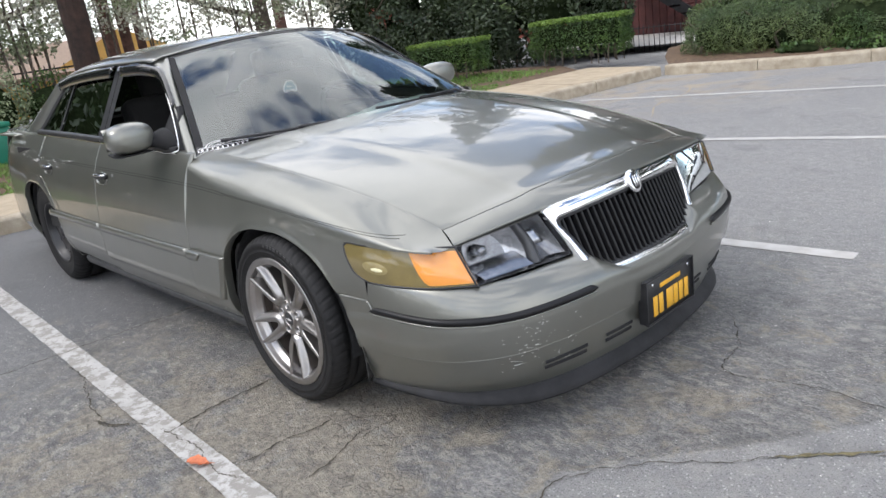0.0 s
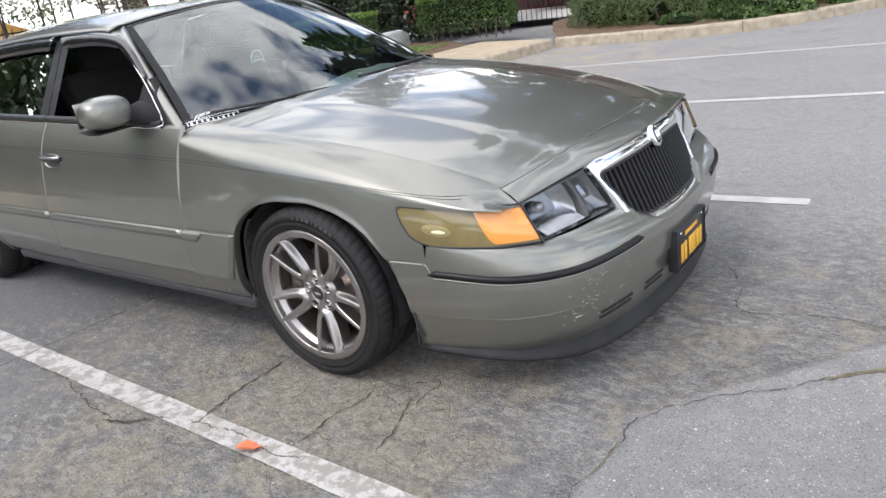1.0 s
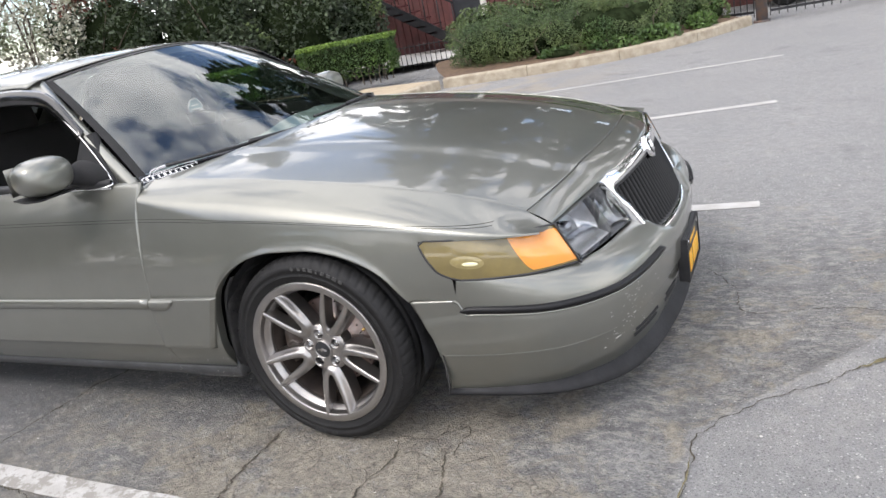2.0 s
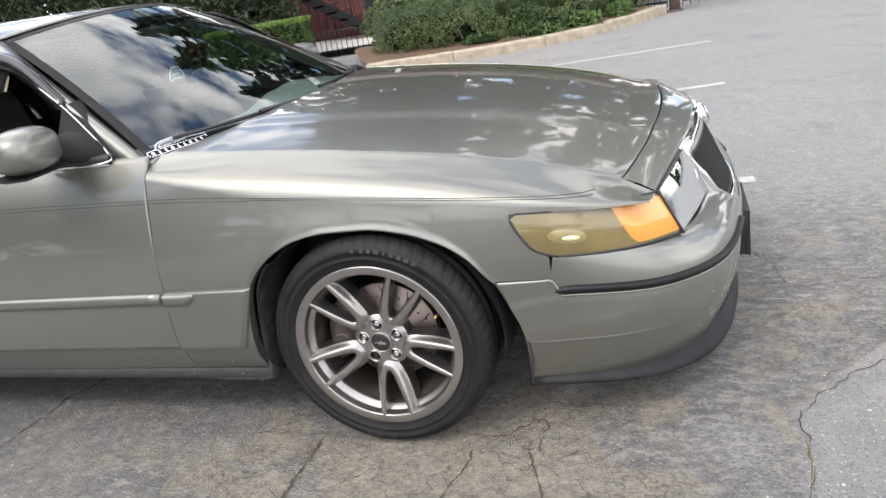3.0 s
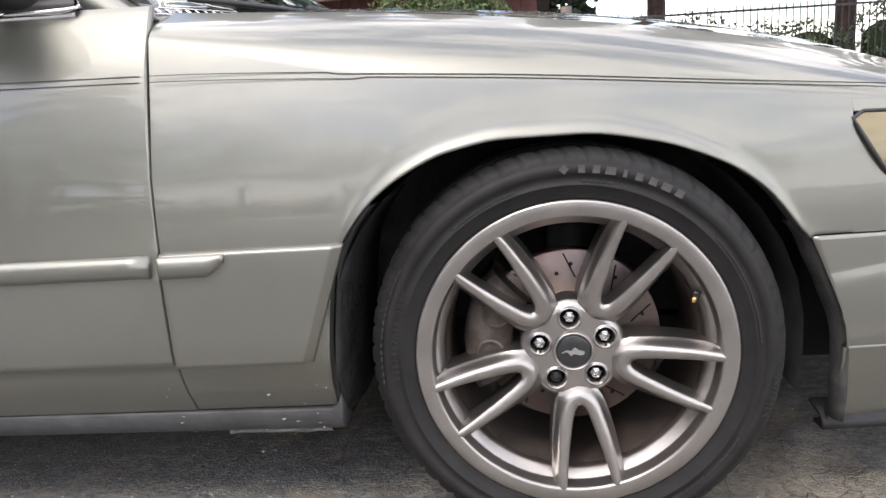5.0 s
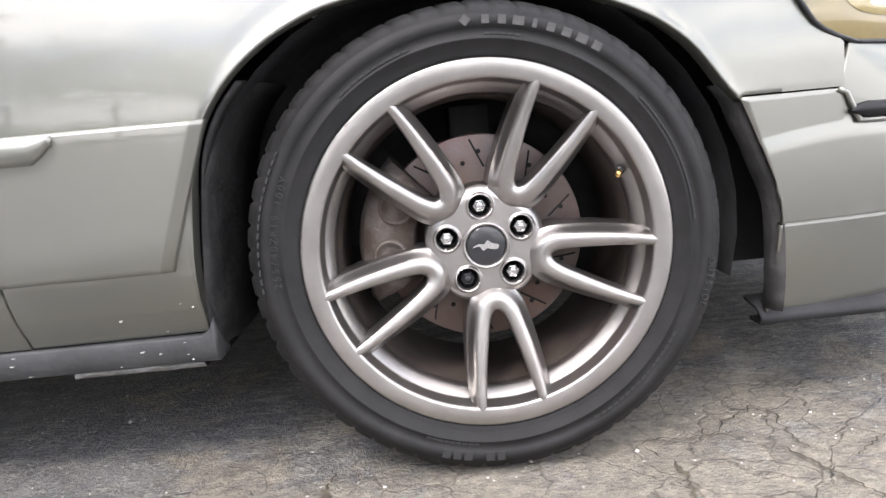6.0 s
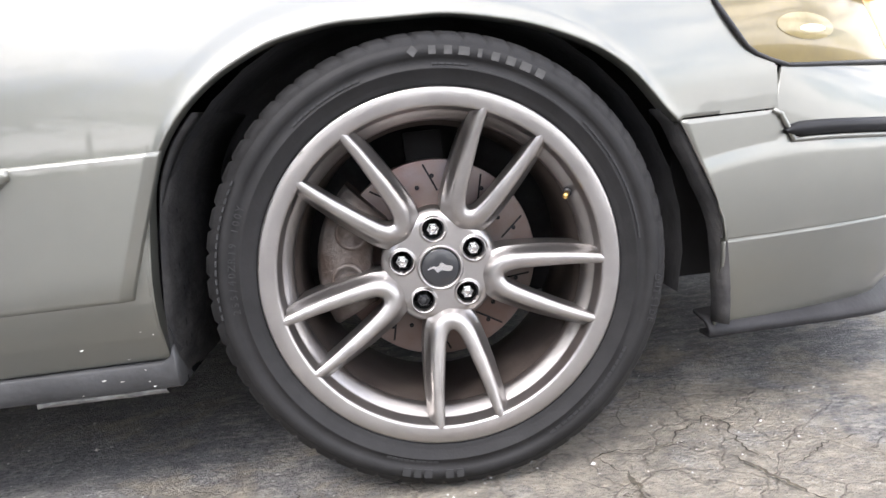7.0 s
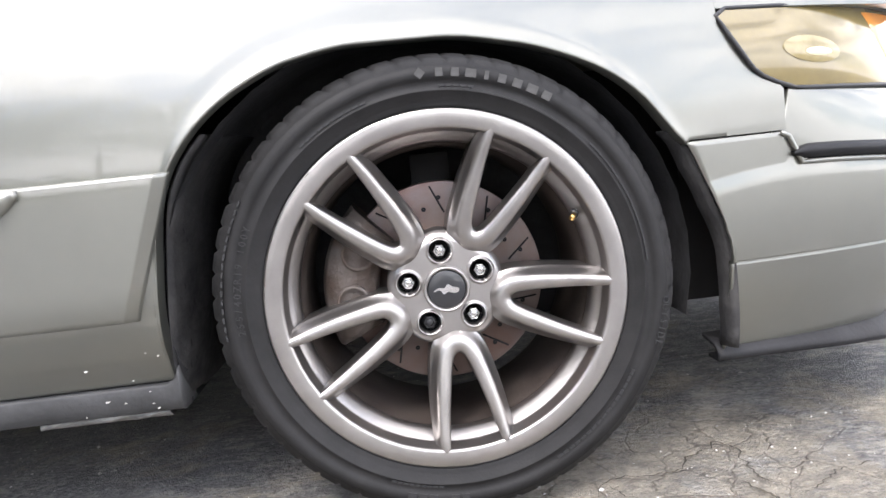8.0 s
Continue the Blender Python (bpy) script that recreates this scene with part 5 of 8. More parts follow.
# black printed border, bottom edge and sides
band([(u, 0.02) for u in np.linspace(0.0, 1, 41)], 0.055, SMOKE, "windshield_border", 0.002)
band([(0.008, t) for t in np.linspace(0.0, 1, 17)], 0.034, TRIM_MATTE, "windshield_edge", 0.002)
band([(0.992, t) for t in np.linspace(0.0, 1, 17)], 0.034, TRIM_MATTE, "windshield_edge", 0.002)
band([(u, 0.992) for u in np.linspace(0.0, 1, 41)], 0.018, BLACK_TRIM, "windshield_edge", 0.002)

# roof, with rails running down into the pillars
rows = []
ROOF_X = list(np.linspace(-2.86, -1.25, 34))
for x in ROOF_X:
    row = []
    for v in np.linspace(-1, 1, 49):
        a = abs(v)
        xx = x + (0.0 if x < -1.6 else ((-1.375 + 0.13 * (1 - a * a)) - (-1.25)) * ((x + 1.6) / 0.35))
        if x < -2.5:
            xx = x - 0.10 * (1 - a * a) * ((-2.5 - x) / 0.36)
        crown = curve1((-3.0, 1.350), (-2.7, 1.395), (-2.2, 1.425), (-1.8, 1.428), (-1.5, 1.420), (-1.25, 1.401))(xx)
        edge_z = RAIL_Z(min(xx, -1.36))
        w = RAIL_W(min(xx, -1.36))
        y = w * v
        z = edge_z + (crown - edge_z) * (1 - a ** 3.2) ** 0.8
        if abs(y) < 0.585:
            u = max(0.0, (x + 1.75) / 0.50)
            vy = min(1.0, abs(y) / 0.56)
            xw, zw = -1.375 + 0.13 * (1 - vy * vy), 1.352 + 0.048 * (1 - vy * vy) + 0.004
            zf = RAIL_Z(-1.36) + (1.401 - RAIL_Z(-1.36)) * (1 - a ** 3.2) ** 0.8
            z += (zw - zf) * u ** 2
            xx += ((xw - 0.002) - (-1.375 + 0.13 * (1 - a * a))) * u
        row.append((xx, y, z))
    rows.append(row)
roof = part("roof", grid(rows), PAINT, sedan, thick=0.004)
g = []
for x in list(np.linspace(-1.42, -0.668, 28)):
    z, w = RAIL_Z(x), RAIL_W(x)
        # inner edge follows the glass
    tb = max(0, min(1.06, (x - (-1.375)) / 0.675))
    q = WS_BOT(1.0)
    r = WS_TOP(1.0)
    inn = (x + 0.0, -lerp(r[1], q[1], tb) - 0.006, lerp(r[2], q[2], tb) + 0.010)
    out = (x - 0.025, -w - 0.024, z - 0.032)
    midp = ((inn[0] + out[0]) / 2, (inn[1] + out[1]) / 2 - 0.012, (inn[2] + out[2]) / 2 + 0.012)
    g.append([(inn[0], inn[1] + 0.012, inn[2] - 0.02), inn, tuple(lerp(inn[k], midp[k], 0.6) for k in range(3)), midp, tuple(lerp(out[k], midp[k], 0.4) for k in range(3)), out, (out[0] - 0.015, out[1] + 0.03, out[2] - 0.02)])
both("windshield_pillar", grid(g, flip=True), PAINT)
# sail panel at the rear
g = []
for t in np.linspace(0, 1, 18):
    x = lerp(-2.72, -3.48, t)
    z, w = RAIL_Z(x), RAIL_W(x)
    xo = lerp(-2.60, -3.02, t)
    zo, wo = lerp(1.318, Z_BELT(-3.0), t), lerp(0.688, W_BELT(-3.0), t)
    g.append([(x - 0.10 * (1 - t), -w + 0.10, z + 0.012), (x, -w, z), (lerp(x, xo, 0.5), -lerp(w, wo, 0.5) - 0.02, lerp(z, zo, 0.5) + 0.008), (xo, -wo - 0.004, zo), (xo + 0.01, -wo + 0.03, zo)])
both("sail_panel", grid(g), PAINT)
# rear window, deck
g = []
for v in np.linspace(-1, 1, 21):
    a, b = (-2.92 + 0.10 * v * v, v * 0.60, 1.365 - 0.045 * v * v), (-3.50 + 0.10 * v * v, v * 0.74, 1.0)
    g.append([tuple(lerp(a[i], b[i], t) for i in range(3)) for t in np.linspace(0, 1, 6)])
part("rear_window", grid(g), TINT_GLASS, sedan)
g = []
for x in np.linspace(-4.28, -3.46, 16):
    g.append([(x, v * (0.872 - 0.22 * max(0, (-3.9 - x) / 0.4) ** 2), 0.968 + 0.034 * (1 - v * v) - 0.02 * max(0, (-4.0 - x) / 0.28) ** 2) for v in np.linspace(-1, 1, 25)])
part("trunk_lid", grid(g), PAINT, sedan, thick=0.006)

# side glass, pillars and visors
def green(x, t):
    """Side window surface: t = 0 at the belt, 1 at the rail."""
    zb, wb = Z_BELT(x) + 0.004, W_BELT(x)
    zr, wr = RAIL_Z(x) - 0.022, RAIL_W(x) - 0.002
    return (x, -lerp(wb, wr, t), lerp(zb, zr, t))


def green_patch(x0b, x1b, x0t, x1t, n=14, k=8, push=0.0):
    r = []
    for i in range(n):
        u = i / (n - 1)
        row = []
        for j in range(k):
            t = j / (k - 1)
            x = lerp(lerp(x0b, x1b, u), lerp(x0t, x1t, u), t)
            p = green(x, t)
            row.append((p[0], p[1] - push, p[2]))
        r.append(row)
    return grid(r)


for k in range(2):
    w = (lambda g: mirrored(g)) if k else (lambda g: g)
    if k:
        pane = part("window_pane", w(green_patch(-1.72, -0.86, -1.70, -1.36)), FAR_GLASS, front_doors[k], "greenish side glass")
        pane.visible_shadow = False
    part("window_pane", w(green_patch(-2.52, -1.84, -2.42, -1.80)), TINT_GLASS, rear_doors[k], "dark tinted rear door glass")
    part("quarter_glass", w(green_patch(-2.95, -2.56, -2.60, -2.455)), TINT_GLASS, rear_doors[k], "dark tinted rear door glass")
    part("window_divider", w(green_patch(-2.56, -2.525, -2.455, -2.425, 3, 6, 0.006)), BLACK_TRIM, rear_doors[k])
    part("door_pillar", w(green_patch(-1.765, -1.71, -1.752, -1.69, 4, 8, 0.006)), BLACK_TRIM, front_doors[k], "black centre pillar")
    part("door_pillar", w(green_patch(-1.85, -1.772, -1.81, -1.758, 4, 8, 0.006)), BLACK_TRIM, rear_doors[k], "black centre pillar")
    part("door_frame_rear", w(green_patch(-3.03, -2.945, -2.66, -2.595, 4, 8, 0.004)), BLACK_TRIM, rear_doors[k])
    # belt trim, black with a thin bright edge
    for own, xa, xb in ((front_doors[k], -1.76, -0.80), (rear_doors[k], -2.98, -1.775)):
        r = []
        for x in np.linspace(xa, xb, 24):
            z, wd = Z_BELT(x), W_BELT(x)
            r.append([(x, -wd - 0.016, z - 0.006), (x, -wd - 0.020, z + 0.004), (x, -wd - 0.016, z + 0.020), (x, -wd + 0.004, z + 0.024)])
        part("belt_trim", w(grid(r, flip=True)), BLACK_TRIM, own)
        r = [[(x, -W_BELT(x) - 0.016, Z_BELT(x) - 0.012), (x, -W_BELT(x) - 0.021, Z_BELT(x) - 0.008), (x, -W_BELT(x) - 0.019, Z_BELT(x) - 0.003)] for x in np.linspace(xa, xb, 24)]
        part("bright_edge", w(grid(r, flip=True)), CHROME, own, "thin bright trim")
    # smoked visors over both windows
    for own, xa, xb in ((front_doors[k], -1.72, -1.02), (rear_doors[k], -2.70, -1.80)):
        r = []
        for i, x in enumerate(np.linspace(xa, xb, 30)):
            t = min(1, (x - xa) / 0.03, (xb - x) / 0.03)
            zr, wr = RAIL_Z(x), RAIL_W(x)
            drop = 0.062 * max(0.2, t)
            nx = 0.0
            r.append([(x, -wr - 0.012, zr - 0.004), (x, -wr - 0.028, zr - 0.012), (x - nx, -wr - 0.036, zr - 0.03), (x, -wr - 0.040, zr - drop)])
        part("window_visor", w(grid(r, flip=True)), SMOKE, own, "smoked acrylic rain visor", thick=0.003)
    # mirror sail
    tri = [(-0.80, -W_BELT(-0.80) - 0.008, Z_BELT(-0.8) + 0.004), (-1.02, -W_BELT(-1.02) - 0.008, Z_BELT(-1.02) + 0.008), (-1.03, -0.755, 1.125), (-0.985, -0.74, 1.135)]
    part("mirror_sail", w((tri + [(p[0], p[1] + 0.03, p[2]) for p in tri], [(3, 2, 1, 0), (0, 1, 5, 4), (1, 2, 6, 5), (2, 3, 7, 6), (3, 0, 4, 7)])), TRIM_MATTE, front_doors[k], smooth=False)
    trim_path = [(-1.13, -0.724, 1.195), (-1.0, -0.774, 1.113), (-0.865, -0.834, 1.014), (-0.805, -0.868, 0.965), (-0.80, -0.884, 0.955), (-0.84, -0.897, 0.951), (-0.92, -0.902, 0.951)]
    part("bright_edge", w(tube(spline(trim_path, 40), 0.0036, 8)), CHROME, front_doors[k], "thin bright trim")
    # door mirror
    mirror_rows = []
    for i, t in enumerate(np.linspace(0, 1, 15)):
        # rounded housing: cross sections along x
        a = math.pi * t
        x = -0.975 - 0.075 * math.cos(a)
        r = max(0.02, math.sin(a) ** 0.42) if t > 0.15 else max(0.03, math.sin(a) ** 0.55)
        ring = []
        for th in np.linspace(0, 2 * math.pi, 36, endpoint=False):
            c, s_ = math.cos(th), math.sin(th)
            yy = math.copysign(abs(c) ** 0.78, c) * 0.110 * r
            zz = math.copysign(abs(s_) ** 0.78, s_) * 0.069 * r
            ring.append((x - 0.10 * yy, -1.005 + yy, 1.040 + zz + 0.10 * yy * -0.2))
        mirror_rows.append(ring)
    v, f = grid(mirror_rows, closed=True)
    f += [tuple(range(36))[::-1], tuple(range(len(v) - 36, len(v)))]
    mir = part("door_mirror", w((v, f)), PAINT, sedan, "rounded painted door mirror")
    arm = []
    for t in np.linspace(0, 1, 10):
        e = t * t * (3 - 2 * t)
        cy, cz, cx = lerp(-0.945, -0.850, t), lerp(1.012, 1.000, e), lerp(-0.955, -0.915, e)
        hx, hz = lerp(0.030, 0.085, e ** 1.6), lerp(0.030, 0.050, e ** 1.6)
        arm.append([(cx + hx * math.cos(q), cy, cz + hz * math.copysign(abs(math.sin(q)) ** 0.8, math.sin(q)) + 0.022 * e * math.cos(q) * -1) for q in np.linspace(0, 2 * math.pi, 20, endpoint=False)])
    part("mirror_arm", w(grid(arm, closed=True)), TRIM_MATTE, mir, "black mirror arm")
    part("mirror_base", w(grid([[(x - 0.065 - 0.06 * abs(math.sin(q)), -1.005 + 0.088 * q / 1.571, 0.976 + 0.004 * math.cos(q)), (x - 0.06, -1.005 + 0.09 * q / 1.571, 0.966), (x + 0.02, -1.005 + 0.09 * q / 1.571, 0.968)] for x, q in ((-0.945, v) for v in np.linspace(-1.4, 1.57, 12))])), TRIM_MATTE, mir, "black foot of the mirror", thick=0.004)
    if k:
        mir.matrix_basis = Matrix.Translation((-0.055, -0.045, -0.015))
    part("mirror_glass", w(([(-1.0515, -1.09, 0.99), (-1.0515, -0.92, 0.99), (-1.0515, -0.92, 1.09), (-1.0515, -1.09, 1.09)], [(0, 1, 2, 3)])), CHROME, mir)
    # handles
    for own, x in ((front_doors[k], -1.655), (rear_doors[k], -2.60)):
        rim_h = [[side(x + 0.080 * math.cos(q) * k, 0.797 + 0.033 * math.copysign(abs(math.sin(q)) ** 0.7, math.sin(q)) * k, e) for q in np.linspace(0, 2 * math.pi, 28, endpoint=False)] for k, e in ((1.0, 0.001), (0.97, 0.006), (0.90, 0.006), (0.84, -0.012), (0.4, -0.020), (0.02, -0.020))]
        part("handle_recess", w(grid(rim_h, closed=True)), PAINT, own)
        path = [side(x + dx, 0.812, 0.006 + 0.020 * max(0, math.sin(math.pi * (dx + 0.082) / 0.164)) ** 0.4) for dx in np.linspace(-0.082, 0.082, 15)]
        part("door_handle", w(tube(path, 0.0125, 10)), BLACK_TRIM, own, "black pull handle")
        part("handle_bright", w(tube([(p[0], p[1] - 0.007, p[2] + 0.0085) for p in path], 0.006, 8)), CHROME, own, "bright top of the pull handle")
    # dark pinstripe along the shoulder
    PIN = curve1((-3.6, 0.868), (-1.8, 0.848), (-0.67, 0.829), (-0.14, 0.797), (0.29, 0.757), (0.66, 0.723))

    def pin_row(x, dz):
        z = PIN(x) + dz
        zz = Z_SIDE(x) if x > -0.67 else 9
        if z <= zz:
            return [side(x, z + 0.0007 + dz, 0.0012), side(x, z - 0.0007 + dz, 0.0012)]
        p0, pz = side(x, zz), side(x, zz - 0.02)
        p3 = (x, -Y_SEAM(x), Z_SEAM(x))
        lift = p3[2] - p0[2]
        p1, p2 = shoulder(x, p0, pz, p3, lift)
        best = min((bez(p0, p1, p2, p3, q / 400) for q in range(401)), key=lambda p: abs(p[2] - z))
        return [(best[0], best[1] - 0.0012, best[2] + 0.0012), (best[0], best[1] - 0.0014, best[2] - 0.0004)]

    for own, xa, xb in ((sedan, -0.664, 0.655), (front_doors[k], -1.758, -0.68), (rear_doors[k], -2.79, -1.775)):
        for dz in (0.0025, -0.0025):
            part("pinstripe", w(grid([pin_row(x, dz) for x in np.linspace(xa, xb, 60)])), PIN_PAINT, own, "thin dark pinstripe")

# inner shell, cabin and floor
part("underbody", join(box(-4.1, 0.86, -0.62, 0.62, 0.21, 0.30), box(-2.40, -0.46, -0.90, 0.90, 0.24, 0.29), box(-4.1, -3.36, -0.84, 0.84, 0.28, 0.34)), SHELL_SHADE_BLACK, sedan, smooth=False)
def well(xc):
    r = []
    for a in np.linspace(-0.25, math.pi + 0.25, 22):
        r.append([(xc + 0.395 * math.cos(a), y, 0.345 + 0.375 * math.sin(a)) for y in (-0.925, -0.80, -0.62)])
    v, f = grid(r, flip=True)
    o = len(v)
    v = v + [(xc, -0.62, 0.345)]
    f = f + [(3 * i + 2, 3 * i + 5, o) for i in range(21)]
    return v, f


both("wheel_well", well(-0.02), WELL_GREY)
both("wheel_well", well(AXLE_R - 0.02), SHELL_SHADE_BLACK)
# liner edges that show beside the tyre: a flap behind the bumper's edge, a dusty sheet ahead of the sill
LINER_DUST = material("dusty_grey_liner", (0.060, 0.058, 0.057), rough=0.75, color2=(0.022, 0.022, 0.023), scale=16, bump=0.3, bump_scale=70, spec=0.3)
flap = []
for z in np.linspace(0.190, 0.535, 18):
    xe = X_ARCH(min(z, 0.515)) - max(0, z - 0.515) * 0.8
    wv = 0.004 * noise.noise((z * 22, 3, 0))
    flap.append([(xe + 0.004, -0.928 - 0.6 * (at_s(s_of_x(xe))[1] - 0.940), z), (xe - 0.004 + wv, -0.918, z), (xe - 0.011 + wv, -0.896, z), (xe - 0.004, -0.880, z), (xe + 0.03, -0.86, z)])
both("arch_liner_flap", grid(flap), LINER_DUST, label="dusty black liner flap behind the bumper edge", thick=0.003)
back_edge = curve1((0.15, -0.420), (0.26, -0.411), (0.36, -0.403), (0.50, -0.383), (0.56, -0.356), (0.60, -0.322))
sheet = []
for z in np.linspace(0.212, 0.60, 22):
    xe = back_edge(z)
    wv = 0.005 * noise.noise((z * 17, 8, 0))
    sheet.append([(xe - 0.006, -0.925, z), (xe + 0.001 + wv, -0.910, z), (xe + 0.010 + wv, -0.870, z), (xe + 0.016 - wv, -0.79, z), (xe + 0.020, -0.66, z)])
both("arch_liner", grid(sheet, flip=True), LINER_DUST, label="dusty grey plastic arch liner", thick=0.003)
rnd = random.Random(31)
for i in range(10):
    z, yy = rnd.uniform(0.20, 0.46), rnd.uniform(-0.915, -0.86)
    xe = back_edge(z) + 0.016
    part("liner_chip", ([(xe, yy, z), (xe, yy + 0.006, z + 0.002), (xe, yy + 0.005, z + rnd.uniform(0.006, 0.016)), (xe, yy - 0.001, z + 0.008)], [(0, 1, 2, 3)]), SHELL_SHADE_BLACK, sedan, smooth=False)
# engine bay blocker and inner front structure
for nm, bx in (("engine_bay", (-0.62, 0.70, -0.60, 0.60, 0.30, 0.66)), ("radiator_support", (0.45, 0.80, -0.70, 0.70, 0.22, 0.53)), ("firewall", (-0.64, -0.50, -0.80, 0.80, 0.3, 0.88)), ("radiator", (0.74, 0.88, -0.40, 0.40, 0.30, 0.66))):
    part(nm, box(*bx), SHELL_SHADE_BLACK, sedan, smooth=False)
part("cabin_floor", join(box(-3.4, -0.6, -0.85, 0.85, 0.30, 0.36), box(-3.5, -3.35, -0.8, 0.8, 0.34, 0.97), box(-3.4, -0.66, -0.90, -0.86, 0.36, 0.90), box(-3.4, -0.66, 0.86, 0.90, 0.36, 0.90)), CLOTH, sedan, smooth=False)
g = []
for v in np.linspace(-1, 1, 21):
    xf = WS_BOT(v)[0] + 0.0
    hump = 0.03 * math.exp(-(((v * 0.82 - 0.38) / 0.22) ** 2))
    g.append([(xf - 0.03, v * 0.80, 0.905), (xf - 0.18, v * 0.80, 0.918 + hump * 0.5), (xf - 0.34, v * 0.80, 0.915 + hump), (xf - 0.42, v * 0.80, 0.895 + hump), (xf - 0.44, v * 0.80, 0.80), (xf - 0.40, v * 0.80, 0.55)])
part("dashboard", grid(g), DASH, sedan, "dark grey dashboard", thick=0.01)
part("cowl", grid([[(WS_BOT(v)[0] - 0.01, v * 0.82, 0.938), (WS_BOT(v)[0] + 0.05, v * 0.82, 0.925), (WS_BOT(v)[0] + 0.10, v * 0.82, 0.905)] for v in np.linspace(-1, 1, 21)], flip=True), BLACK_TRIM, sedan, "black cowl grille")
ring = [(0.19 * math.cos(a), 0.19 * math.sin(a)) for a in np.linspace(0, 2 * math.pi, 40)]
sw = part("steering_wheel", tube([(-1.19 - 0.38 * b, 0.38 + a, 0.90 + 0.92 * b) for a, b in ring], 0.014, 8), BLACK_TRIM, sedan)
part("steering_hub", bevel_box(-1.20, -1.13, 0.30, 0.46, 0.84, 0.95, 0.02, 2), BLACK_TRIM, sw)


def seat(y, x=-1.75, w=0.27):
    s = part("seat_cushion", bevel_box(x - 0.02, x + 0.48, y - w, y + w, 0.42, 0.62, 0.05, 3), CLOTH, sedan)
    bm = bevel_box(-0.08, 0.08, -w, w, 0, 0.62, 0.05, 3)
    part("seat_back", bm, CLOTH, s, m=Matrix.Translation((x - 0.02, y, 0.55)) @ Euler((0, radians(-16), 0)).to_matrix().to_4x4())
    bm = bevel_box(-0.05, 0.05, -0.13, 0.13, 0, 0.17, 0.035, 3)
    part("headrest", bm, CLOTH, s, m=Matrix.Translation((x - 0.20, y, 1.14)) @ Euler((0, radians(-10), 0)).to_matrix().to_4x4())


seat(-0.38)
seat(0.38)
part("rear_bench", join(box(-2.95, -2.45, -0.68, 0.68, 0.40, 0.60), box(-3.2, -2.95, -0.68, 0.68, 0.45, 1.0)), CLOTH, sedan, smooth=False)
part("inside_mirror", bevel_box(-1.22, -1.19, -0.13, 0.13, 1.245, 1.31, 0.012, 2), BLACK_TRIM, sedan)
part("headliner", grid([[(x, v * 0.62, 1.365 - 0.03 * v * v) for v in np.linspace(-1, 1, 9)] for x in np.linspace(-2.8, -1.42, 8)]), CLOTH, sedan)

# wipers
for u0, u1, t1 in ((0.50, 0.06, 0.055), (0.93, 0.52, 0.06)):
    blade = [ws_at(lerp(u0, u1, q), lerp(0.02, t1, q), 0.016) for q in np.linspace(0, 1, 14)]
    wp = part("wiper", tube(blade, 0.007, 6), BLACK_TRIM, sedan, "black wiper blade")
    arm = [ws_at(u0 + 0.0, 0.0, 0.02) + Vector((0.06, 0, -0.02))] + [ws_at(lerp(u0, u1, q), lerp(0.0, t1, q) + 0.004, 0.028) for q in np.linspace(0.05, 0.55, 8)]
    part("wiper_arm", tube(arm, 0.009, 6), BLACK_TRIM, wp)

# corner between fender, pillar and hood
g = []
for t in np.linspace(0, 1, 6):
    g.append([(lerp(-0.78, -0.664, t), -w, z - 0.003 - 0.002 * t) for w, z in ((0.79, 0.942), (0.82, 0.940), (0.85, 0.932), (0.875, 0.915), (0.893, 0.892))])
both("cowl_corner", grid(g), PAINT, thick=-0.003)

# white outline stickers on the glass
def lower_corner(pts):
    return [(0.004 + (u - 0.03) * 0.83, t - 0.022) for u, t in pts]


car_line = [(0.030, 0.028), (0.030, 0.052), (0.050, 0.060), (0.062, 0.086), (0.085, 0.096), (0.120, 0.096), (0.140, 0.079), (0.160, 0.072), (0.172, 0.069), (0.172, 0.050)]
glass_strip([tuple(q) for q in spline(lower_corner(car_line), 40)], 0.0035, WHITE_FILM, "sticker", windshield, "white outline sticker of a car")
glass_strip([tuple(q) for q in spline(lower_corner([(0.060, 0.065), (0.070, 0.082), (0.090, 0.088), (0.112, 0.087), (0.125, 0.072), (0.060, 0.065)]), 24)], 0.0025, WHITE_FILM, "sticker_outline", windshield)
glass_strip(lower_corner([(0.034, 0.056), (0.170, 0.058)]), 0.0025, WHITE_FILM, "sticker_outline", windshield)
glass_strip(lower_corner([(0.032, 0.028), (0.172, 0.036)]), 0.0025, WHITE_FILM, "sticker_outline", windshield)
for i in range(9):
    u = 0.040 + i * 0.0145
    glass_strip(lower_corner([(u, 0.034 + 0.0006 * i), (u, 0.050 + 0.0003 * i)]), 0.006 if i % 3 else 0.009, WHITE_FILM, "sticker_bar", windshield)

# car-shaped card hanging from the inside mirror
card = [(-0.031, -0.026), (-0.034, -0.004), (-0.031, 0.004), (-0.024, 0.010), (-0.018, 0.025), (0.0, 0.029), (0.018, 0.025), (0.024, 0.010), (0.031, 0.004), (0.034, -0.004), (0.031, -0.026), (0.022, -0.026), (0.019, -0.018), (-0.019, -0.018), (-0.022, -0.026)]
HANG = pose(-1.062, -0.081, 1.118, 0, 0, -20)
n_c = len(card)
v = [(x, a, b) for x in (-0.0008, 0.0008) for a, b in card]
hang = part("hanging_card", (v, [tuple(range(n_c))[::-1], tuple(range(n_c, 2 * n_c))] + [(i, (i + 1) % n_c, n_c + (i + 1) % n_c, n_c + i) for i in range(n_c)]), TEAL_CARD, sedan, "teal car-shaped card with a white outline", smooth=False, m=HANG)
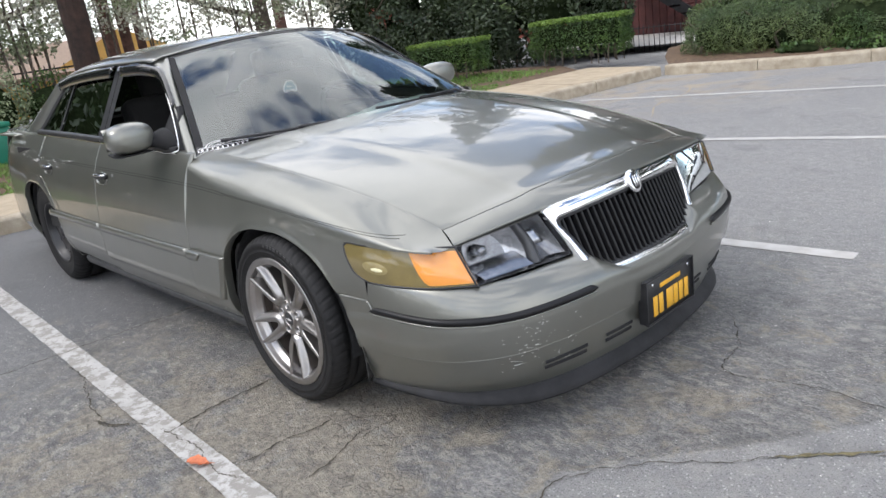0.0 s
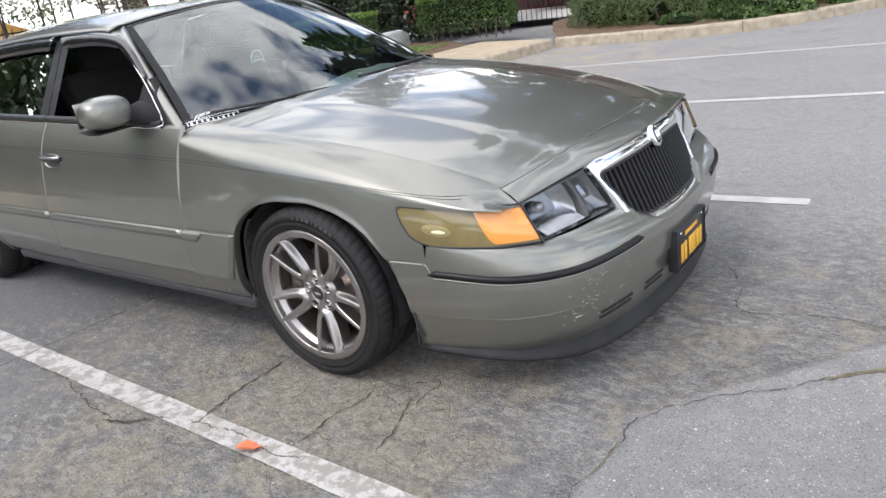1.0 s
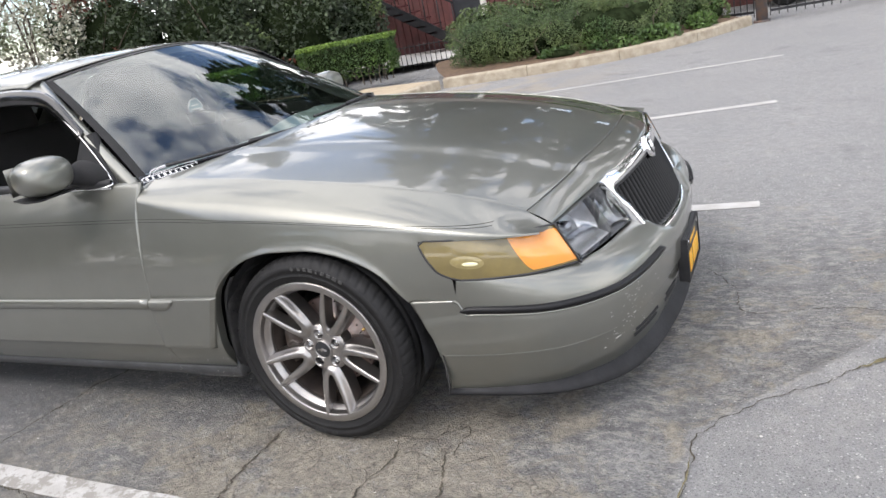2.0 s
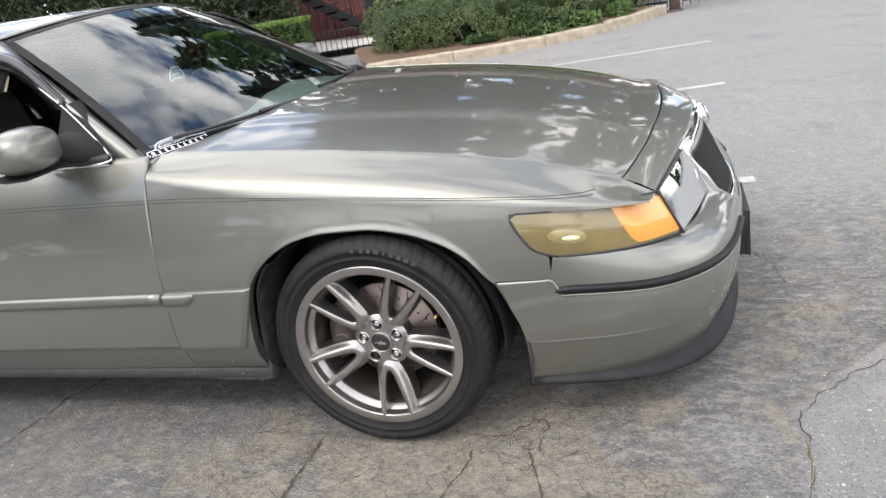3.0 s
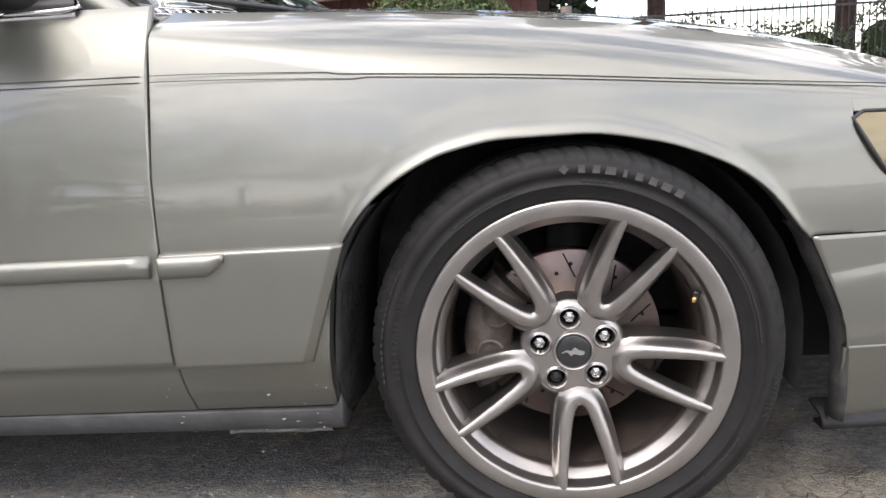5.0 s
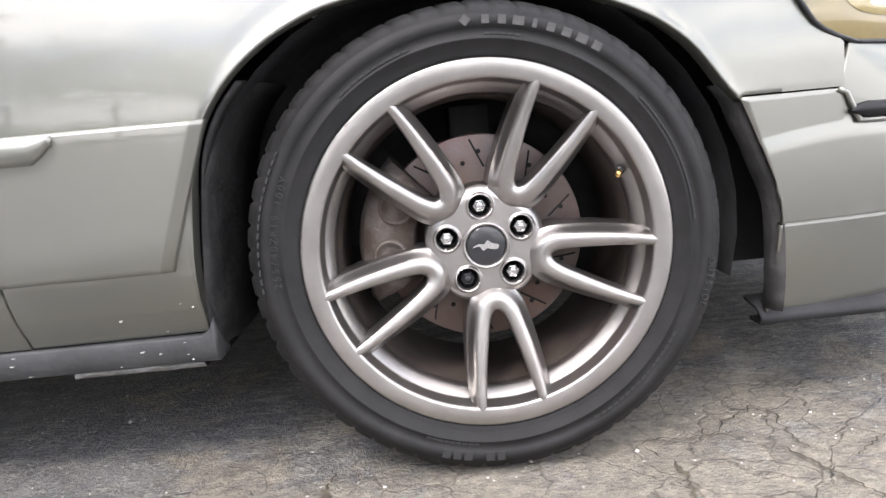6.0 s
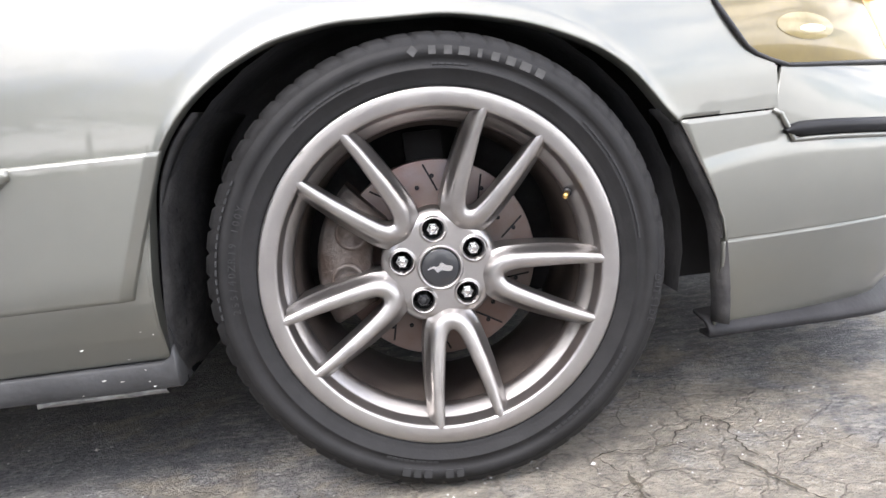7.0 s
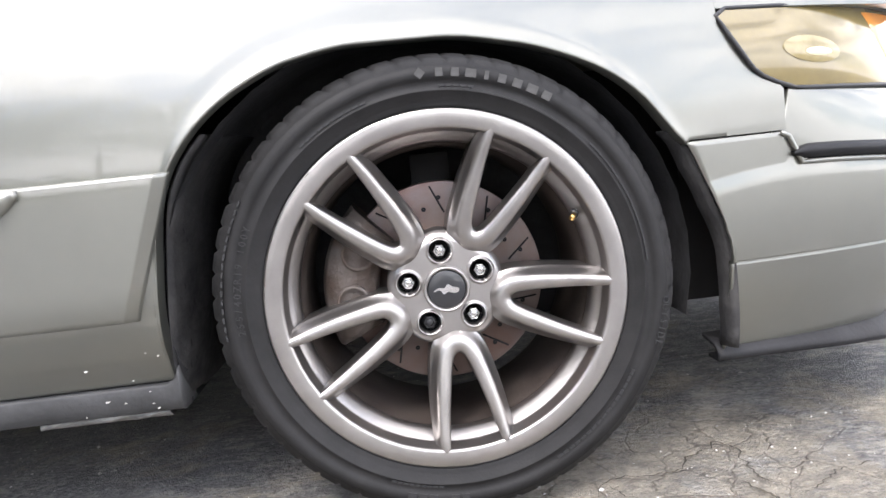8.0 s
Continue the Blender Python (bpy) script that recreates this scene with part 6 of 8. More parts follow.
part("card_outline", tube([(0.0014, a, b) for a, b in card + card[:1]], 0.0019, 6), WHITE_FILM, hang)
part("card_line", tube([(0.0014, -0.016, 0.0), (0.0014, 0.016, 0.0)], 0.0014, 6), WHITE_FILM, hang)
part("card_string", tube([(0, 0, 0.028), (-0.06, 0.03, 0.10), (-0.13, 0.06, 0.145)], 0.0008, 5), BLACK_TRIM, hang)

# ---- wheels ----
WHEEL_Y, RIM_R, TYRE_R, HUB_Z = -0.972, 0.262, 0.343, 0.338


def tyre_geo():
    """Tyre turned from its section, with shoulder slots cut in the tread."""
    y0, y1 = WHEEL_Y - 0.006, WHEEL_Y + 0.255
    prof = [(0.252, y0 + 0.020), (0.2615, y0 + 0.008), (0.266, y0 + 0.003), (0.269, y0 + 0.0035), (0.272, y0 + 0.0005), (0.283, y0 - 0.001), (0.284, y0 - 0.0025), (0.286, y0 - 0.0025), (0.287, y0 - 0.001),
            (0.300, y0), (0.3005, y0 - 0.0014), (0.318, y0 + 0.001), (0.3185, y0 + 0.003), (0.327, y0 + 0.009), (0.333, y0 + 0.017), (0.338, y0 + 0.029), (0.3405, y0 + 0.045), (0.3415, y0 + 0.066), (0.3355, y0 + 0.068), (0.3355, y0 + 0.075), (0.342, y0 + 0.077),
            (0.343, y0 + 0.105), (0.3365, y0 + 0.107), (0.3365, y0 + 0.115), (0.343, y0 + 0.117), (0.343, y1 - 0.10), (0.3365, y1 - 0.098), (0.3365, y1 - 0.09), (0.342, y1 - 0.088), (0.339, y1 - 0.03), (0.328, y1 - 0.008), (0.30, y1), (0.262, y1 - 0.012)]
    seg = 60 * 6
    rows = []
    for i in range(seg):
        a = 2 * math.pi * i / seg
        slot = i % 6 == 0
        row = []
        for j, (r, y) in enumerate(prof):
            if slot and 13 <= j <= 17:
                r -= 0.0045
            th = a + (0.012 * (j - 13) if j >= 13 and j <= 28 else 0)
            row.append((r * math.cos(th), y, r * math.sin(th)))
        rows.append(row)
    v, f = grid(rows + [rows[0]])
    n = len(rows) * len(prof)
    f = [tuple(q if q < n else q - n for q in t) for t in f]
    return v[:n], f


def rim_geo():
    """Rim turned from its section: flat face, wall, bevelled ledge, drop."""
    y = WHEEL_Y
    prof = [(0.2565, y + 0.014), (0.2605, y + 0.007), (0.2618, y + 0.002), (0.2614, y - 0.0018), (0.2600, y - 0.0038), (0.2575, y - 0.0046), (0.2480, y - 0.0040), (0.2385, y - 0.0032),
            (0.2360, y - 0.0024), (0.2345, y - 0.0006), (0.2336, y + 0.003), (0.2322, y + 0.012), (0.2308, y + 0.0195), (0.2298, y + 0.0225), (0.2285, y + 0.0236), (0.2195, y + 0.0375), (0.2178, y + 0.0400),
            (0.2168, y + 0.044), (0.2158, y + 0.054)]
    return lathe_y(prof, 180)


# one half of a fork, from its tip on the rim face to the apex by the hub:
# inner edge, crest and outer edge as (along, aside), crest height, drop of the outer flank
FORK = [((0.2462, 0.0412), (0.2474, 0.0466), (0.2462, 0.0528), -0.0012, 0.0010),
        ((0.2415, 0.0396), (0.2425, 0.0465), (0.2410, 0.0552), -0.0030, 0.0032),
        ((0.2300, 0.0382), (0.2300, 0.0466), (0.2275, 0.0592), -0.0032, 0.0140),
        ((0.2100, 0.0342), (0.2110, 0.0456), (0.2080, 0.0606), -0.0002, 0.0240),
        ((0.1880, 0.0300), (0.1890, 0.0430), (0.1860, 0.0588), 0.0035, 0.0260),
        ((0.1540, 0.0224), (0.1550, 0.0376), (0.1510, 0.0544), 0.0085, 0.0250),
        ((0.1230, 0.0148), (0.1220, 0.0300), (0.1150, 0.0480), 0.0140, 0.0220),
        ((0.1050, 0.0088), (0.0995, 0.0212), (0.0860, 0.0405), 0.0180, 0.0180),
        ((0.0985, 0.0036), (0.0870, 0.0112), (0.0660, 0.0260), 0.0205, 0.0190),
        ((0.0972, 0.0000), (0.0830, 0.0000), (0.0560, 0.0000), 0.0212, 0.0200)]


def fork_geo():
    """A forked spoke: a crested arch that runs from one tip round the apex to the other."""
    y = WHEEL_Y
    whole = [(i + c + o + (h, d)) for i, c, o, h, d in FORK]
    flip = lambda r: (r[0], -r[1], r[2], -r[3], r[4], -r[5], r[6], r[7])
    line = spline(whole + [flip(r) for r in whole[-2::-1]], 110)
    rows = []
    for iu, iv, cu, cv, ou, ov, h, d in line:
        def on(t, yy):
            u, v = (lerp(iu, cu, t), lerp(iv, cv, t)) if t <= 1 else (lerp(cu, ou, t - 1), lerp(cv, ov, t - 1))
            return (u, y + yy, v)
        e = 0.3 + 0.7 * min(1, max(0, (0.2455 - cu) / 0.035))
        low = 0.022 + 0.030 * min(1, max(0, (0.250 - cu) / 0.03))
        rows.append([on(0.0, h + low), on(0.0, h + 0.010 * e), on(0.03, h + 0.0062 * e), on(0.10, h + 0.0040 * e), on(0.24, h + 0.0023 * e), on(0.45, h + 0.0009 * e), on(0.7, h + 0.0001), on(1.0, h + 0.0002), on(1.12, h + 0.03 * d),
                     on(1.25, h + 0.09 * d), on(1.38, h + 0.20 * d), on(1.5, h + 0.38 * d), on(1.63, h + 0.62 * d), on(1.78, h + 0.86 * d), on(1.92, h + 1.0 * d), on(1.985, h + 1.06 * d), on(2.0, h + 1.06 * d + 0.004), on(2.0, h + d + low)])
    v, f = grid(rows)
    n = len(rows[0])
    f += [tuple(range(n))[::-1], tuple(range(len(v) - n, len(v)))]
    return v, f


def hub_geo():
    """Hub face with five deep nut pockets."""
    y = WHEEL_Y
    rows = []
    lugs = [(0.05715 * math.cos(radians(22.5 + 72 * k)), 0.05715 * math.sin(radians(22.5 + 72 * k))) for k in range(5)]
    for i in range(240):
        a = 2 * math.pi * i / 240
        row = []
        edge = 0.0835 + 0.0030 * math.cos(5 * (a - radians(22.5)))
        for r in list(np.linspace(0.030, 0.0785, 50)) + [0.0800, 0.0810, 0.0812]:
            rr = r * edge / 0.0795
            x, z = rr * math.cos(a), rr * math.sin(a)
            yy = y + 0.0345 + 0.010 * max(0, (r - 0.066) / 0.015) ** 2
            if r > 0.0811:
                yy = y + 0.09
            d = min(math.hypot(x - q[0], z - q[1]) for q in lugs)
            if d < 0.0205:
                yy -= 0.0035 * max(0, min(1, (0.0205 - d) / 0.0025))
            if d < 0.0165:
                yy += 0.030 * min(1, (0.0165 - d) / 0.0012)
            row.append((x, yy, z))
        rows.append(row)
    v, f = grid(rows + [rows[0]])
    n = len(rows) * len(rows[0])
    return v[:n], [tuple(q if q < n else q - n for q in t) for t in f]


def wheel(at, metal, lip, nuts=True, turn=0.0):
    w = part("wheel", tyre_geo(), RUBBER, sedan, "low-profile tyre on a five-fork alloy wheel")
    rim = part("rim", rim_geo(), lip, w, "dusty silver rim")
    fork = None
    for k in range(5):
        # the fork lies along x and is turned about the wheel's axle
        m = Euler((0, -radians(58.6 + 72 * k), 0)).to_matrix().to_4x4()
        if fork is None:
            fork = part("spoke", fork_geo(), metal, w, "forked silver spoke", m=m)
        else:
            ob = new("spoke", fork.data)
            ob.parent, ob.matrix_basis = w, m
    part("hub", hub_geo(), metal, w, "alloy hub with nut pockets")
    y = WHEEL_Y
    part("barrel", lathe_y([(0.2158, y + 0.050), (0.2150, y + 0.058), (0.2120, y + 0.075), (0.2100, y + 0.13), (0.2090, y + 0.20), (0.216, y + 0.245)], 96), BARREL, w, "brake-dusted inner barrel")
    part("centre_ring", lathe_y([(0.0352, y + 0.040), (0.0348, y + 0.0300), (0.0335, y + 0.0268), (0.0315, y + 0.0262), (0.0296, y + 0.0275), (0.0288, y + 0.031)], 64), lip, w)
    part("centre_cap", lathe_y([(0.0292, y + 0.033), (0.0284, y + 0.0290), (0.026, y + 0.0280), (0.012, y + 0.0268), (0.0005, y + 0.0265)], 64), CAP_DARK, w, "black centre cap")
    # plain bright badge on the cap
    blob = spline([(-0.022, 0.000), (-0.013, 0.004), (-0.004, 0.003), (0.002, 0.009), (0.010, 0.004), (0.020, 0.001), (0.018, -0.006), (0.009, -0.006), (0.002, -0.004), (-0.006, -0.007), (-0.012, 0.000), (-0.022, -0.002)], 40)
    part("cap_badge", ([(a * 0.88, y + 0.0258, b * 0.9) for a, b in blob], [tuple(range(40))]), CHROME, w, "small bright badge shape", smooth=False)
    for k in range(5):
        a = radians(22.5 + 72 * k)
        cx, cz = 0.05715 * math.cos(a), 0.05715 * math.sin(a)
        m = Matrix.Translation((cx, 0, cz))
        # black disc puts the shade deep in the nut pocket into colour
        part("pocket_shade", lathe_y([(0.0152, y + 0.048), (0.0148, y + 0.0600), (0.0005, y + 0.0600)], 24), SHELL_SHADE_BLACK, w, m=m)
        hexp = [(0.0104, y + 0.066), (0.0102, y + 0.043), (0.0092, y + 0.0400), (0.0072, y + 0.0390), (0.0068, y + 0.043), (0.0004, y + 0.043)]
        part("lug_nut", lathe_y(hexp, 6), BLACK_TRIM if k == 3 else NUT_STEEL, w, "black locking nut" if k == 3 else "bright steel lug nut", smooth=False, m=m)
        part("stud", lathe_y([(0.0058, y + 0.048), (0.0056, y + 0.0412), (0.0045, y + 0.0402), (0.0004, y + 0.0400)], 16), BLACK_TRIM if k == 3 else NUT_STEEL, w, m=m)
    a = radians(24.5)
    vm = Matrix.Translation((0.2225 * math.cos(a), y + 0.029, 0.2225 * math.sin(a)))
    part("valve_stem", tube([(0, 0.012, 0), (-0.006, -0.004, -0.003)], 0.0065, 10), BLACK_TRIM, w, m=vm)
    part("valve_cap", tube([(-0.006, -0.004, -0.003), (-0.012, -0.018, -0.006)], 0.0042, 10), BRASS, w, m=vm)
    rash = random.Random(77)
    for k in range(9):
        a = radians(rash.choice((rash.gauss(150, 26), rash.gauss(262, 12))))
        r, half = rash.uniform(0.2585, 0.2606), rash.uniform(0.002, 0.007) / 0.26
        part("rim_scuff", ([(q * math.cos(b), y - 0.0046 + 0.0012 * (q > 0.2595), q * math.sin(b)) for q, b in ((r, a - half), (r + 0.0007, a), (r, a + half), (r - 0.0006, a + 0.3 * half))], [(0, 1, 2, 3)]), CALIPER, w, smooth=False)
    w.matrix_basis = at
    return w


def text_mesh(body, size, depth):
    """Built-in font turned into a mesh, lying in x and z, facing -y."""
    c = bpy.data.curves.new("lettering", "FONT")
    c.body, c.size, c.extrude, c.align_x, c.resolution_u = body, size, depth, "CENTER", 3
    ob = bpy.data.objects.new("lettering", c)
    me = bpy.data.meshes.new_from_object(ob)
    bpy.data.objects.remove(ob)
    me.transform(Euler((radians(90), 0, 0)).to_matrix().to_4x4())
    return me


def on_wall(r, angle):
    """Pose on the tyre's sidewall at a radius and an angle, reading outward."""
    y = WHEEL_Y - 0.0075
    return Matrix.Translation((r * math.cos(angle), y, r * math.sin(angle))) @ Euler((0, radians(90) - angle, 0)).to_matrix().to_4x4()


def letters(tyre, body, r, centre, pitch, size, mat, name):
    for i, ch in enumerate(body):
        if ch == " ":
            continue
        a = radians(centre) - (i - (len(body) - 1) / 2) * pitch / r
        me = text_mesh(ch, size, 0.0007)
        me.materials.append(mat)
        ob = new(name, me)
        ob.parent, ob.matrix_basis = tyre, on_wall(r, a)


def blocks(tyre, r, a0, a1, n, w, h, mat, name):
    """Plain raised bars in place of lettering."""
    for i in range(n):
        a = radians(lerp(a0, a1, i / max(1, n - 1)))
        part(name, box(-w / 2, w / 2, -0.0008, 0.0016, -h / 2, h / 2), mat, tyre, smooth=False, m=on_wall(r, a))


FRONT = wheel(pose(0, 0, HUB_Z), SATIN_ALLOY, SATIN_ALLOY)
wheel(pose(0, 0, HUB_Z, 0, 0, 180), SATIN_ALLOY, SATIN_ALLOY)


def steel_wheel(at):
    """Tall-sided tyre with lugged tread on a small black steel rim."""
    y0 = WHEEL_Y
    prof = [(0.203, y0 + 0.020), (0.208, y0 + 0.006), (0.216, y0 + 0.000), (0.235, y0 - 0.008), (0.262, y0 - 0.013), (0.285, y0 - 0.012), (0.288, y0 - 0.014), (0.292, y0 - 0.012), (0.310, y0 - 0.004), (0.326, y0 + 0.010),
            (0.335, y0 + 0.024), (0.340, y0 + 0.042), (0.342, y0 + 0.080), (0.335, y0 + 0.083), (0.335, y0 + 0.094), (0.343, y0 + 0.097), (0.343, y0 + 0.155), (0.335, y0 + 0.158), (0.335, y0 + 0.17), (0.342, y0 + 0.173), (0.339, y0 + 0.225), (0.32, y0 + 0.25), (0.26, y0 + 0.262), (0.206, y0 + 0.24)]
    seg = 288
    rows = []
    for i in range(seg):
        a = 2 * math.pi * i / seg
        rows.append([((r - (0.008 if i % 6 < 1 and 8 <= j <= 12 else 0)) * math.cos(a + 0.01 * max(0, j - 8)), y, (r - (0.008 if i % 6 < 1 and 8 <= j <= 12 else 0)) * math.sin(a + 0.01 * max(0, j - 8))) for j, (r, y) in enumerate(prof)])
    v, f = grid(rows + [rows[0]])
    n = len(rows) * len(prof)
    w = part("wheel", (v[:n], [tuple(q if q < n else q - n for q in t) for t in f]), RUBBER, sedan, "tall-sided tyre on a small black steel wheel")
    part("rim", lathe_y([(0.200, y0 + 0.02), (0.207, y0 + 0.006), (0.206, y0 + 0.001), (0.202, y0 + 0.002), (0.198, y0 + 0.010), (0.193, y0 + 0.030), (0.180, y0 + 0.045), (0.176, y0 + 0.075)], 96), BLACK_WHEEL, w, "black steel rim")
    part("wheel_face", lathe_y([(0.180, y0 + 0.060), (0.165, y0 + 0.058), (0.150, y0 + 0.048), (0.125, y0 + 0.040), (0.095, y0 + 0.050), (0.070, y0 + 0.060), (0.045, y0 + 0.058), (0.040, y0 + 0.030), (0.034, y0 + 0.024), (0.0005, y0 + 0.023)], 72), BLACK_WHEEL, w, "dished black steel wheel face")
    for k in range(12):
        a = 2 * math.pi * k / 12
        part("vent_hole", lathe_y([(0.013, y0 + 0.0462), (0.010, y0 + 0.0475), (0.0005, y0 + 0.0478)], 14), SHELL_SHADE_BLACK, w, m=Matrix.Translation((0.151 * math.cos(a), -0.002, 0.151 * math.sin(a))))
    for k in range(5):
        a = radians(18 + 72 * k)
        part("lug_nut", lathe_y([(0.011, y0 + 0.060), (0.011, y0 + 0.040), (0.007, y0 + 0.036), (0.0005, y0 + 0.036)], 6), BLACK_WHEEL, w, smooth=False, m=Matrix.Translation((0.05715 * math.cos(a), 0, 0.05715 * math.sin(a))))
    w.matrix_basis = at
    return w


steel_wheel(pose(AXLE_R, 0.04, HUB_Z))
steel_wheel(pose(AXLE_R, -0.04, HUB_Z, 0, 0, 180))

# brake disc and caliper behind the front wheel
def brake(sign):
    y = -0.862
    hubm = pose(0, 0, HUB_Z) if sign < 0 else pose(0, 0, HUB_Z, 0, 0, 180)
    disc = part("brake_disc", lathe_y([(0.058, y - 0.03), (0.084, y - 0.03), (0.086, y), (0.1555, y), (0.157, y + 0.0015), (0.157, y + 0.026), (0.086, y + 0.026)], 96), STEEL, sedan, "drilled and slotted steel brake disc", m=hubm)
    for k in range(30):
        a, r = 2 * math.pi * (k * 0.0333 + 0.01), (0.146, 0.131, 0.116)[k % 3]
        part("disc_hole", lathe_y([(0.0036, y - 0.0012), (0.0004, y - 0.0012)], 10), SHELL_SHADE_BLACK, disc, m=Matrix.Translation((r * math.cos(a), 0, r * math.sin(a))))
    for k in range(10):
        a = 2 * math.pi * k / 10 + 0.2
        p, q = Vector((0.108 * math.cos(a), y - 0.0014, 0.108 * math.sin(a))), Vector((0.150 * math.cos(a + 0.16), y - 0.0014, 0.150 * math.sin(a + 0.16)))
        s = (q - p).normalized().cross(Vector((0, 1, 0))) * 0.0014
        part("disc_slot", ([tuple(p + s), tuple(q + s), tuple(q - s), tuple(p - s)], [(0, 1, 2, 3)]), SHELL_SHADE_BLACK, disc, smooth=False)
    cal = []
    for t in np.linspace(-0.62, 0.62, 16):
        a = math.pi * 0.94 + t
        cal.append([(r * math.cos(a), yy, r * math.sin(a)) for r, yy in ((0.100, y - 0.022), (0.106, y - 0.044), (0.150, y - 0.050), (0.178, y - 0.044), (0.186, y - 0.02), (0.186, y + 0.05), (0.110, y + 0.05))])
    v, f = grid(cal, closed=True)
    f += [tuple(range(7)), tuple(range(len(v) - 7, len(v)))[::-1]]
    c = part("brake_caliper", (v, f), CALIPER, sedan, "dull iron twin-piston caliper", m=hubm)
    for t in (-0.27, 0.25):
        a = math.pi * 0.94 + t
        part("piston_boss", lathe_y([(0.026, y - 0.046), (0.025, y - 0.055), (0.020, y - 0.055), (0.019, y - 0.050), (0.0005, y - 0.050)], 28), CALIPER, c, m=Matrix.Translation((0.140 * math.cos(a), 0, 0.140 * math.sin(a))))
    part("knuckle", join(lathe_y([(0.0, y + 0.03), (0.07, y + 0.03), (0.07, y + 0.12), (0.0, y + 0.12)], 24), box(-0.03, 0.03, y + 0.05, y + 0.20, -0.14, 0.20)), SHELL_SHADE_BLACK, sedan, m=hubm)


brake(-1)
brake(1)

# sidewall marks: maker's name and model as plain bars, size and side as written
for i, wd in enumerate((0.012, 0.013, 0.018, 0.007, 0.013, 0.015, 0.018, 0.015)):
    blocks(FRONT, 0.3095, 86.5 - i * 4.1, 86.5 - i * 4.1, 1, wd * 0.85, 0.0115, LETTER_RUBBER, "name_bar")
part("name_mark", ([(0, 0, 0.008), (0.008, 0, 0), (0, 0, -0.008), (-0.008, 0, 0)], [(0, 1, 2, 3)]), LETTER_RUBBER, FRONT, smooth=False, m=on_wall(0.3095, radians(91.5)) @ Matrix.Translation((0, -0.001, 0)))
letters(FRONT, "255/40ZR19 100Y", 0.2915, 170, 0.0105, 0.0145, DARK_LETTER, "size_letter")
letters(FRONT, "OUTSIDE", 0.313, -14, 0.0105, 0.0135, DARK_LETTER, "side_letter")
for i, wd in enumerate((0.012, 0.011, 0.012, 0.003, 0.012, 0.011)):
    if wd > 0.004:
        blocks(FRONT, 0.3075, -106 + i * 3.0, -106 + i * 3.0, 1, wd, 0.013, DARK_LETTER, "model_bar")
blocks(FRONT, 0.2915, 86, 78, 5, 0.008, 0.0028, DARK_LETTER, "small_print_bar")
blocks(FRONT, 0.2875, 86, 48, 22, 0.008, 0.0024, DARK_LETTER, "small_print_bar")
blocks(FRONT, 0.2910, 40, 4, 20, 0.008, 0.0024, DARK_LETTER, "small_print_bar")
blocks(FRONT, 0.2910, 128, 108, 10, 0.009, 0.003, DARK_LETTER, "small_print_bar")
blocks(FRONT, 0.3180, 185, 150, 16, 0.008, 0.0026, DARK_LETTER, "small_print_bar")
blocks(FRONT, 0.2890, -98, -112, 9, 0.007, 0.003, DARK_LETTER, "small_print_bar")
blocks(FRONT, 0.2960, -30, -62, 16, 0.008, 0.004, DARK_LETTER, "small_print_bar")

# ---- planting, trees and buildings round the lot ----
def leaf_material(name, c1, c2, rand=0.35):
    m = material(name, c1, rough=0.55, color2=c2, scale=1.7, rand=rand)
    return m


CLIP_GREEN = leaf_material("clipped_hedge_leaf", (0.085, 0.15, 0.028), (0.035, 0.075, 0.018))
TOP_GREEN = leaf_material("bright_hedge_top", (0.18, 0.27, 0.04), (0.11, 0.19, 0.03))
JUNIPER = leaf_material("juniper_leaf", (0.125, 0.165, 0.055), (0.05, 0.085, 0.032), 0.5)
DARK_LEAF = leaf_material("dark_shrub_leaf", (0.055, 0.075, 0.035), (0.025, 0.04, 0.02), 0.5)
PALE_LEAF = leaf_material("pale_grey_green_leaf", (0.30, 0.33, 0.20), (0.16, 0.20, 0.10), 0.4)
BLOSSOM = leaf_material("pale_blossom", (0.62, 0.60, 0.52), (0.36, 0.37, 0.26), 0.3)
RED_LEAF = leaf_material("red_brown_leaf", (0.24, 0.05, 0.03), (0.12, 0.04, 0.025), 0.4)
CONIFER = leaf_material("conifer_needles", (0.022, 0.04, 0.018), (0.012, 0.022, 0.012), 0.4)
GRASS = leaf_material("lawn_grass", (0.16, 0.27, 0.05), (0.10, 0.18, 0.035), 0.3)
CORE_SHADE = material("dark_core_shade", (0.020, 0.028, 0.013), rough=1.0, vary=0.4, scale=9, bump=1.0, bump_scale=14, spec=0.0)
TWIG = material("grey_brown_twig", (0.12, 0.095, 0.075), rough=0.9, vary=0.3, scale=12)
BARK = material("dark_red_brown_bark", (0.05, 0.028, 0.021), rough=0.95, color2=(0.02, 0.013, 0.011), scale=6, bump=0.9, bump_scale=25)
BARK_RED = material("reddish_bark", (0.19, 0.10, 0.075), rough=0.95, color2=(0.10, 0.055, 0.045), scale=7, bump=0.8, bump_scale=25)


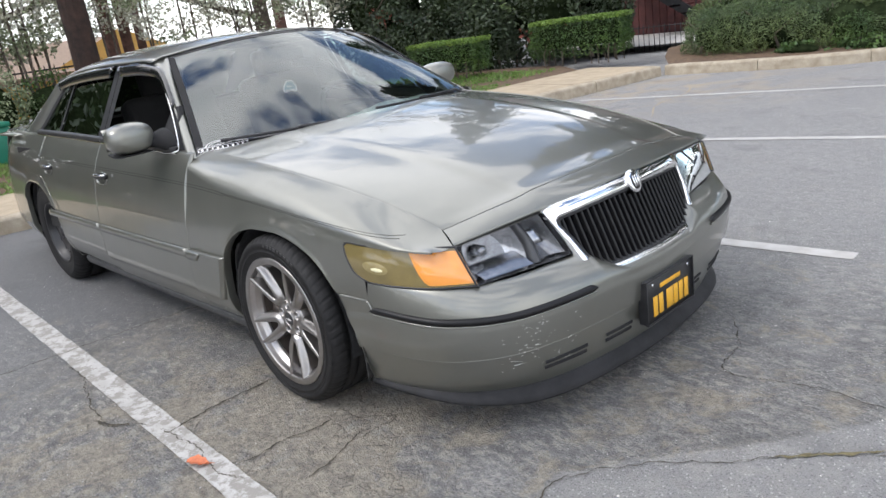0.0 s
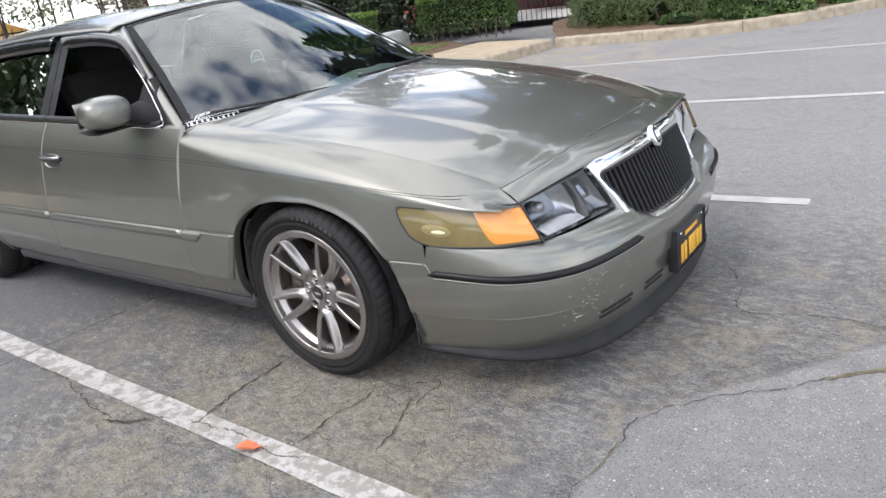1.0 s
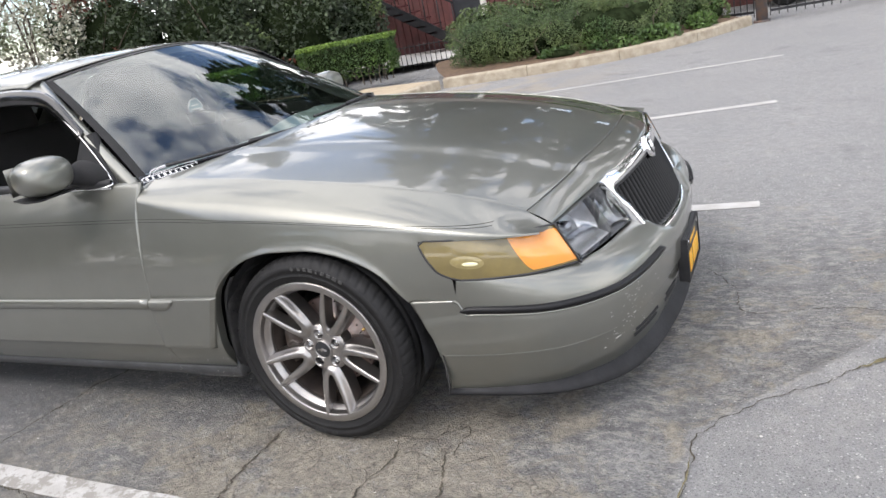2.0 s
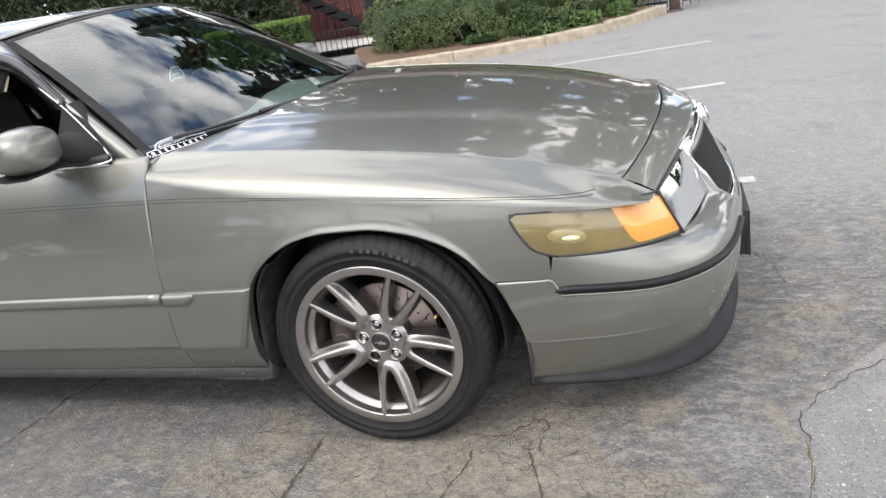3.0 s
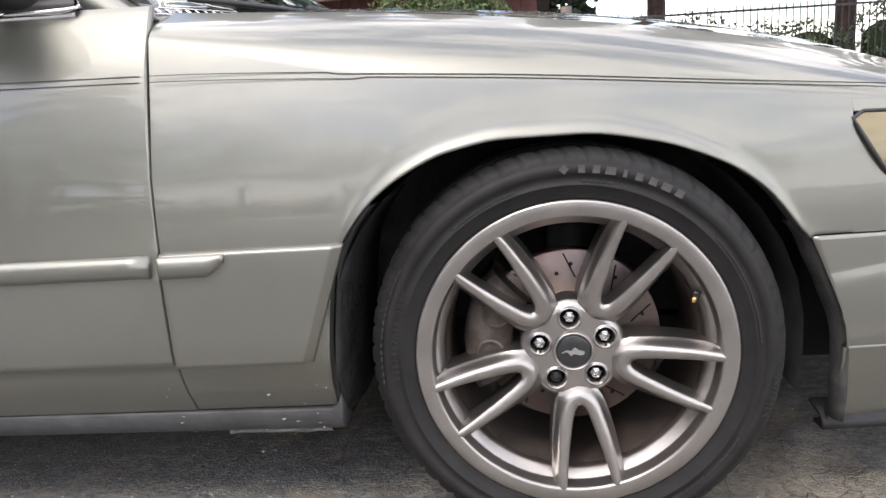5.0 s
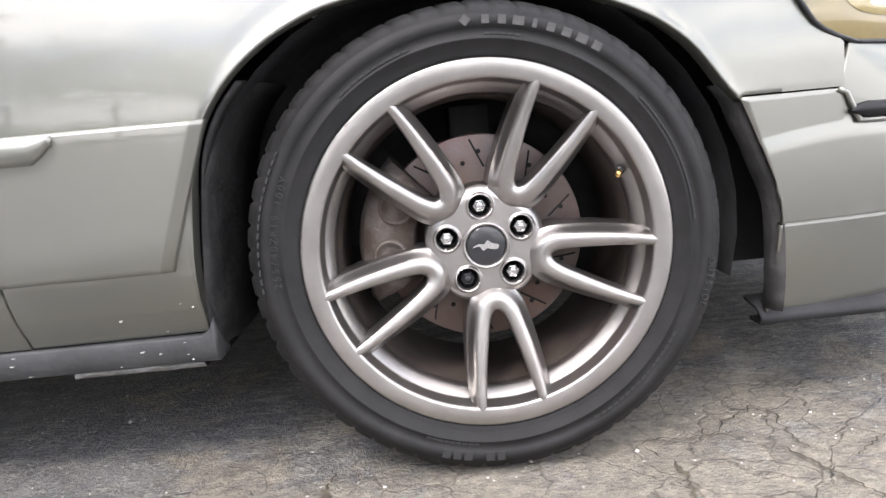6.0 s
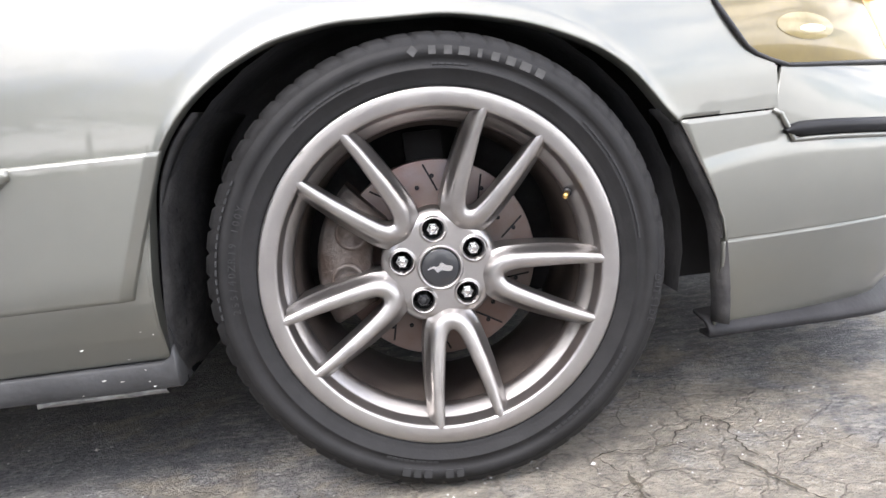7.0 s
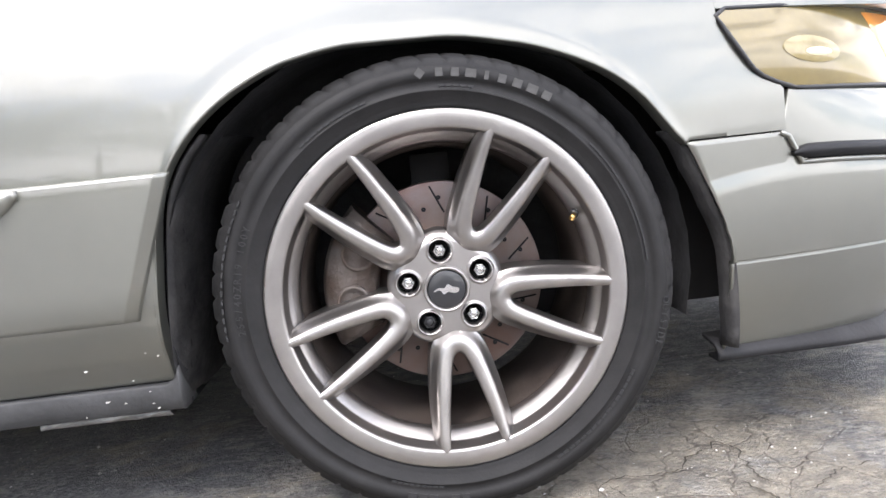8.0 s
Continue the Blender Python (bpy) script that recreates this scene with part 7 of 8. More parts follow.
def leaves(points, size, seed, flat=0.0, ratio=0.55):
    """Small folded leaves at points, each two triangles, turned at random."""
    rnd = np.random.RandomState(seed)
    n = len(points)
    p = np.asarray(points, float)
    a = rnd.normal(size=(n, 3))
    a[:, 2] *= 1 - flat
    a /= np.linalg.norm(a, axis=1)[:, None]
    b = np.cross(a, rnd.normal(size=(n, 3)))
    b /= np.linalg.norm(b, axis=1)[:, None] + 1e-9
    s = size * rnd.uniform(0.55, 1.25, (n, 1))
    v = np.empty((n, 4, 3))
    v[:, 0], v[:, 1], v[:, 2], v[:, 3] = p - a * s / 2, p + b * s * ratio / 2, p + a * s / 2, p - b * s * ratio / 2
    v[:, 1] += np.cross(a, b) * s * 0.12
    v = v.reshape(-1, 3)
    me_faces = [(4 * i, 4 * i + 1, 4 * i + 2, 4 * i + 3) for i in range(n)]
    return [tuple(q) for q in v], me_faces


def quick(name, geo, mat, parent, label=""):
    me = bpy.data.meshes.new(name)
    me.from_pydata(geo[0], [], geo[1])
    me.materials.append(mat)
    ob = new(name, me)
    ob.parent = parent
    if label:
        ob["label"] = label
    return ob


def clipped_hedge(x, y, lx, ly, h, turn, seed, n, label):
    """A clipped box hedge: ragged sides, brighter top, bare stems below."""
    root = thing("clipped_hedge", label, "hedge", (x, y, 0.13), group="clipped hedges")
    root.rotation_euler = (0, 0, radians(turn))
    rnd = np.random.RandomState(seed)
    pts, top = [], []
    while len(pts) < n:
        u = rnd.uniform(-1, 1, 3)
        face = rnd.randint(5)
        if face == 4:
            u[2] = 1
        elif face < 2:
            u[0] = (-1, 1)[face]
        else:
            u[1] = (-1, 1)[face - 2]
        depth = rnd.exponential(0.045)
        q = np.array((u[0] * (lx / 2 - depth), u[1] * (ly / 2 - depth), 0.18 + (u[2] + 1) / 2 * (h - 0.18) - depth * 0.3))
        d = 1 + 0.10 * noise.noise((q[0] * 3 + seed, q[1] * 3, q[2] * 3))
        q[:2] *= d
        if q[2] < 0.32 and rnd.rand() < 0.5 + 0.4 * noise.noise((q[0] * 4, q[1] * 4, seed)):
            continue
        (top if q[2] > h - 0.06 else pts).append(q)
    quick("foliage", leaves(pts, 0.045, seed), CLIP_GREEN, root, "dense dark green clipped leaves")
    quick("bright_top", leaves(top + [t + np.array((0, 0, 0.02)) for t in top], 0.045, seed + 1), TOP_GREEN, root, "bright yellow-green leaves along the top")
    stems = []
    for i in range(14):
        a = rnd.uniform(-0.42, 0.42, 2)
        stems.append(tube([(a[0] * lx, a[1] * ly, 0), (a[0] * lx + rnd.uniform(-0.05, 0.05), a[1] * ly, 0.2), (a[0] * lx + rnd.uniform(-0.1, 0.1), a[1] * ly, h * 0.6)], [0.014, 0.012, 0.005], 5))
    tagged(quick("stem", join(*stems), TWIG, root), kind="stuff")
    # dark solid core blocks light, inner shade put into its colour
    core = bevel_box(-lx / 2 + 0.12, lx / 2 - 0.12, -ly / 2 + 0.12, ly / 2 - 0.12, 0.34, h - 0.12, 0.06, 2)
    part("shade_core", core, CORE_SHADE, root)
    return root


clipped_hedge(-6.05, 9.35, 1.75, 0.75, 0.82, 12, 5, 7000, "clipped box hedge with a bright top beside the sidewalk")
clipped_hedge(-7.95, 7.75, 1.45, 0.75, 0.72, 14, 9, 5200, "smaller clipped dark green hedge by the lawn")


def mound(name, label, centres, n, size, mat, seed, mat2=None, share2=0.0, ratio=0.5, category="shrub", stalks=10, core=True):
    """Loose shrub: leaves over several overlapping uneven lumps (x, y, z, rx, ry, rz)."""
    c0 = centres[0]
    root = thing(name, label, category, (c0[0], c0[1], 0))
    rnd = np.random.RandomState(seed)
    vol = np.array([(c[3] * c[4] + c[3] * c[5] + c[4] * c[5]) for c in centres])
    a, b = [], []
    for c, k in zip(centres, rnd.multinomial(n, vol / vol.sum())):
        d = rnd.normal(size=(k, 3))
        d /= np.linalg.norm(d, axis=1)[:, None]
        for q in d:
            r = 1 - abs(rnd.normal()) * 0.16 + 0.22 * noise.noise((q[0] * 2.5 + seed, q[1] * 2.5, q[2] * 2.5 + c[0]))
            p = np.array((c[0] - c0[0] + q[0] * c[3] * r, c[1] - c0[1] + q[1] * c[4] * r, c[2] + q[2] * c[5] * r))
            if p[2] < 0.1:
                continue
            if noise.noise((p[0] * 2.2, p[1] * 2.2, p[2] * 2.2 + seed)) < -0.32:
                continue
            (b if mat2 and noise.noise((p[0] * 0.9 + 7, p[1] * 0.9, p[2] * 0.9)) > 0.5 - share2 else a).append(p)
    quick("foliage", leaves(a, size, seed, ratio=ratio), mat, root)
    # near-black lumps added inside, standing in for shade between the leaves
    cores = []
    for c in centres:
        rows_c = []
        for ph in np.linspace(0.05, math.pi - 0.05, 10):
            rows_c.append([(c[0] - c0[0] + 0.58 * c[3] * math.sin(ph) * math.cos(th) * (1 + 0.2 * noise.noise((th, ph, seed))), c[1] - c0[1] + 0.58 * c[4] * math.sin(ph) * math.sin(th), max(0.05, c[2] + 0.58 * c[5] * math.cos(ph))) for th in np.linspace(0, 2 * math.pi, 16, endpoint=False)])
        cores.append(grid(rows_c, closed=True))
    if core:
        tagged(quick("shade_core", join(*cores), CORE_SHADE, root), kind="stuff")
    if b:
        quick("tinted_foliage", leaves(b, size, seed + 1, ratio=ratio), mat2, root)
    st = []
    for i in range(stalks):
        c = centres[rnd.randint(len(centres))]
        x, y = c[0] - c0[0] + rnd.uniform(-0.5, 0.5) * c[3], c[1] - c0[1] + rnd.uniform(-0.5, 0.5) * c[4]
        st.append(tube([(x, y, 0.05), (x + rnd.uniform(-0.2, 0.2), y + rnd.uniform(-0.2, 0.2), c[2]), (x + rnd.uniform(-0.5, 0.5) * c[3], y + rnd.uniform(-0.5, 0.5) * c[4], c[2] + 0.6 * c[5])], [0.03, 0.02, 0.008], 6))
    tagged(quick("stem", join(*st), TWIG, root), kind="stuff")
    return root


# the planting bed inside the curved kerb: soil and a long loose juniper hedge
bed = spline([(-3.70, 8.30), (-1.62, 8.50), (-0.62, 9.00), (0.05, 9.85), (0.62, 10.80)], 30)
rows = []
for (x, y) in bed:
    rows.append([(x, y, 0.14), (x - 0.35, y + 0.5, 0.20 + 0.04 * noise.noise((x * 2, y * 2, 0))), (x - 0.8, y + 1.4, 0.26), (x - 1.2, y + 2.6, 0.2)])
tagged(part("planting_bed", grid(rows, flip=True), SOIL), "brown mulch planting bed behind the kerb", "planting bed", kind="structure")
cs = []
for i, (x, y) in enumerate(spline([(-3.35, 8.95), (-2.3, 8.98), (-1.3, 9.2), (-0.75, 9.7), (-0.35, 10.4)], 9)):
    cs.append((x, y + 0.25, 0.46 + 0.04 * math.sin(i * 2.1), 0.58, 0.60, 0.45 + 0.05 * math.sin(i * 1.7)))
mound("juniper_hedge", "long loose grey-green juniper hedge over the kerb", cs, 84000, 0.040, JUNIPER, 21, CLIP_GREEN, 0.1, 0.35, "hedge", 24)
cs = [(x - 0.6, y + 1.5, 0.62, 0.8, 0.7, 0.52) for x, y in spline([(-3.2, 9.2), (-1.8, 9.4), (-0.7, 10.0), (-0.3, 10.9)], 6)]
mound("shrub", "looser green shrubs behind the juniper hedge", cs, 40000, 0.055, JUNIPER, 33, RED_LEAF, 0.02, 0.5)
cs = [(-0.5, 9.35, 0.22, 0.35, 0.3, 0.16), (-1.1, 8.95, 0.2, 0.4, 0.2, 0.14), (0.05, 10.2, 0.22, 0.25, 0.4, 0.16), (-1.9, 8.75, 0.2, 0.4, 0.15, 0.13), (0.15, 10.9, 0.3, 0.3, 0.4, 0.25)]
mound("ground_cover", "low ivy-like ground cover along the kerb", cs, 3500, 0.06, CLIP_GREEN, 35, JUNIPER, 0.1, 0.7, "ground cover", 6)

# tall screening shrubs and trees
mound("tall_shrub", "tall dark green shrubs with red leaf tips", [(-9.6, 9.8, 1.5, 1.5, 1.2, 1.7), (-8.0, 10.6, 1.4, 1.4, 1.1, 1.6), (-7.6, 11.6, 1.6, 1.0, 1.0, 1.7), (-11.4, 9.2, 1.6, 1.6, 1.3, 1.8)], 36000, 0.11, DARK_LEAF, 41, RED_LEAF, 0.10, 0.5, "shrub", 20)
mound("tall_shrub", "tall dull green shrub", [(-6.95, 11.5, 1.3, 0.6, 0.6, 1.3), (-8.7, 9.4, 0.8, 0.9, 0.7, 0.9), (-10.4, 8.6, 0.8, 1.0, 0.8, 0.9)], 16000, 0.10, DARK_LEAF, 43, JUNIPER, 0.12, 0.5, "shrub", 12)
mound("tall_shrub", "tall shrub above the hedge near the gate", [(-1.6, 11.8, 1.6, 1.0, 0.8, 1.2), (-0.7, 12.6, 1.7, 0.8, 0.8, 1.2)], 11000, 0.08, JUNIPER, 47, RED_LEAF, 0.05, 0.5, "shrub", 10)
mound("pale_shrub", "pale grey-green leafy shrub", [(-11.2, 0.70, 0.85, 0.6, 0.6, 0.80), (-12.0, -0.4, 1.0, 0.9, 0.8, 1.0)], 9000, 0.07, PALE_LEAF, 51, JUNIPER, 0.1, 0.5, "shrub", 10)
mound("dark_hedge", "dark green hedge in front of the fence", [(-12.4, 2.0, 0.75, 0.7, 0.9, 0.62), (-12.0, 3.3, 0.75, 0.7, 0.9, 0.6), (-11.4, 4.6, 0.7, 0.7, 0.9, 0.6)], 9000, 0.06, CLIP_GREEN, 53, None, 0, 0.6, "hedge", 8)


def branch_set(rnd, base, direction, length, radius, depth, out, tips):
    pts = [Vector(base)]
    d = Vector(direction).normalized()
    k = 5
    for i in range(k):
        d = (d + Vector((rnd.uniform(-0.22, 0.22), rnd.uniform(-0.22, 0.22), rnd.uniform(-0.1, 0.16)))).normalized()
        pts.append(pts[-1] + d * length / k)
    out.append(tube([tuple(p) for p in pts], [lerp(radius, radius * 0.45, i / k) for i in range(k + 1)], 7 if radius > 0.04 else 5))
    if depth == 0:
        tips.extend(tuple(p) for p in pts[2:])
        return
    for j in range(3 if depth > 1 else 4):
        q = pts[rnd.randint(2, k)]
        nd = (d + Vector((rnd.uniform(-1, 1), rnd.uniform(-1, 1), rnd.uniform(-0.35, 0.7)))).normalized()
        branch_set(rnd, q, nd, length * rnd.uniform(0.5, 0.75), radius * 0.5, depth - 1, out, tips)


def broad_tree(x, y, height, radius, mat, bark, seed, label, leaf=0.06, per_tip=14, spread=0.28, lean=(0, 0), sets=5):
    root = thing("tree", label, "tree", (x, y, 0))
    rnd = random.Random(seed)
    trunk = [(0, 0, 0), (lean[0] * 0.3, lean[1] * 0.3, height * 0.2), (lean[0], lean[1], height * 0.45)]
    quick("trunk", tube(spline(trunk, 12), [lerp(radius * 1.25, radius * 0.75, i / 11) for i in range(12)], 12), bark, root)
    limbs, tips = [], []
    for i in range(sets):
        a = 2 * math.pi * i / sets + rnd.uniform(-0.4, 0.4)
        h = height * rnd.uniform(0.28, 0.45)
        branch_set(rnd, (lean[0] * h / height * 2, lean[1] * h / height * 2, h), (math.cos(a), math.sin(a), rnd.uniform(0.25, 0.9)), height * 0.42, radius * 0.5, 2, limbs, tips)
    tagged(quick("limb", join(*limbs), bark, root), kind="stuff")
    rr = np.random.RandomState(seed)
    pts = [np.array(t) + rr.normal(size=3) * spread for t in tips for _ in range(per_tip)]
    quick("crown", leaves(pts, leaf, seed), mat, root)
    return root


def conifer(x, y, height, radius, seed, label, low=0.22, n=15000, mat=CONIFER):
    """Trunk, whorls of drooping boughs, needle sprays along them."""
    root = thing("conifer", label, "tree", (x, y, 0))
    rnd = random.Random(seed)
    quick("trunk", tube([(0, 0, 0), (0.05, 0, height * 0.5), (0, 0, height)], [0.28, 0.18, 0.03], 10), BARK, root)
    boughs, pts = [], []
    levels = 17
    rr = np.random.RandomState(seed)
    for i in range(levels):
        t = i / (levels - 1)
        z = lerp(height * low, height * 0.97, t)
        r = radius * (1 - t) ** 0.75 + 0.25
        for j in range(7):
            a = rnd.uniform(0, 2 * math.pi)
            rj = r * rnd.uniform(0.6, 1.1)
            path = [(q * rj * math.cos(a), q * rj * math.sin(a), z + 0.25 * rj * math.sin(q * 2.2) - 0.45 * rj * q * q) for q in np.linspace(0, 1, 6)]
            boughs.append(tube(path, [0.05, 0.04, 0.03, 0.02, 0.012, 0.006], 5))
            k = int(n / levels / 7 * (rj / radius + 0.3) * 1.4)
            for q in rr.uniform(0.2, 1.0, k):
                i0 = min(int(q * 5), 4)
                p = np.array(path[i0]) * (1 - (q * 5 - i0)) + np.array(path[i0 + 1]) * (q * 5 - i0)
                side_v = np.array((-math.sin(a), math.cos(a), 0)) * rr.normal() * 0.28 * rj * (1.1 - q) + rr.normal(size=3) * (0.05, 0.05, 0.07)
                pts.append(p + side_v + np.array((0, 0, -abs(rr.normal()) * 0.12)))
    tagged(quick("bough", join(*boughs), BARK, root), kind="stuff")
    quick("needles", leaves(pts, 0.018 * height + 0.05, seed, 0.3, 0.32), mat, root)
    return root


conifer(-10.0, 24.0, 25.0, 5.2, 60, "tall dark conifer behind the red building", 0.14, 26000)
conifer(-5.6, 24.0, 28.0, 5.6, 61, "very tall dark conifer behind the red building", 0.14, 28000)
conifer(-1.0, 23.5, 24.0, 5.4, 62, "tall dark conifer behind the red building", 0.14, 28000)
conifer(4.2, 20.5, 23.0, 4.6, 64, "tall dark conifer behind the iron gate", 0.24, 18000)
conifer(9.0, 19.5, 21.0, 4.8, 66, "broad dark conifer behind the iron gate", 0.22, 16000)
conifer(14.5, 17.5, 16.0, 4.6, 68, "broad dark conifer beside the drive", 0.2, 13000)
conifer(-12.5, 14.5, 11.0, 3.0, 63, "dark conifer behind the shrubs", 0.15, 9000)
broad_tree(-12.5, 6.65, 6.5, 0.17, BLOSSOM, TWIG, 71, "wide tree in pale blossom with bare dark limbs", 0.07, 16, 0.3)
broad_tree(-16.5, 1.5, 7.0, 0.2, BLOSSOM, TWIG, 73, "tree in pale blossom by the fence", 0.09, 18, 0.4)
broad_tree(-17.0, 9.9, 9.0, 0.16, PALE_LEAF, BARK_RED, 75, "pale tree with thin limbs", 0.09, 16, 0.4)


def big_trunk(x, y, r, h, bark, label, seed, lean=(0, 0)):
    root = thing("tree", label, "tree", (x, y, 0))
    rows = []
    for i in range(16):
        z = h * i / 15
        f = r * (1.25 - 0.25 * min(1, z / 1.2)) * (1 - 0.25 * z / h)
        rows.append([((f * (1 + 0.09 * noise.noise((math.cos(a) * 3, math.sin(a) * 3, z * 0.8 + seed)))) * math.cos(a) + lean[0] * z / h, f * (1 + 0.09 * noise.noise((math.cos(a) * 3, math.sin(a) * 3, z * 0.8 + seed))) * math.sin(a) + lean[1] * z / h, z) for a in np.linspace(0, 2 * math.pi, 28, endpoint=False)])
    quick("trunk", grid(rows, closed=True), bark, root)
    rr = np.random.RandomState(seed)
    boughs, pts = [], []
    for i in range(26):
        a, z = rr.uniform(0, 6.28), rr.uniform(h * 0.42, h)
        L = rr.uniform(1.0, 2.4)
        path = [(lean[0] * z / h + q * L * math.cos(a), lean[1] * z / h + q * L * math.sin(a), z + 0.2 * L * q - 0.6 * L * q * q) for q in np.linspace(0, 1, 5)]
        boughs.append(tube(path, [0.04, 0.03, 0.02, 0.012, 0.006], 5))
        for q in rr.uniform(0.3, 1, 120):
            i0 = min(int(q * 4), 3)
            pts.append(np.array(path[i0]) + rr.normal(size=3) * 0.22)
    tagged(quick("bough", join(*boughs), bark, root), kind="stuff")
    quick("crown", leaves(pts, 0.2, seed, 0.2, 0.3), CONIFER, root)
    return root


big_trunk(-9.6, 1.80, 0.20, 9.0, BARK, "thick dark red-brown trunk behind the sidewalk", 81)
big_trunk(-16.0, 4.62, 0.15, 10.0, BARK_RED, "reddish pine trunk beyond the lawn", 83)
big_trunk(-16.0, 4.98, 0.135, 10.0, BARK_RED, "slender reddish pine trunk beyond the lawn", 85)
big_trunk(-16.0, 5.32, 0.105, 10.0, BARK_RED, "thin reddish pine trunk beyond the lawn", 87)

# lawn
lawn_poly = [(-15, -6), (-7.2, -4.4), (-6.75, -0.6), (-6.0, 3.0), (-5.35, 6.5), (-5.3, 8.2), (-6.5, 9.2), (-9.5, 9.2), (-15, 7.0)]
bm = bmesh.new()
bm.faces.new([bm.verts.new((x, y, 0.135)) for x, y in lawn_poly])
bmesh.ops.triangulate(bm, faces=bm.faces[:])
tagged(part("lawn_soil", bm, SOIL, smooth=False), "brown soil under the lawn", "ground", kind="structure")
rr = np.random.RandomState(5)
pts = []
while len(pts) < 26000:
    x, y = rr.uniform(-11, -5.3), rr.uniform(-3.5, 8.4)
    xk = curve1((-3.2, -5.75), (-0.58, -5.2), (3.1, -4.45), (8.15, -3.72))(y) - 1.52
    if x < xk and noise.noise((x * 0.8, y * 0.8, 2)) > -0.35 and (y < 7.4 or x < -5.9):
        pts.append((x, y, 0.15 + rr.uniform(0, 0.03)))
lawn = quick("lawn", leaves(pts, 0.075, 7, -0.8, 0.2), GRASS, None)
tagged(lawn, "short green lawn grass", "grass", kind="stuff")

# red timber building with an outside stair
RED_SIDING = material("dark_red_siding", (0.12, 0.04, 0.036), rough=0.8, color2=(0.08, 0.03, 0.028), scale=5, bump=0.2, bump_scale=60)
RED_TRIM = material("dull_red_trim", (0.11, 0.035, 0.035), rough=0.7, vary=0.2)
PALE_PAVE = material("pale_concrete_path", (0.52, 0.50, 0.47), rough=0.9, vary=0.1, scale=4, bump=0.2)
DARK_DOOR = material("dark_grey_door", (0.03, 0.032, 0.038), rough=0.5, vary=0.2)
PALE_POST = material("off_white_post", (0.62, 0.60, 0.56), rough=0.6, vary=0.08)
IRON = material("black_iron", (0.02, 0.02, 0.022), rough=0.5, metal=0.3, vary=0.2)
house = thing("house", "dark red timber-clad building behind the hedges", "house", (-4, 15, 0))
part("wall", box(-8.0, 4.6, 0.0, 5.5, 0.0, 3.0), RED_TRIM, house, smooth=False)
for i in range(62):
    x = -7.95 + i * 0.2
    if -2.35 < x < -1.35:
        continue
    part("board", ([(x + a, -0.028 + b, z) for z in (0.0, 3.0) for a, b in ((0, 0.028), (0.006, 0), (0.186, 0), (0.192, 0.028))], [(0, 1, 5, 4), (1, 2, 6, 5), (2, 3, 7, 6)]), RED_SIDING, house, smooth=False)
part("roof", ([(-8.6, -0.7, 2.85), (5.2, -0.7, 2.85), (5.2, 2.8, 3.9), (-8.6, 2.8, 3.9), (-8.6, 6.2, 2.85), (5.2, 6.2, 2.85)], [(0, 1, 2, 3), (3, 2, 5, 4)]), TWIG, house, smooth=False, thick=0.15)
dr = part("door", bevel_box(-2.25, -1.4, -0.05, 0.0, 0.15, 2.2, 0.01, 1), DARK_DOOR, house)
part("door_frame", join(box(-2.36, -2.25, -0.07, 0, 0.1, 2.3), box(-1.40, -1.29, -0.07, 0, 0.1, 2.3), box(-2.36, -1.29, -0.07, 0, 2.2, 2.3)), RED_TRIM, dr, smooth=False)
part("post", bevel_box(-1.15, -1.03, -1.0, -0.88, 0.1, 2.6, 0.01, 1), PALE_POST, house, "off-white porch post")
stair = thing("outside_stair", "dark timber stair with a thin rail against the red wall", "stair", (-7.4, 13.6, 0.1))
for i in range(11):
    part("tread", box(i * -0.0 + (10 - i) * 0.27 - 1.2, (10 - i) * 0.27 - 0.92, 0.0, 0.95, 0.15 + i * 0.18, 0.19 + i * 0.18), RED_TRIM, stair, smooth=False)
part("stringer", ([(1.8, 0.0, 0.02), (1.8, 0.0, 0.30), (-1.25, 0.0, 2.20), (-1.25, 0.0, 1.92), (1.8, 0.05, 0.02), (1.8, 0.05, 0.30), (-1.25, 0.05, 2.20), (-1.25, 0.05, 1.92)], [(0, 1, 2, 3), (7, 6, 5, 4), (1, 5, 6, 2), (0, 3, 7, 4)]), IRON, stair, smooth=False)
for i in range(9):
    x = 1.7 - i * 0.36
    z = 0.25 + (1.8 - x) * 0.63
    part("baluster", tube([(x, 0.02, z - 0.1), (x, 0.02, z + 0.85)], 0.015, 6), IRON, stair)
part("handrail", tube([(1.75, 0.02, 1.1), (-1.25, 0.02, 3.0)], 0.022, 8), IRON, stair)
path = part("garden_path", ([(-9.0, 11.2, 0.16), (-0.5, 12.6, 0.16), (-0.5, 14.8, 0.16), (-9.0, 14.8, 0.16)], [(0, 1, 2, 3)]), PALE_PAVE, smooth=False)
tagged(path, "pale concrete path in front of the red building", "path", kind="structure")
low = thing("low_fence", "low black wire fence along the path", "fence", (0, 0, 0))
for i in range(26):
    t = i / 25
    x, y = lerp(-6.2, -3.6, t), lerp(10.6, 10.9, t)
    part("picket", tube([(x, y, 0.14), (x, y, 0.62)], 0.007, 5), IRON, low)
for z in (0.22, 0.58):
    part("rail", tube([(-6.25, 10.6, z), (-3.55, 10.9, z)], 0.009, 5), IRON, low)

# gate and fence at the end of the kerb
STEEL_POST = material("weathered_steel_post", (0.07, 0.075, 0.085), rough=0.5, metal=0.4, color2=(0.15, 0.09, 0.06), scale=9)


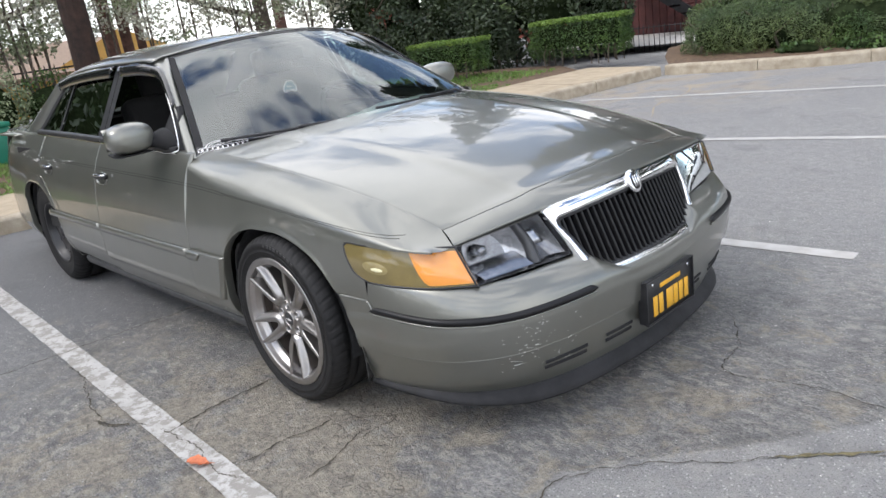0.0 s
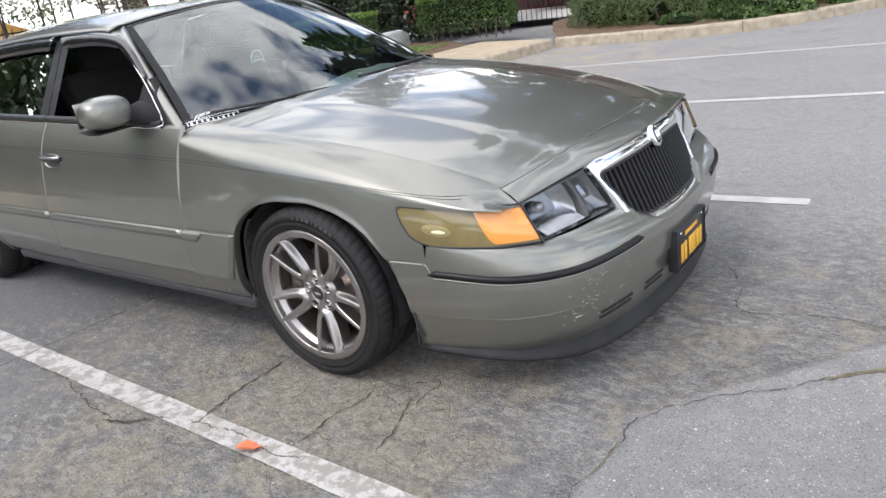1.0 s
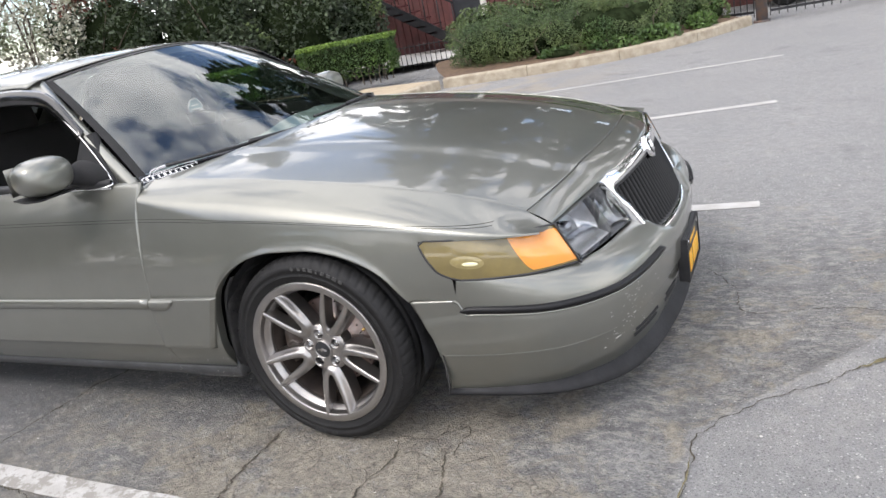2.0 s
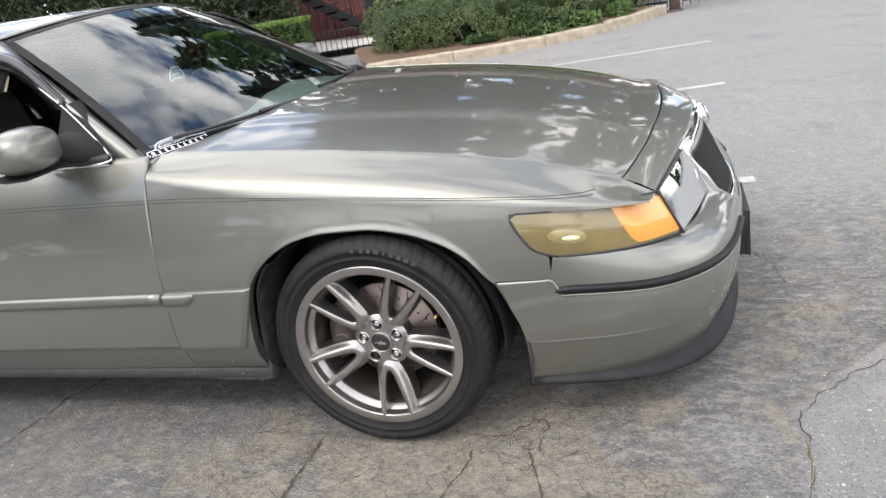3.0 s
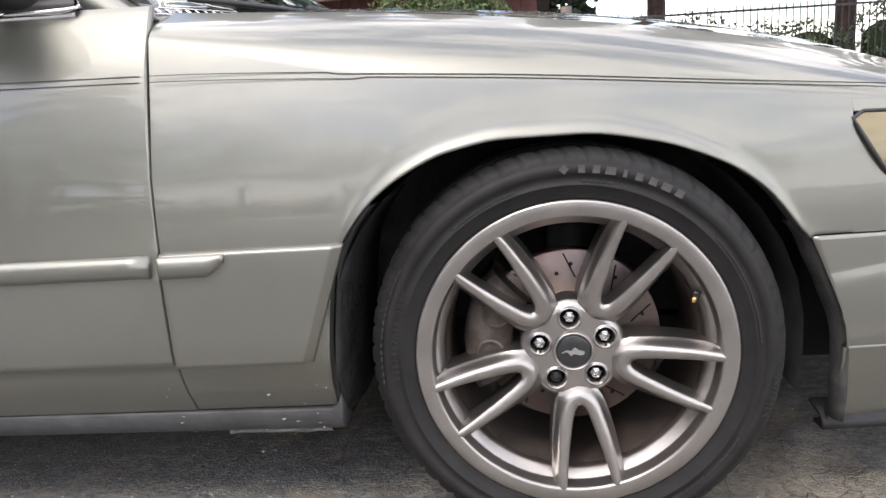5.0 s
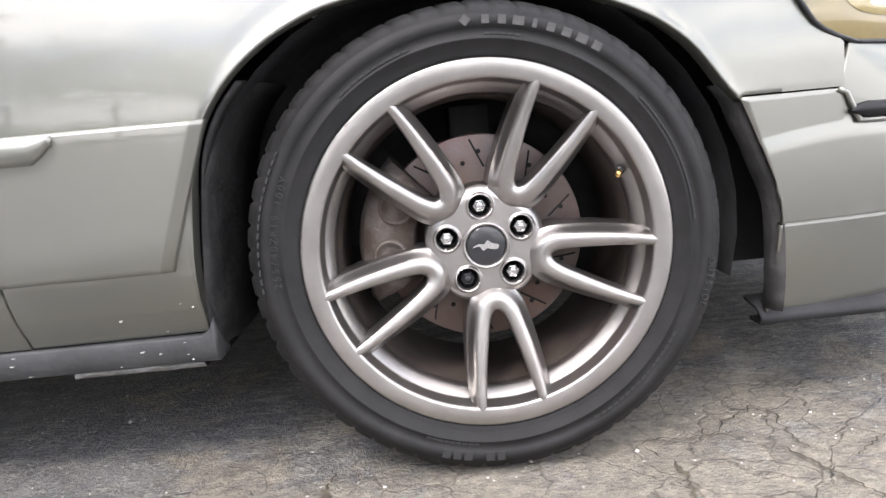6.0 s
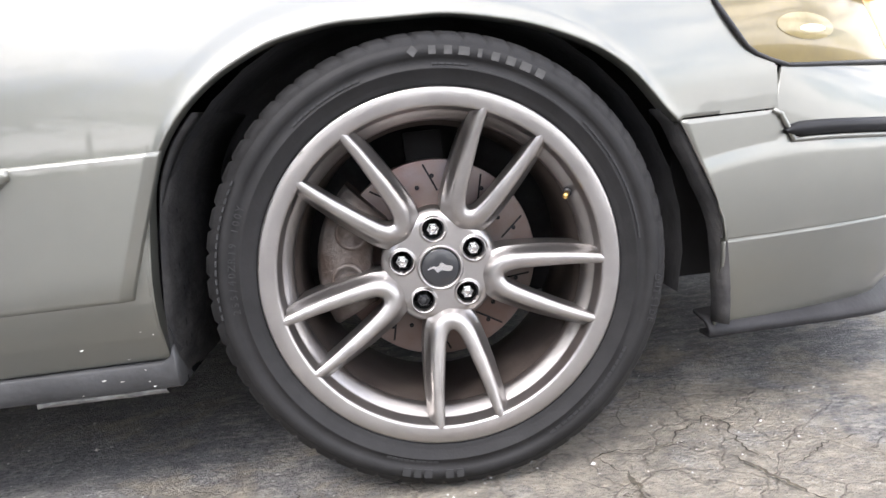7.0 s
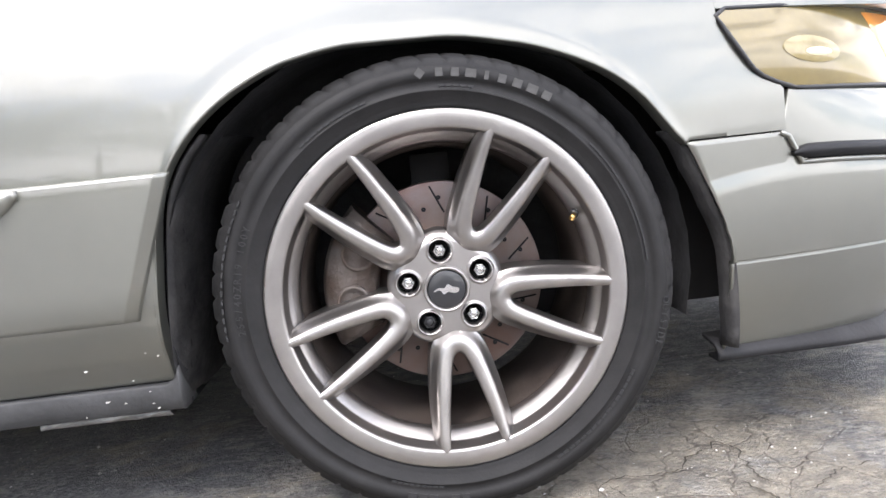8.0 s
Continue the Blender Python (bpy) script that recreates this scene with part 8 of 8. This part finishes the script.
def iron_fence(name, label, p, q, h, gap, category="fence", z0=0.08, group=""):
    root = thing(name, label, category, (p[0], p[1], 0), group=group)
    v = Vector((q[0] - p[0], q[1] - p[1], 0))
    n = int(v.length / gap)
    bar = None
    for i in range(n + 1):
        c = v * (i / n)
        g = box(c.x - 0.008, c.x + 0.008, c.y - 0.008, c.y + 0.008, z0, h)
        part("picket", g, IRON, root, smooth=False)
    s = Vector((-v.y, v.x, 0)).normalized() * 0.02
    for z in (z0 + 0.06, h - 0.12):
        a, b = -s, s
        part("rail", ([(a.x, a.y, z), (b.x, b.y, z), (v.x + b.x, v.y + b.y, z), (v.x + a.x, v.y + a.y, z), (a.x, a.y, z + 0.04), (b.x, b.y, z + 0.04), (v.x + b.x, v.y + b.y, z + 0.04), (v.x + a.x, v.y + a.y, z + 0.04)],
                      [(0, 1, 2, 3), (7, 6, 5, 4), (0, 4, 5, 1), (1, 5, 6, 2), (2, 6, 7, 3), (3, 7, 4, 0)]), IRON, root, smooth=False)
    return root


iron_fence("iron_fence", "black iron picket fence beside the gate post", (-0.55, 11.6), (0.80, 11.05), 1.7, 0.11)
iron_fence("sliding_gate", "black iron vehicle gate across the drive", (1.05, 11.0), (7.6, 12.4), 1.75, 0.13, "gate")
post = thing("gate_post", "square weathered steel gate post", "post", (0.92, 11.0, 0))
part("post_body", bevel_box(-0.09, 0.09, -0.09, 0.09, -0.02, 1.9, 0.008, 1), STEEL_POST, post)
part("post_foot", bevel_box(-0.13, 0.13, -0.13, 0.13, -0.02, 0.03, 0.006, 1), STEEL_POST, post)
part("hinge_box", bevel_box(0.10, 0.17, -0.06, 0.06, 0.3, 1.5, 0.006, 1), STEEL_POST, post)
iron_fence("iron_fence", "black iron fence in front of the yellow building", (-19.0, -1.0), (-17.0, 7.0), 1.5, 0.22)

# parked car beyond the gate
WHITE_CAR = material("white_car_paint", (0.72, 0.73, 0.74), rough=0.3, coat=0.8, vary=0.03)
far_car = thing("parked_car", "white car parked beyond the iron gate", "car", (2.6, 14.2, 0))
sec = [(-2.2, 0.30, 0.75), (-2.1, 0.28, 0.95), (-1.4, 0.26, 1.0), (-0.9, 0.26, 1.42), (0.4, 0.26, 1.45), (1.1, 0.26, 0.98), (2.0, 0.27, 0.85), (2.2, 0.32, 0.65)]
part("body", grid([[(x, -0.80, lo), (x, -0.88, lo + 0.2), (x, -0.86, min(hi, 0.95)), (x, -0.68 if hi > 1 else -0.8, hi), (x, 0.68 if hi > 1 else 0.8, hi), (x, 0.86, min(hi, 0.95)), (x, 0.88, lo + 0.2), (x, 0.80, lo)] for x, lo, hi in sec]), WHITE_CAR, far_car)
part("window", ([(-0.85, -0.845, 0.98), (0.85, -0.845, 0.98), (0.35, -0.735, 1.38), (-0.75, -0.735, 1.38)], [(0, 1, 2, 3)]), SMOKE, far_car, smooth=False)
for x in (-1.35, 1.35):
    for y in (-0.80, 0.80):
        part("tyre", lathe_y([(0.16, -0.1), (0.30, -0.1), (0.315, -0.06), (0.315, 0.06), (0.30, 0.1), (0.16, 0.1)], 28), RUBBER, far_car, m=Matrix.Translation((x, y, 0.315)))
        part("hub", lathe_y([(0.0, -0.09), (0.16, -0.095), (0.17, -0.08)], 20), SATIN_ALLOY, far_car, m=Matrix.Translation((x, y, 0.315)))

# yellow building with a low roof behind the fence
YELLOW = material("ochre_stucco", (0.62, 0.36, 0.10), rough=0.9, vary=0.08, scale=2, bump=0.2)
ROOF_TAN = material("tan_roof_tile", (0.30, 0.215, 0.155), rough=0.9, color2=(0.22, 0.155, 0.11), scale=14, bump=0.5, bump_scale=30)
yel = thing("house", "ochre stucco building with a tan roof behind the fence", "house", (-30, 6, 0))
part("wall", box(-5, 5, -16, 4, 0, 1.35), YELLOW, yel, smooth=False)
part("gable", ([(6.3, -0.5, 1.35), (6.3, 4.2, 1.35), (6.3, 1.8, 2.4)], [(0, 1, 2)]), YELLOW, yel, smooth=False)
part("roof", ([(6.0, -17, 1.25), (6.0, 4.6, 1.25), (0, 4.6, 2.4), (0, -17, 2.4), (-6, 4.6, 1.25), (-6, -17, 1.25)], [(0, 1, 2, 3), (3, 2, 4, 5)]), ROOF_TAN, yel, smooth=False, thick=0.2)
part("window", box(4.99, 5.04, -5.2, -3.8, 0.4, 1.1), SMOKE, yel, smooth=False)
part("window", box(4.99, 5.04, 0.8, 2.2, 0.4, 1.1), SMOKE, yel, smooth=False)
util = thing("utility_box", "green steel utility box on the lawn", "utility box", (-10.3, 0.30, 0.13))
part("cabinet", bevel_box(-0.3, 0.3, -0.3, 0.3, 0, 0.55, 0.02, 2), material("green_enamel", (0.01, 0.16, 0.10), rough=0.45, vary=0.1), util)
part("lid", bevel_box(-0.32, 0.32, -0.32, 0.32, 0.55, 0.62, 0.02, 2), material("green_enamel_lid", (0.012, 0.18, 0.11), rough=0.45, vary=0.1), util)

# trees on the open side of the lot, seen in the paint
conifer(-10.5, -15.5, 14.0, 3.4, 171, "broad evergreen across the lot", 0.10, 11000, JUNIPER)
for i, (x, y, h) in enumerate(((-26, -36, 17.0), (-19, -38, 18.0), (-13, -37, 16.0), (-7.5, -40, 14.0), (2.0, -48, 8.0), (10.0, -50, 7.5), (19, -46, 8.0))):
    broad_tree(x, y, h, 0.16, JUNIPER, TWIG, 91 + i, "leafy tree across the lot", 0.45, 12, 0.8)

# unseen belt, added to close the bright gap mirrored below the crowns
mound("dark_hedge", "low evergreen belt added out of view behind the trees across the lot", [(-36 + i * 3.2, -43 - 0.6 * math.sin(i * 1.9), 1.8, 2.4, 1.4, 2.3 + 0.5 * math.sin(i * 2.3)) for i in range(14)], 9000, 0.42, JUNIPER, 151, DARK_LEAF, 0.2, 0.5, "hedge", 8)
mound("dark_hedge", "dark evergreen hedge beyond the iron gate", [(1.5 + i * 1.5, 17.6 + 0.5 * math.sin(i * 2.1), 0.95, 1.1, 0.8, 1.0 + 0.2 * math.sin(i * 1.3)) for i in range(9)], 14000, 0.12, DARK_LEAF, 153, JUNIPER, 0.15, 0.5, "hedge", 8)

# dense unseen trees behind the car, added to darken reflections along its side
mound("tall_shrub", "dense dark evergreen screen added out of view at the end of the lot", [(-15, -9, 2.6, 3.2, 2.4, 3.0), (-19, -12, 3.0, 3.5, 2.6, 3.4), (-11.5, -13, 2.6, 3.0, 2.4, 2.9), (-22, -8, 3.0, 3.0, 3.0, 3.4)], 16000, 0.26, DARK_LEAF, 121, JUNIPER, 0.1, 0.5, "shrub", 12)

mound("blossom_tree", "low spreading tree in pale blossom above the lawn", [(-13.2, 5.0, 2.5, 1.3, 1.1, 1.0), (-12.6, 6.4, 2.6, 1.3, 1.1, 1.1), (-12.2, 7.8, 2.5, 1.2, 1.0, 1.0), (-14.5, 3.8, 3.0, 1.4, 1.2, 1.1), (-13.8, 2.2, 2.7, 1.2, 1.1, 1.1), (-12.4, 9.0, 2.6, 1.2, 1.0, 1.0)], 24000, 0.085, BLOSSOM, 131, PALE_LEAF, 0.35, 0.6, "tree", 26, core=False)
mound("pale_tree", "pale leafy tree by the fence", [(-13.6, 0.6, 2.6, 1.3, 1.2, 1.2), (-14.2, -0.6, 2.4, 1.2, 1.1, 1.3), (-13.2, 1.6, 2.4, 1.0, 0.9, 0.9)], 14000, 0.09, PALE_LEAF, 133, BLOSSOM, 0.3, 0.5, "tree", 16, core=False)

# taller unseen trees, added to darken the rear side glass and doors
mound("tall_shrub", "tall dark evergreen trees added out of view at the end of the lot", [(-17, -4.2, 5.4, 2.6, 2.4, 5.4), (-20, -2.8, 5.6, 2.8, 2.2, 5.5), (-15.5, -7.0, 5.2, 2.6, 2.4, 5.2), (-13.0, -10.0, 5.0, 2.6, 2.4, 5.0)], 16000, 0.34, DARK_LEAF, 141, JUNIPER, 0.1, 0.5, "shrub", 8)
